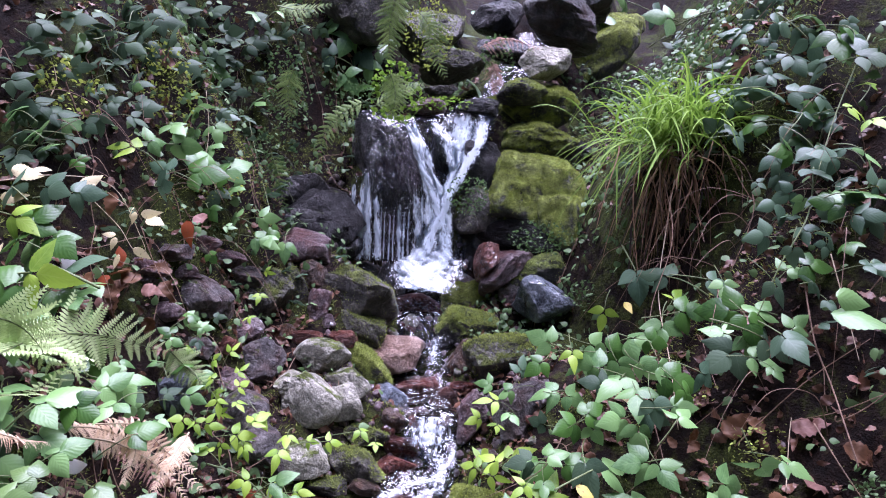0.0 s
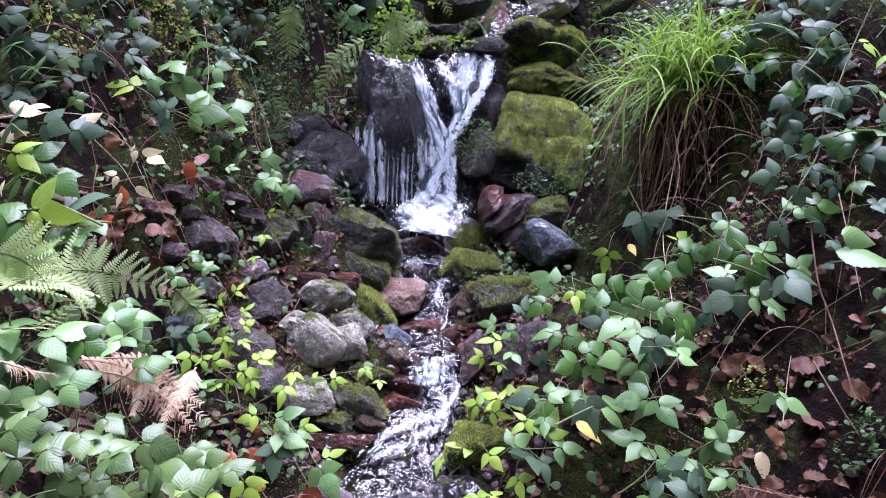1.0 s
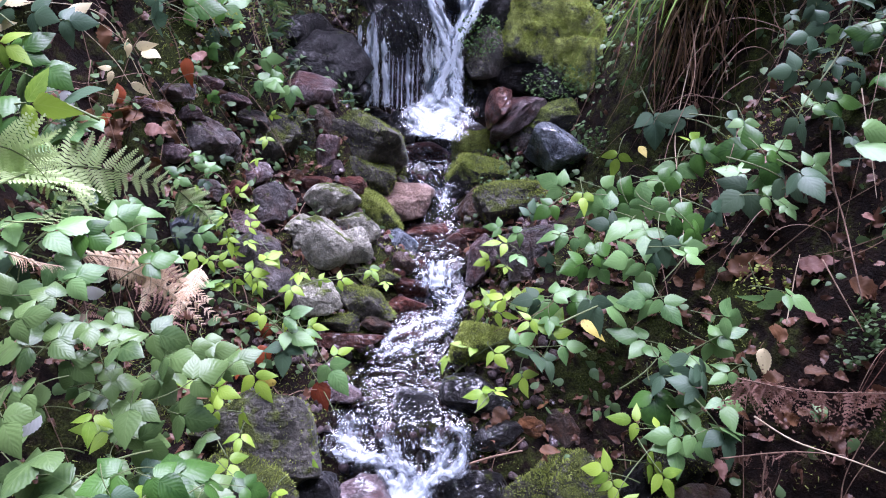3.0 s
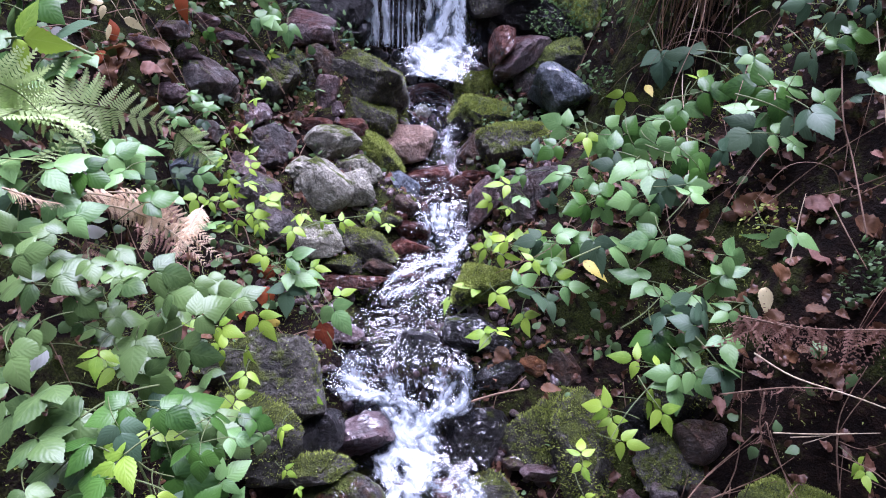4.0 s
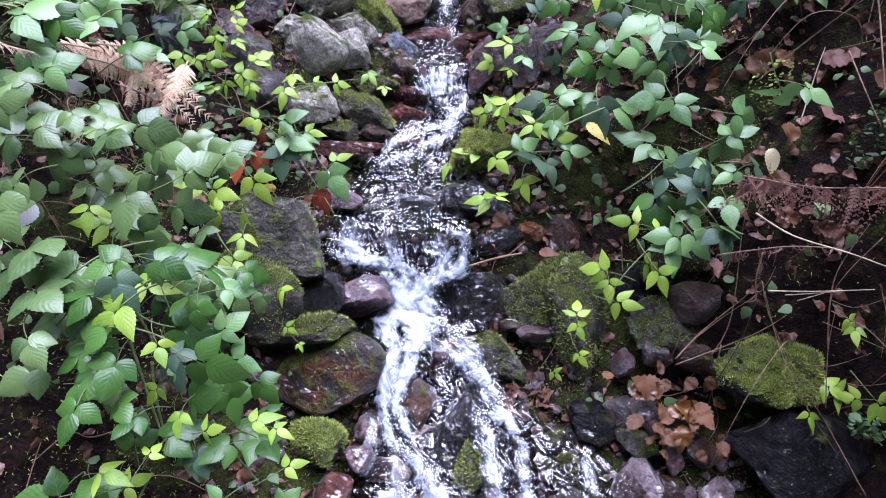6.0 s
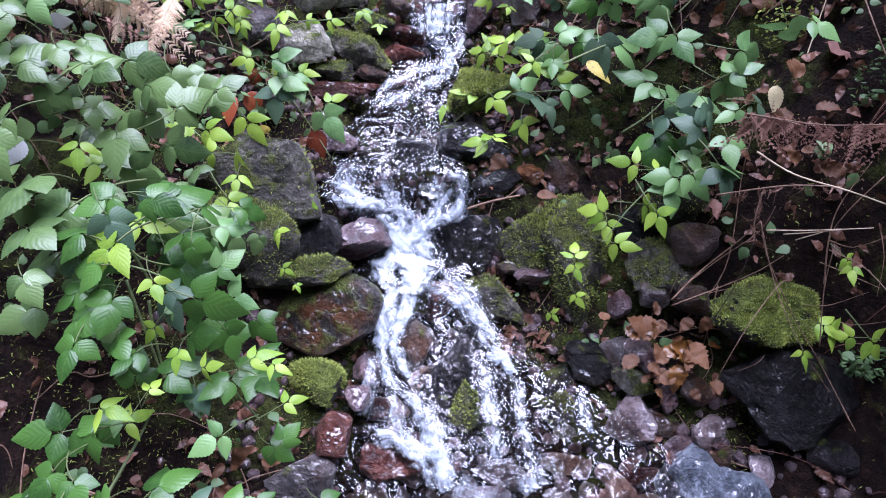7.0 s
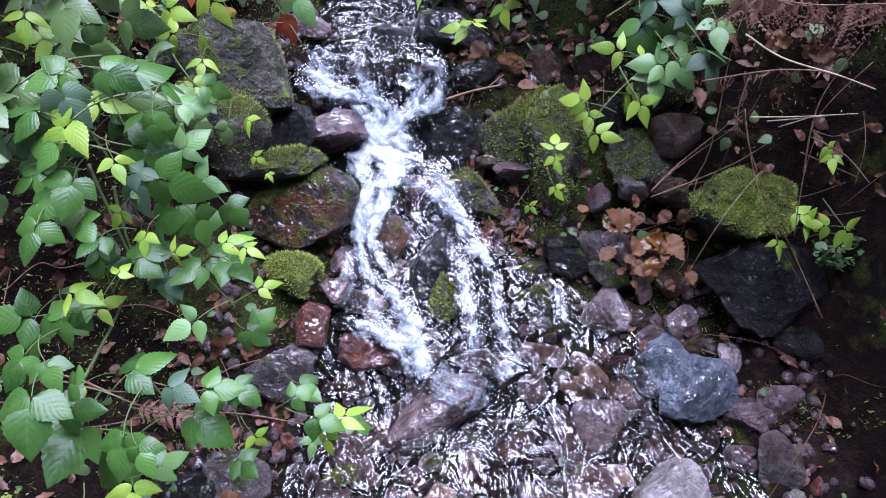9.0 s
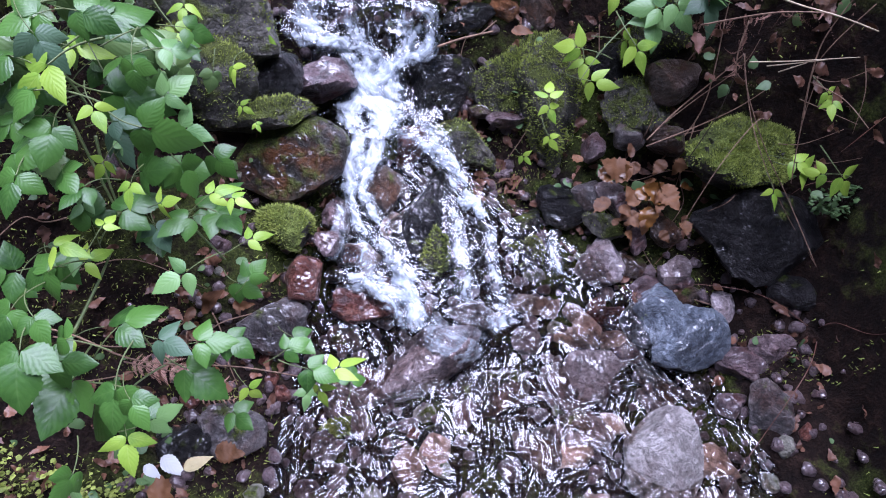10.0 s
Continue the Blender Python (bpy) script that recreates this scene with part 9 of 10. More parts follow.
hanging_frond(plant, [(0.610, 1.080, 0.735), (0.718, 1.016, 0.807), (0.811, 0.977, 0.832)], 34, 0.026, "rust_fern", 33)
hanging_frond(plant, [(0.700, 1.060, 0.760), (0.690, 1.030, 0.700), (0.700, 1.010, 0.650)], 14, 0.03, "rust_fern", 34)
plant = bramble(0.59, 1.069, 0.435, "thin bare dead twig over the dark bank", "twigs", "twig")
cane(plant, [(0.59, 1.069, 0.435), (0.684, 1.111, 0.503), (0.751, 1.094, 0.616), (0.776, 1.111, 0.682)], 0.0019, 0.0008, "brown")
plant = bramble(0.588, 1.052, 0.424, "thin bare dead twig over the dark bank", "twigs", "twig")
cane(plant, [(0.588, 1.052, 0.424), (0.707, 1.063, 0.449), (0.762, 1.016, 0.531)], 0.0019, 0.0008, "brown")
plant = bramble(0.77, 1.107, 0.606, "thin bare dead twig over the dark bank", "twigs", "twig")
cane(plant, [(0.77, 1.107, 0.606), (0.791, 1.034, 0.529), (0.788, 0.923, 0.507), (0.85, 0.841, 0.417), (0.965, 0.755, 0.288)], 0.0019, 0.0008, "brown")
plant = bramble(0.961, 1.067, 0.799, "thin bare dead twig over the dark bank", "twigs", "twig")
cane(plant, [(0.961, 1.067, 0.799), (0.897, 1.041, 0.711), (0.881, 1.023, 0.636), (0.878, 0.934, 0.511)], 0.0019, 0.0008, "brown")
plant = bramble(0.887, 1.029, 0.577, "thin bare dead twig over the dark bank", "twigs", "twig")
cane(plant, [(0.887, 1.029, 0.577), (0.93, 0.974, 0.586), (0.974, 0.925, 0.591)], 0.0019, 0.0008, "brown")
plant = bramble(0.896, 1.043, 0.633, "thin bare dead twig over the dark bank", "twigs", "twig")
cane(plant, [(0.896, 1.043, 0.633), (0.925, 1.001, 0.648), (0.969, 0.978, 0.699)], 0.0019, 0.0008, "brown")
plant = bramble(0.699, 0.942, 0.24, "thin bare dead twig over the dark bank", "twigs", "twig")
cane(plant, [(0.699, 0.942, 0.24), (0.723, 0.861, 0.392), (0.749, 0.872, 0.419)], 0.0019, 0.0008, "brown")
plant = bramble(0.569, 1.09, 0.307, "thin bare dead twig over the dark bank", "twigs", "twig")
cane(plant, [(0.569, 1.09, 0.307), (0.572, 1.066, 0.437), (0.585, 1.089, 0.477)], 0.0019, 0.0008, "brown")
plant = bramble(0.846, 0.959, 0.5, "thin bare dead twig over the dark bank", "twigs", "twig")
cane(plant, [(0.846, 0.959, 0.5), (0.908, 0.958, 0.502), (0.962, 0.937, 0.566)], 0.0019, 0.0008, "brown")
plant = bramble(0.936, 0.953, 0.455, "thin bare dead twig over the dark bank", "twigs", "twig")
cane(plant, [(0.936, 0.953, 0.455), (0.958, 0.913, 0.482), (0.988, 0.868, 0.544)], 0.0019, 0.0008, "brown")
plant = bramble(0.971, 1.022, 0.702, "thin bare dead twig over the dark bank", "twigs", "twig")
cane(plant, [(0.971, 1.022, 0.702), (0.97, 0.957, 0.654), (0.973, 0.92, 0.569)], 0.0019, 0.0008, "brown")
loose_leaf(-0.763, 0.854, 0.999, -36.4, -31.5, 169.9, 0.061, "white", "pale underside of a fallen leaf")
loose_leaf(-1.071, 1.672, 1.457, -74.9, 1.6, 177.4, 0.074, "white", "pale underside of a fallen leaf")
loose_leaf(-0.989, 1.491, 1.129, -64.9, -29.4, 40.2, 0.070, "white", "pale underside of a fallen leaf")
loose_leaf(-0.811, 1.137, 1.098, 2.2, 62.7, -37.8, 0.056, "white", "pale underside of a fallen leaf")
loose_leaf(-0.817, 0.470, 0.261, -0.6, 13.7, -114.9, 0.057, "white", "pale underside of a fallen leaf")
loose_leaf(-0.565, 0.371, 0.126, 8.9, 13.8, -119.4, 0.061, "white", "pale underside of a fallen leaf")
loose_leaf(-0.514, 0.347, 0.121, 18.7, 16.0, -60.5, 0.063, "pale", "dry pale yellow fallen leaf")
loose_leaf(-0.598, 0.354, 0.124, 5.2, 11.7, -117.8, 0.042, "white", "pale underside of a fallen leaf")
loose_leaf(0.667, 1.198, 0.641, -26.4, -8.5, 175.7, 0.070, "pink", "dry pinkish-brown fallen leaf")
loose_leaf(0.616, 0.970, 0.343, -6.4, 33.6, -158.6, 0.08, "brown", "curled brown fallen leaf")
loose_leaf(0.543, 0.995, 0.359, -2.8, -36.7, 64.8, 0.091, "brown", "curled brown fallen leaf")
loose_leaf(-0.513, 0.689, 0.216, 58.1, 8.8, -58.3, 0.086, "brown", "curled brown fallen leaf")
loose_leaf(-1.066, 2.345, 2.090, -78.7, 74.0, -102.2, 0.104, "pink", "dry pinkish-brown fallen leaf")
loose_leaf(-1.024, 1.855, 1.619, -68.4, -6.4, -162.4, 0.078, "brown", "curled brown fallen leaf")
loose_leaf(-0.860, 2.001, 1.517, -53.6, 18.5, 170.7, 0.081, "red", "red-brown fallen autumn leaf")
loose_leaf(-0.838, 2.071, 1.529, -20.5, 9.3, -160.2, 0.074, "pink", "dry pinkish-brown fallen leaf")
loose_leaf(-1.118, 1.845, 1.770, -43.0, 3.9, 176.4, 0.079, "brown", "curled brown fallen leaf")
loose_leaf(-0.741, 1.357, 0.706, -12.8, -1.0, -106.3, 0.100, "brown", "curled brown fallen leaf")
loose_leaf(-0.762, 1.330, 0.705, 28.9, 19.2, -64.6, 0.083, "pink", "dry pinkish-brown fallen leaf")
loose_leaf(-0.587, 0.307, 0.104, -9.5, -1.8, -82.6, 0.084, "brown", "curled brown fallen leaf")
loose_leaf(-0.451, 0.380, 0.130, 5.6, 29.6, -91.3, 0.068, "brown", "curled brown fallen leaf")
loose_leaf(-0.957, 1.492, 1.067, -22.1, 45.8, -153.1, 0.105, "brown", "curled brown fallen leaf")
loose_leaf(-0.989, 1.716, 1.368, -36.7, 50.0, -169.4, 0.104, "brown", "curled brown fallen leaf")
loose_leaf(0.819, 1.604, 1.176, 15.1, 39.3, -43.2, 0.100, "pink", "dry pinkish-brown fallen leaf")
loose_leaf(0.745, 1.558, 1.051, -22.1, 18.8, -67.9, 0.099, "brown", "curled brown fallen leaf")
loose_leaf(0.756, 1.504, 1.018, 31.5, 30.6, -51.4, 0.087, "brown", "curled brown fallen leaf")
loose_leaf(0.873, 1.393, 1.087, 25.4, 24.2, -96.8, 0.094, "pink", "dry pinkish-brown fallen leaf")
loose_leaf(0.772, 1.292, 0.905, -35.0, -10.3, 177.1, 0.070, "pale", "dry pale yellow fallen leaf")
loose_leaf(0.831, 1.206, 0.899, -3.4, 14.8, -122.3, 0.062, "brown", "curled brown fallen leaf")
loose_leaf(0.837, 1.108, 0.797, -12.3, 66.1, -111.4, 0.071, "brown", "curled brown fallen leaf")
loose_leaf(0.639, 1.537, 0.882, -35.1, 52.0, -102.2, 0.089, "brown", "curled brown fallen leaf")
loose_leaf(0.856, 1.272, 1.001, -4.3, 19.9, -60.2, 0.097, "pink", "dry pinkish-brown fallen leaf")
loose_leaf(0.928, 1.276, 1.100, -21.2, 45.4, -127.8, 0.097, "brown", "curled brown fallen leaf")
loose_leaf(0.618, 1.795, 0.992, 35.5, -52.6, 75.9, 0.085, "pale", "dry pale yellow fallen leaf")
loose_leaf(0.563, 0.943, 0.300, 7.6, -19.1, 28.9, 0.058, "brown", "curled brown fallen leaf")
loose_leaf(0.628, 1.029, 0.379, -37.6, -1.2, 136.6, 0.049, "brown", "curled brown fallen leaf")
loose_leaf(0.521, 0.953, 0.290, 2.8, 26.8, -157.6, 0.057, "brown", "curled brown fallen leaf")
loose_leaf(0.578, 0.990, 0.339, -22.5, 70.1, -94.6, 0.040, "brown", "curled brown fallen leaf")
loose_leaf(0.540, 1.034, 0.381, 44.2, 15.8, 19.4, 0.048, "brown", "curled brown fallen leaf")
loose_leaf(0.619, 0.965, 0.331, -9.9, -25.2, 148.9, 0.055, "brown", "curled brown fallen leaf")
loose_leaf(0.672, 0.890, 0.300, -2.2, 4.1, 164.0, 0.058, "brown", "curled brown fallen leaf")
loose_leaf(0.557, 1.025, 0.374, -34.6, -2.9, 148.4, 0.051, "brown", "curled brown fallen leaf")
loose_leaf(0.619, 0.890, 0.260, -35.6, 37.9, -154.3, 0.040, "brown", "curled brown fallen leaf")
loose_leaf(0.412, 1.049, 0.371, 14.2, -8.2, 153.0, 0.045, "brown", "curled brown fallen leaf")
loose_leaf(0.623, 0.953, 0.322, -16.5, -3.1, 150.0, 0.060, "brown", "curled brown fallen leaf")
loose_leaf(0.678, 1.019, 0.393, -42.5, -9.9, 137.2, 0.055, "brown", "curled brown fallen leaf")
loose_leaf(0.506, 0.917, 0.247, 11.0, -4.1, -27.7, 0.036, "brown", "curled brown fallen leaf")
loose_leaf(0.541, 0.937, 0.279, -25.8, -20.6, 132.0, 0.038, "brown", "curled brown fallen leaf")
loose_leaf(0.535, 0.906, 0.239, -18.3, -0.0, -127.6, 0.040, "brown", "curled brown fallen leaf")
loose_leaf(0.570, 0.924, 0.276, -6.3, -29.7, 92.4, 0.051, "brown", "curled brown fallen leaf")
loose_leaf(0.581, 0.920, 0.283, -20.0, -6.3, 106.9, 0.059, "brown", "curled brown fallen leaf")
loose_leaf(0.482, 0.968, 0.303, -9.8, 3.2, 151.6, 0.062, "brown", "curled brown fallen leaf")
loose_leaf(-1.045, 1.629, 1.353, -0.5, -0.9, -142.8, 0.053, "brown", "curled brown fallen leaf")
loose_leaf(-1.045, 1.677, 1.400, -53.1, -15.9, -166.5, 0.046, "brown", "curled brown fallen leaf")
loose_leaf(-0.938, 1.842, 1.414, -10.0, -6.7, 46.0, 0.053, "brown", "curled brown fallen leaf")
loose_leaf(-0.964, 1.787, 1.398, -27.6, 23.5, 171.9, 0.075, "brown", "curled brown fallen leaf")
loose_leaf(-0.974, 1.730, 1.330, 29.2, -13.1, -25.7, 0.057, "brown", "curled brown fallen leaf")
loose_leaf(-0.870, 1.893, 1.370, 20.6, -46.0, 117.1, 0.078, "brown", "curled brown fallen leaf")
loose_leaf(-0.960, 1.787, 1.392, -50.2, -20.0, -163.7, 0.049, "brown", "curled brown fallen leaf")
loose_leaf(-1.070, 1.586, 1.354, 17.1, -15.3, 19.8, 0.072, "brown", "curled brown fallen leaf")
loose_leaf(-0.954, 1.770, 1.345, 11.8, -30.5, 82.3, 0.064, "brown", "curled brown fallen leaf")
loose_leaf(0.659, 1.580, 0.939, 33.3, -22.3, 7.9, 0.045, "brown", "curled brown fallen leaf")
loose_leaf(0.674, 1.671, 1.007, 3.2, -51.3, 86.3, 0.050, "brown", "curled brown fallen leaf")
loose_leaf(0.831, 1.435, 1.055, 27.7, -21.4, 27.9, 0.066, "brown", "curled brown fallen leaf")
loose_leaf(0.739, 1.544, 1.007, -52.6, 52.5, -145.5, 0.053, "brown", "curled brown fallen leaf")
loose_leaf(0.590, 1.765, 0.929, -15.7, -46.1, 102.1, 0.079, "brown", "curled brown fallen leaf")
loose_leaf(0.711, 1.570, 1.003, -90.0, -46.8, -144.2, 0.056, "brown", "curled brown fallen leaf")
loose_leaf(0.633, 1.781, 0.989, 39.9, -16.0, 2.8, 0.066, "brown", "curled brown fallen leaf")
loose_leaf(0.706, 1.545, 0.978, -70.4, -27.7, 136.7, 0.044, "brown", "curled brown fallen leaf")
loose_leaf(0.868, 1.541, 1.185, -42.2, 41.8, 171.8, 0.045, "pink", "dry pinkish-brown fallen leaf")
loose_leaf(0.879, 1.568, 1.211, 50.4, 18.3, -13.0, 0.074, "pink", "dry pinkish-brown fallen leaf")
loose_leaf(0.842, 1.540, 1.144, -4.4, 11.5, -111.2, 0.045, "pink", "dry pinkish-brown fallen leaf")
loose_leaf(0.720, 1.643, 1.051, 12.4, 34.7, -102.7, 0.075, "pink", "dry pinkish-brown fallen leaf")
loose_leaf(1.016, 1.392, 1.233, -34.1, -16.9, 159.2, 0.046, "pink", "dry pinkish-brown fallen leaf")
loose_leaf(0.798, 1.225, 0.865, -17.8, -19.1, 91.1, 0.062, "brown", "curled brown fallen leaf")
loose_leaf(0.814, 1.149, 0.780, 52.1, -37.2, 32.2, 0.055, "brown", "curled brown fallen leaf")
loose_leaf(0.700, 1.264, 0.753, 13.4, 24.5, -132.9, 0.050, "brown", "curled brown fallen leaf")
loose_leaf(0.855, 1.129, 0.817, 12.1, 16.6, 7.5, 0.038, "brown", "curled brown fallen leaf")
loose_leaf(0.816, 1.168, 0.802, 31.0, 29.9, -98.9, 0.042, "brown", "curled brown fallen leaf")
loose_leaf(0.821, 1.284, 0.950, 1.3, -44.8, 85.4, 0.066, "brown", "curled brown fallen leaf")
loose_leaf(0.748, 1.321, 0.873, 3.3, 15.8, -83.9, 0.037, "brown", "curled brown fallen leaf")
loose_leaf(1.786, 3.962, 2.797, -24.3, 51.1, -172.0, 0.113, "pink", "dry pinkish-brown fallen leaf")
loose_leaf(1.263, 2.491, 2.279, -5.4, 12.4, -44.2, 0.106, "pink", "dry pinkish-brown fallen leaf")
loose_leaf(1.194, 2.539, 2.195, 30.9, 25.0, -11.0, 0.072, "pink", "dry pinkish-brown fallen leaf")
loose_leaf(1.123, 2.421, 2.060, 73.2, 22.5, -9.3, 0.095, "pink", "dry pinkish-brown fallen leaf")
loose_leaf(1.197, 2.187, 2.003, -43.6, 44.6, -109.6, 0.068, "pink", "dry pinkish-brown fallen leaf")
loose_leaf(1.337, 2.221, 2.222, 13.2, -36.2, 52.5, 0.069, "pink", "dry pinkish-brown fallen leaf")
loose_leaf(1.247, 2.768, 2.302, 27.5, 29.4, 48.3, 0.071, "pink", "dry pinkish-brown fallen leaf")
loose_leaf(1.195, 2.581, 2.205, 31.7, -26.0, 39.3, 0.074, "pink", "dry pinkish-brown fallen leaf")
loose_leaf(1.374, 2.482, 2.432, 4.8, 39.6, -132.4, 0.084, "pink", "dry pinkish-brown fallen leaf")
loose_leaf(-0.879, 1.550, 0.954, -38.0, -13.8, 140.2, 0.064, "pink", "dry pinkish-brown fallen leaf")
loose_leaf(-0.862, 1.594, 0.969, 9.9, 46.2, -83.0, 0.046, "pink", "dry pinkish-brown fallen leaf")
loose_leaf(-0.899, 1.538, 0.979, -18.4, -43.5, 127.1, 0.040, "pink", "dry pinkish-brown fallen leaf")
loose_leaf(-0.947, 1.534, 1.068, 49.9, 33.7, -4.6, 0.047, "pink", "dry pinkish-brown fallen leaf")
loose_leaf(-0.902, 1.555, 0.998, 36.6, 8.9, -32.6, 0.059, "pink", "dry pinkish-brown fallen leaf")
loose_leaf(-0.852, 1.621, 0.965, -37.2, 24.7, -147.3, 0.073, "pink", "dry pinkish-brown fallen leaf")
loose_leaf(1.107, 2.492, 2.079, 21.9, 6.0, -38.4, 0.062, "brown", "curled brown fallen leaf")
loose_leaf(1.279, 2.258, 2.177, 33.1, 37.3, -13.9, 0.054, "brown", "curled brown fallen leaf")
loose_leaf(1.181, 2.205, 2.001, -93.1, 19.8, -165.7, 0.082, "brown", "curled brown fallen leaf")
loose_leaf(1.182, 2.154, 1.950, 16.4, -38.0, -116.0, 0.081, "brown", "curled brown fallen leaf")
loose_leaf(1.264, 2.252, 2.149, -2.5, 61.5, -62.7, 0.094, "brown", "curled brown fallen leaf")
loose_leaf(1.223, 2.107, 1.965, -60.8, -5.1, -174.4, 0.089, "brown", "curled brown fallen leaf")
loose_leaf(1.300, 2.161, 2.120, -9.1, 64.9, -104.4, 0.061, "brown", "curled brown fallen leaf")
loose_leaf(-0.534, 0.695, 0.221, -15.6, -34.4, 170.1, 0.045, "brown", "curled brown fallen leaf")
loose_leaf(-0.494, 0.570, 0.139, 4.4, 13.3, -92.9, 0.033, "brown", "curled brown fallen leaf")
loose_leaf(-0.530, 0.673, 0.195, -48.6, 16.6, 162.4, 0.036, "brown", "curled brown fallen leaf")
loose_leaf(-0.540, 0.637, 0.183, 10.9, 36.6, -70.7, 0.058, "brown", "curled brown fallen leaf")
loose_leaf(-0.448, 0.709, 0.209, 23.8, 49.6, -80.4, 0.053, "brown", "curled brown fallen leaf")
loose_leaf(0.152, 1.467, 0.596, -36.1, -23.4, 159.6, 0.067, "brown", "curled brown fallen leaf")
loose_leaf(0.246, 1.358, 0.527, 11.3, 19.8, -85.8, 0.062, "brown", "curled brown fallen leaf")
loose_leaf(0.246, 1.448, 0.604, 36.3, -17.9, -92.9, 0.045, "brown", "curled brown fallen leaf")
herb_clump(0.111, 2.620, 1.571, 0.182, 0.182, 260, "herb", "cushion of tiny dark green leaves on the wet rock", 0.012)
herb_clump(0.415, 2.580, 1.399, 0.268, 0.146, 220, "herb", "small dark leaves under the mossy boulder", 0.012)
herb_clump(0.591, 2.500, 1.174, 0.122, 0.122, 90, "herb", "small green herbs between stones", 0.014)
herb_clump(-0.012, 3.020, 1.969, 0.305, 0.066, 120, "grass", "fresh low green herbs at the lip of the fall", 0.014)
herb_clump(-0.690, 2.800, 2.002, 0.211, 0.396, 260, "herb", "small leaves on the mossy wall", 0.014)
herb_clump(-0.747, 2.700, 1.683, 0.230, 0.307, 200, "herb", "small leaves on the mossy wall", 0.014)
herb_clump(-0.224, 2.950, 1.999, 0.244, 0.299, 260, "grass", "bright herbs hanging beside the fall", 0.02)
herb_clump(-1.162, 1.897, 1.905, 0.223, 0.223, 260, "moss", "moss hanging from the bank", 0.012)
herb_clump(-1.030, 2.289, 1.935, 0.252, 0.367, 420, "moss", "moss hanging from the bank", 0.012)
herb_clump(-0.873, 2.273, 1.611, 0.246, 0.134, 160, "moss", "moss hanging from the bank", 0.012)
herb_clump(-0.072, 3.100, 2.305, 0.230, 0.345, 260, "moss", "moss hanging beside the stream", 0.014)
herb_clump(0.737, 1.659, 1.068, 0.293, 0.110, 160, "moss", "moss on the soil", 0.01)
herb_clump(0.819, 1.428, 1.016, 0.183, 0.133, 160, "moss", "moss on the soil", 0.01)
herb_clump(0.930, 1.195, 0.991, 0.109, 0.187, 160, "herb", "green herbs on the dark soil", 0.014)
herb_clump(0.981, 0.852, 0.430, 0.141, 0.094, 160, "herb", "green herbs on the dark soil", 0.014)
herb_clump(-0.817, 0.343, 0.188, 0.157, 0.229, 300, "moss", "moss on the soil", 0.01)
herb_clump(-0.674, 0.331, 0.108, 0.157, 0.115, 200, "moss", "moss on the soil", 0.01)
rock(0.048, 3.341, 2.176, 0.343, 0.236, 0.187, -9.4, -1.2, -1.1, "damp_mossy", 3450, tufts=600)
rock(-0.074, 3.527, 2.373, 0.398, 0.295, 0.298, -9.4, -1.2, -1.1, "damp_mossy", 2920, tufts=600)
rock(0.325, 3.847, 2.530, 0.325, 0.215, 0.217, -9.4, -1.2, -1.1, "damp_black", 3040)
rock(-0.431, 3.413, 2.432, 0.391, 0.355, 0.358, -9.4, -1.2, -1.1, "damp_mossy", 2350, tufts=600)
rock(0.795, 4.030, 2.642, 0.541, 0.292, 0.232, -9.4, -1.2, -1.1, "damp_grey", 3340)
rock(-0.010, 3.176, 2.033, 0.176, 0.096, 0.076, -9.4, -1.2, -1.1, "damp_mossy", 3655)
herb_clump(0.280, 3.300, 2.205, 0.183, 0.274, 160, "herb", "small herbs over the upper stream", 0.014)
herb_clump(-0.398, 3.100, 1.978, 0.343, 0.200, 240, "herb", "small leaves above the waterfall", 0.014)
loose_leaf(0.576, 0.979, 0.333, -24.1, 40.1, -117.6, 0.078, "wet_brown", "golden-brown wet fallen leaf between the stones")
loose_leaf(0.615, 0.983, 0.346, -34.8, -11.2, -148.3, 0.070, "wet_brown", "golden-brown wet fallen leaf between the stones")
loose_leaf(0.544, 1.002, 0.351, 31.5, -41.3, 60.7, 0.057, "wet_brown", "golden-brown wet fallen leaf between the stones")
loose_leaf(0.589, 0.934, 0.305, -33.6, 6.0, 163.6, 0.073, "wet_brown", "golden-brown wet fallen leaf between the stones")
loose_leaf(0.560, 0.957, 0.311, 11.0, 14.9, -47.0, 0.060, "wet_brown", "golden-brown wet fallen leaf between the stones")
loose_leaf(0.633, 0.957, 0.325, -0.4, -21.0, 125.1, 0.065, "wet_brown", "golden-brown wet fallen leaf between the stones")
loose_leaf(0.461, 1.019, 0.354, -5.2, 18.8, -136.7, 0.056, "wet_brown", "golden-brown wet fallen leaf between the stones")
loose_leaf(0.668, 0.972, 0.341, -25.1, 4.7, -84.3, 0.053, "wet_brown", "golden-brown wet fallen leaf between the stones")
loose_leaf(-1.026, 1.667, 1.394, -7.8, 42.2, -142.8, 0.080, "brown", "dry reddish-brown fallen leaf on the bank")
loose_leaf(-0.984, 1.706, 1.366, 16.4, -45.4, 44.5, 0.074, "red", "dry reddish-brown fallen leaf on the bank")
loose_leaf(-0.946, 1.775, 1.387, -40.2, 5.3, -150.2, 0.075, "brown", "dry reddish-brown fallen leaf on the bank")
loose_leaf(-0.964, 1.709, 1.319, -85.2, -7.9, 125.7, 0.081, "brown", "dry reddish-brown fallen leaf on the bank")
loose_leaf(-0.992, 1.651, 1.308, 50.2, 45.7, -15.8, 0.073, "pink", "dry reddish-brown fallen leaf on the bank")
loose_leaf(-0.986, 1.465, 1.117, -94.5, -55.8, 101.1, 0.076, "brown", "dry reddish-brown fallen leaf on the bank")
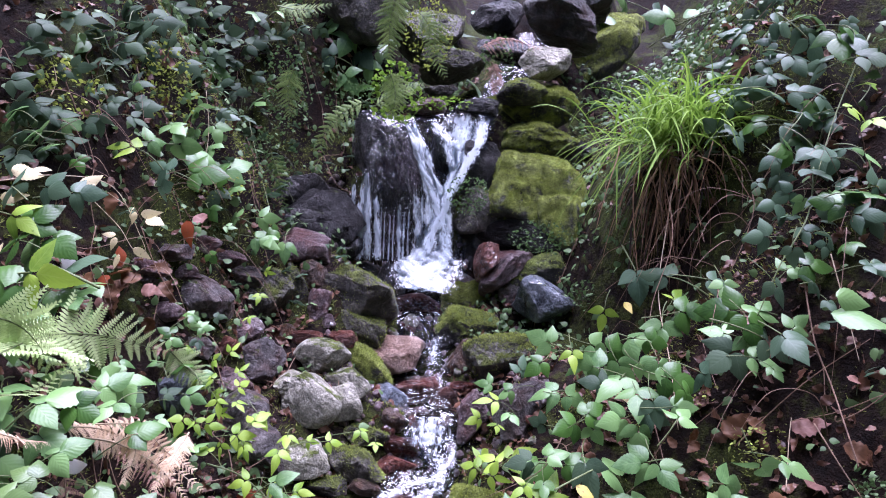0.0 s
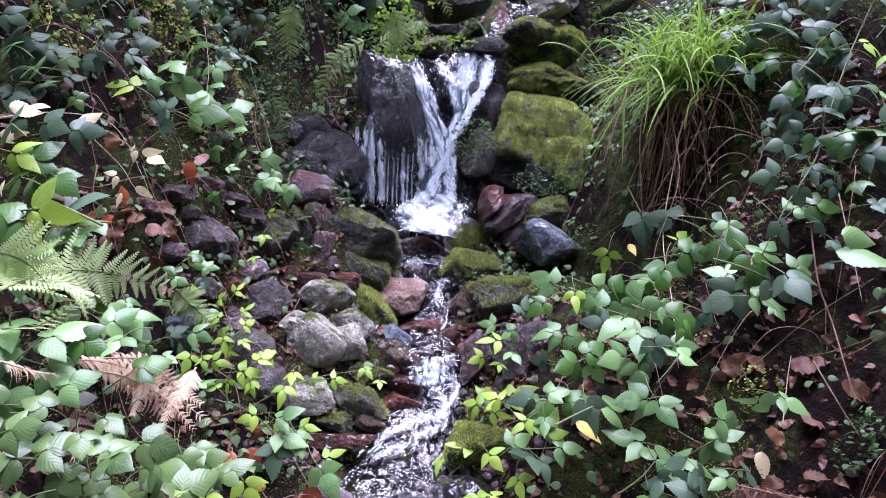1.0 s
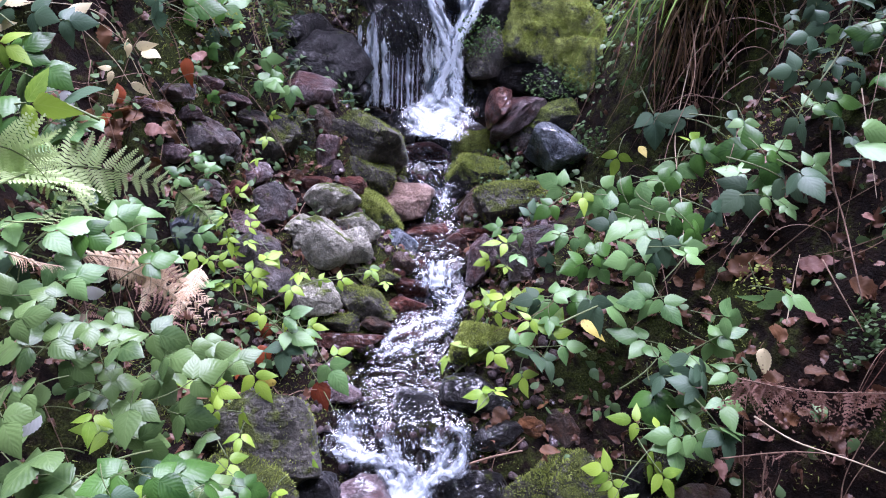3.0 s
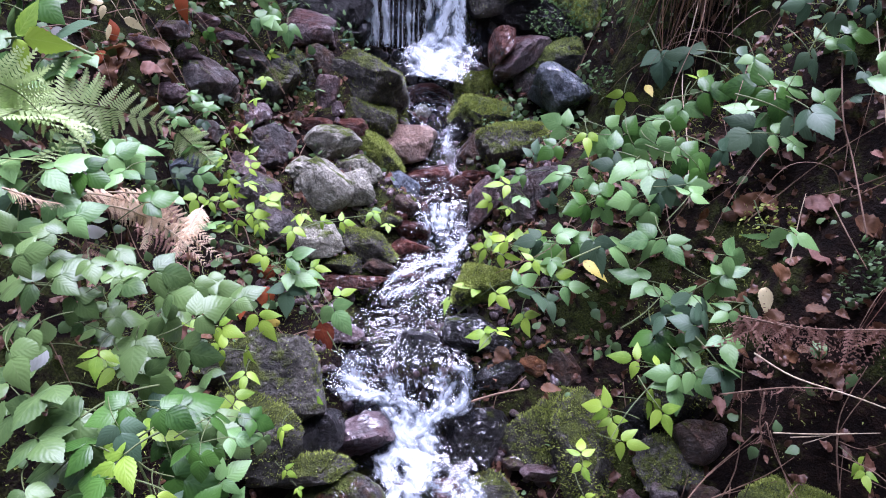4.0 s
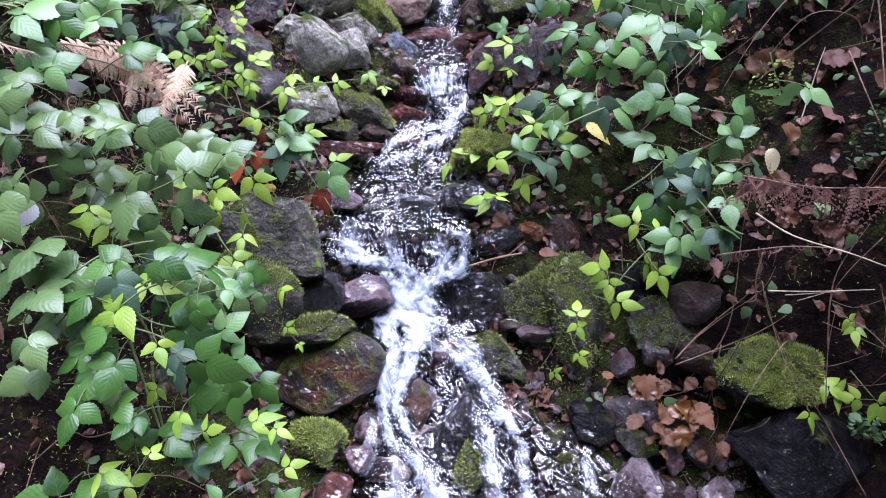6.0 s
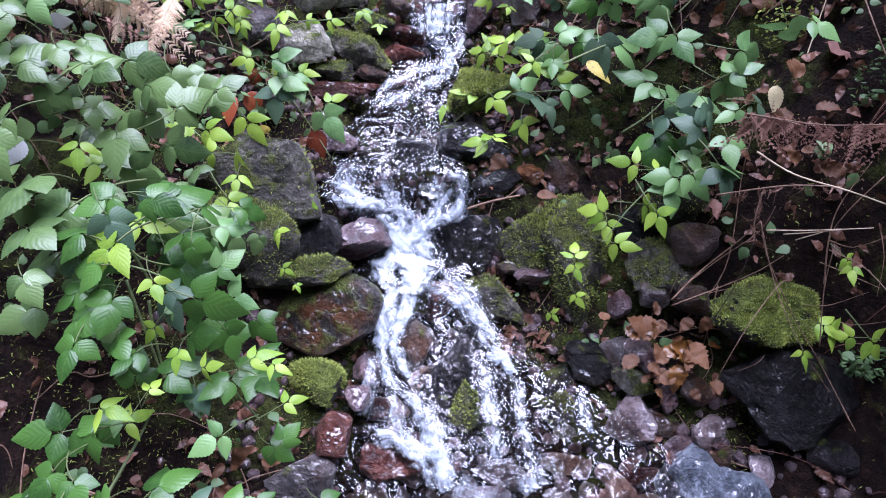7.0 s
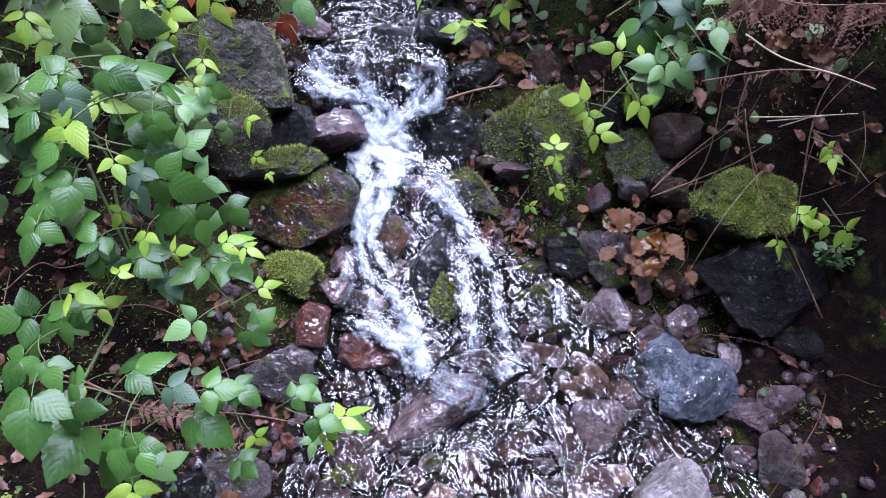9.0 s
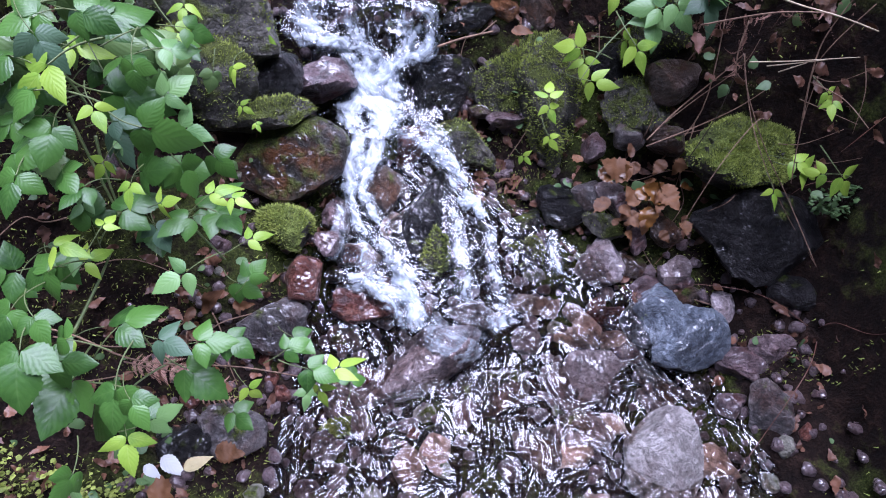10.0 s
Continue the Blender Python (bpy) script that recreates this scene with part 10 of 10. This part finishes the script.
loose_leaf(-0.959, 1.469, 1.069, -35.2, 31.9, -80.4, 0.080, "pink", "dry reddish-brown fallen leaf on the bank")
loose_leaf(-0.897, 1.760, 1.255, -87.4, 11.2, 178.5, 0.068, "brown", "dry reddish-brown fallen leaf on the bank")
loose_leaf(-0.921, 1.780, 1.337, -12.6, 48.4, -104.2, 0.068, "pink", "dry reddish-brown fallen leaf on the bank")
loose_leaf(-0.968, 1.764, 1.409, 68.1, -25.2, -8.1, 0.068, "red", "dry reddish-brown fallen leaf on the bank")
loose_leaf(-0.882, 1.829, 1.345, -38.4, 28.9, -139.6, 0.065, "brown", "dry reddish-brown fallen leaf on the bank")

# ---- sedge tussock ----
def blades(name, parent, mat, count, seed, base, spread, length, aim, lift, width, label):
    """Long narrow blades that start in a tuft and arch over under their weight."""
    rng = np.random.default_rng(seed)
    verts, faces, uvs = [], [], []
    for _ in range(count):
        p = np.array(base) + rng.normal(size=3) * spread
        way = np.array(aim) + rng.normal(size=3) * np.array((0.55, 0.4, 0.25)) * (1.0 if aim[2] > 0 else 0.6)
        way /= np.linalg.norm(way)
        ln, n = length * rng.uniform(0.5, 1.15), 9
        sag, w = rng.uniform(0.5, 1.3) * lift, width * rng.uniform(0.6, 1.2)
        side = np.cross(way, (0, 0, 1)) + rng.normal(size=3) * 0.3
        side /= np.linalg.norm(side)
        k0 = len(verts)
        for k in range(n + 1):
            s = k / n
            c = p + way * ln * s + np.array((0, 0, -1)) * sag * ln * s ** 2.2 + side * 0.03 * math.sin(3 * s + k0)
            ww = w * (1 - s ** 3) * 0.5 + 0.0003
            verts += [c - side * ww, c + np.array((0, 0, -0.25 * ww)), c + side * ww]
            uvs += [(0.15, s), (0.5, s), (0.85, s)]
        for k in range(n):
            a = k0 + 3 * k
            faces += [(a, a + 1, a + 4, a + 3), (a + 1, a + 2, a + 5, a + 4)]
    me = mesh_of(name, np.array(verts) - np.array(parent.location), faces, mat, uvs)
    tagged(part(name, me, parent, None, label), kind="stuff")


tussock = thing("sedge_tussock", (0.9, 2.38, 1.74), "large tussock of green sedge with a skirt of dead brown blades", "grass")
root_v = stone_shape(BALL_V, 77, 10, 8.0, 2.4) * np.array((0.2, 0.15, 0.17)) + np.array((0.05, 0.08, -0.07))
part("root_mass", mesh_of("root_mass", root_v, BALL_F, GROUND), tussock, None, "dark matted roots and soil")
blades("green_grass", tussock, LEAF["grass"], 300, 21, (0.93, 2.40, 1.82), (0.11, 0.07, 0.03), 0.5, (-0.05, -0.2, 1.0), 0.7, 0.010, "fresh green blades")
blades("green_grass", tussock, LEAF["grass"], 80, 22, (0.86, 2.36, 1.80), (0.08, 0.05, 0.03), 0.36, (-0.8, -0.5, 0.35), 0.9, 0.009, "fresh green blades")
blades("dead_grass", tussock, LEAF["straw"], 110, 23, (0.85, 2.32, 1.76), (0.06, 0.04, 0.04), 0.27, (-0.06, -0.2, -0.5), 0.9, 0.006, "dead brown hanging blades")
blades("dead_grass", tussock, LEAF["straw"], 60, 24, (1.0, 2.35, 1.77), (0.06, 0.05, 0.05), 0.22, (0.1, -0.2, -0.3), 0.9, 0.005, "dead brown hanging blades")
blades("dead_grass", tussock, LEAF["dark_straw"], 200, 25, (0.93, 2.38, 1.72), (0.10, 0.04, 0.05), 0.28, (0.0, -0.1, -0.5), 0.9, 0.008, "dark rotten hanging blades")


# ---- loose cover of the ground ----
def scatter(count, seed, x0, x1, y0, y1, keep):
    """Random places on the banks: x, y, z, the ground's normal and the distance from the water."""
    rng = np.random.default_rng(seed)
    xs, ys = rng.uniform(x0, x1, count * 14), rng.uniform(y0, y1, count * 14)
    ds = np.abs(xs - np.interp(ys, MID_Y, MID_X)) - np.interp(ys, MID_Y, HALF_W)
    ok = np.flatnonzero(rng.uniform(size=len(xs)) < keep(xs, ys, ds))[:count]
    xs, ys, ds, e = xs[ok], ys[ok], ds[ok], 0.02
    zs = land(xs, ys)
    nx_, ny_ = zs - land(xs + e, ys), zs - land(xs, ys + e)
    return [(x, y, z, Vector((a, b, e)).normalized(), d) for x, y, z, a, b, d in zip(xs, ys, zs, nx_, ny_, ds)], rng


def on_bank(lo, hi):
    return lambda x, y, d: np.where((d > lo) & (d < hi), 1.0, 0.0)


def join_copies(name, shapes, mat, spots, rng, size, lift, tilt, label, kind_name):
    """Many small pieces in one mesh, each turned its own way on the ground."""
    verts, faces, uvs, total = [], [], [], 0
    for x, y, z, nrm, d in spots:
        v, f, uv = shapes[rng.integers(len(shapes))]
        turn = nrm.to_track_quat("Z", "Y").to_matrix() @ pose(0, 0, 0, rng.uniform(-tilt, tilt), rng.uniform(-tilt, tilt), rng.uniform(0, 360)).to_3x3()
        verts.append(v * rng.uniform(*size) @ np.array(turn).T + np.array((x, y, z)) + np.array(nrm) * rng.uniform(*lift))
        faces += [tuple(i + total for i in q) for q in f]
        uvs += list(uv)
        total += len(v)
    ob = new(name, mesh_of(name, np.concatenate(verts), faces, mat, uvs))
    return tagged(ob, label, kind_name, "", "stuff")


# brambles further up the banks
for seed, x0, x1, y0, y1, count, tone in ((51, -2.0, -0.75, 2.2, 4.2, 74, "dimmed"), (52, -1.1, 0.2, 2.9, 4.2, 60, "dimmed"), (56, -1.2, -0.35, 2.35, 3.1, 36, "dimmed"), (53, 0.8, 2.2, 2.3, 4.4, 60, "deep"), (54, -1.9, -1.0, 0.8, 2.2, 30, "dimmed"), (55, 1.0, 1.8, 0.9, 2.3, 26, "deep")):
    spots, rng = scatter(count, seed, x0, x1, y0, y1, lambda x, y, d: np.where(d > 0.25, 1.0, 0.0))
    plant = bramble(spots[0][0], spots[0][1], spots[0][2], "bramble with dark green leaves, some dimmed for shade, covering the slope")
    for x, y, z, nrm, d in spots:
        at = Vector((x, y, z)) + nrm * rng.uniform(0.02, 0.09)
        three_leaves(plant, at.x, at.y, at.z, rng.uniform(10, 50), rng.uniform(-25, 25), rng.uniform(90, 270), rng.uniform(0.034, 0.054), tone if rng.uniform() < 0.8 else "deep")

dry_shapes = [dead_leaf(160 + s) for s in range(10)]
spots, rng = scatter(4600, 31, -1.7, 1.7, 0.1, 3.6, lambda x, y, d: np.where(d < 0.02, 0.0, np.where((x > 0.35) & (x < 1.05) & (y > 1.1) & (y < 1.95), 2.5, np.where((x < -0.55) & (x > -1.15) & (y > 1.55) & (y < 2.4), 3.0, np.where((x > 0.5) & (y > 1.95) & (y < 2.5), 0.1, 1.0))) * np.where(y > 2.3, 0.25, np.where(x > 0, np.where(y < 0.9, 0.3, 1.0), 0.55))))
join_copies("leaf_litter", dry_shapes, LEAF["litter"], spots, rng, (0.018, 0.05), (0.002, 0.02), 50, "layer of wet brown fallen leaves on the banks", "leaf litter")

herb_shapes = [leaflet(80 + s, width=0.75, teeth=4, droop=0.2, fold=0.3) for s in range(4)]
spots, rng = scatter(9000, 32, -1.9, 1.9, 0.2, 4.2, lambda x, y, d: np.where(d < 0.1, 0.0, np.where(y > 2.3, 1.0, np.where(y < 1.3, 0.1, np.where(x < -0.5, 0.6, 0.3))) * np.where(wavy(x, y, 6.0, 9.0) > -0.1, 1.0, 0.15)))
join_copies("ground_herbs", herb_shapes, LEAF["herb"], spots, rng, (0.012, 0.042), (0.005, 0.06), 50, "small green herbs and ivy creeping over the soil", "herbs")

blade_shapes = [(np.array([(-0.12, 0, 0), (0.12, 0, 0), (0.0, 0.25, 1.0)]), [(0, 1, 2)], [(0.3, 0), (0.7, 0), (0.5, 1)])]
spots, rng = scatter(60000, 33, -1.6, 1.6, 0.2, 3.6, lambda x, y, d: np.where(d < 0.0, 0.0, np.where((wavy(x, y, 5.0, 4.0) > 0.1) | ((x < -0.35) & (y > 2.3) & (wavy(x, y, 7.0, 1.0) > -0.3)), 1.0, 0.05)))
join_copies("moss_carpet", blade_shapes, LEAF["moss"], spots, rng, (0.007, 0.015), (0.0, 0.002), 40, "soft carpets of moss on soil and rock", "moss")

# pebbles and small stones
for seed, kind, label in ((34, "purple", "small purplish stones strewn in the stream bed"), (38, "red", "small reddish stones strewn in the stream bed"), (39, "dry", "small dry stones strewn beside the stream")):
    shapes = [(stone_shape(BALL3_V, 300 + 10 * seed + s, 9), BALL3_F, [(0.5, 0.5)] * len(BALL3_V)) for s in range(4)]
    spots, rng = scatter(60, seed, -0.9, 1.0, 0.15, 3.0, lambda x, y, d: np.where((d > np.where(y > 0.8, -0.12, -0.5)) & (d < 0.3), 1.0, np.where((d > 0.3) & (d < 0.6) & (x < 0), 0.25, 0.0)))
    join_copies("pebbles", shapes, ROCK[kind], spots, rng, (0.010, 0.028), (-0.006, 0.004), 180, label, "pebbles")
flat = [mesh_of("stone", stone_shape(BALL3_V, 340 + s, 7, rough=0.7), BALL3_F, ROCK[k]) for s, k in enumerate(("pink", "tan", "pink", "purple", "red", "pink", "brown", "tan"))]
spots, rng = scatter(110, 37, -0.6, 1.0, -0.1, 1.0, lambda x, y, d: np.where(d < -0.03, 1.0, 0.0))
for x, y, z, nrm, d in spots:
    ob = new("stone", flat[int(rng.integers(len(flat)))])
    s = rng.uniform(0.025, 0.065)
    ob.matrix_world = pose(x, y, z + 0.012, rng.uniform(-12, 12), rng.uniform(-12, 12), rng.uniform(0, 360)) @ Matrix.Diagonal((s, s * rng.uniform(0.6, 1), rng.uniform(0.02, 0.034), 1))
    tagged(ob, "flat reddish stone under shallow running water", "rock", "stones of the pool bed")
grit_shapes = [(stone_shape(BALL2_V, 400 + s, 8), BALL2_F, [(0.5, 0.5)] * len(BALL2_V)) for s in range(5)]
spots, rng = scatter(1800, 35, -0.9, 1.0, -0.1, 3.0, on_bank(-0.5, 0.3))
join_copies("gravel", grit_shapes, ROCK["purple"], spots, rng, (0.007, 0.02), (0.0, 0.006), 180, "wet gravel between the stones", "gravel")

# dead twigs and roots
verts_t, faces_t, total = [], [], 0
spots, rng = scatter(170, 36, -1.6, 1.6, 0.4, 3.4, lambda x, y, d: np.where(d > 0.15, 1.0, 0.0))
for x, y, z, nrm, d in spots:
    a, ln = rng.uniform(0, 6.28), rng.uniform(0.08, 0.32)
    run = [np.array((x + math.cos(a) * ln * s + 0.02 * rng.normal(), y + math.sin(a) * ln * s + 0.02 * rng.normal(), 0)) for s in (0, 0.33, 0.66, 1)]
    for q in run:
        q[2] = float(land(q[0], q[1])) + rng.uniform(0.005, 0.05)
    me = tube_mesh("t", run, 0.002, 0.001, STEM["brown"], 5)
    verts_t += [tuple(v.co) for v in me.vertices]
    faces_t += [tuple(i + total for i in pl.vertices) for pl in me.polygons]
    total = len(verts_t)
    bpy.data.meshes.remove(me)
tagged(new("twigs", mesh_of("twigs", verts_t, faces_t, STEM["brown"])), "thin dead twigs strewn over the banks", "twigs", "", "stuff")


# thin bare stems arching out of the banks
for seed, x0, x1, y0, y1, count, color in ((71, 0.75, 1.35, 0.9, 2.3, 34, "brown"), (72, -1.3, -0.75, 1.5, 2.4, 26, "brown"), (73, -1.0, -0.3, 2.5, 3.1, 18, "dark"), (74, 0.75, 1.2, 0.5, 1.1, 14, "red")):
    spots, rng = scatter(count, seed, x0, x1, y0, y1, lambda x, y, d: np.where(d > 0.2, 1.0, 0.0))
    plant = thing("dry_stems", (spots[0][0], spots[0][1], spots[0][2]), "thin leafless bramble stems arching over the soil", "stems", "dry stems")
    for x, y, z, nrm, d in spots:
        out = Vector((-1 if x > 0 else 1, -0.6, 0)) + Vector(rng.normal(scale=0.6, size=3))
        ln = rng.uniform(0.12, 0.38)
        a = Vector((x, y, z - 0.01))
        b = a + (Vector((0, 0, 0.5)) + 0.4 * out).normalized() * ln * 0.5
        c = b + out.normalized() * ln * 0.5 + Vector((0, 0, rng.uniform(-0.08, 0.06)))
        e = c + out.normalized() * ln * 0.3 - Vector((0, 0, rng.uniform(0.02, 0.16)))
        pts = [np.array(p) for p in (a, b, c, e)]
        for p in pts[2:]:
            p[2] = max(p[2], float(land(p[0], p[1])) + 0.01)
        cane(plant, pts, rng.uniform(0.0012, 0.0024), 0.0007, color)
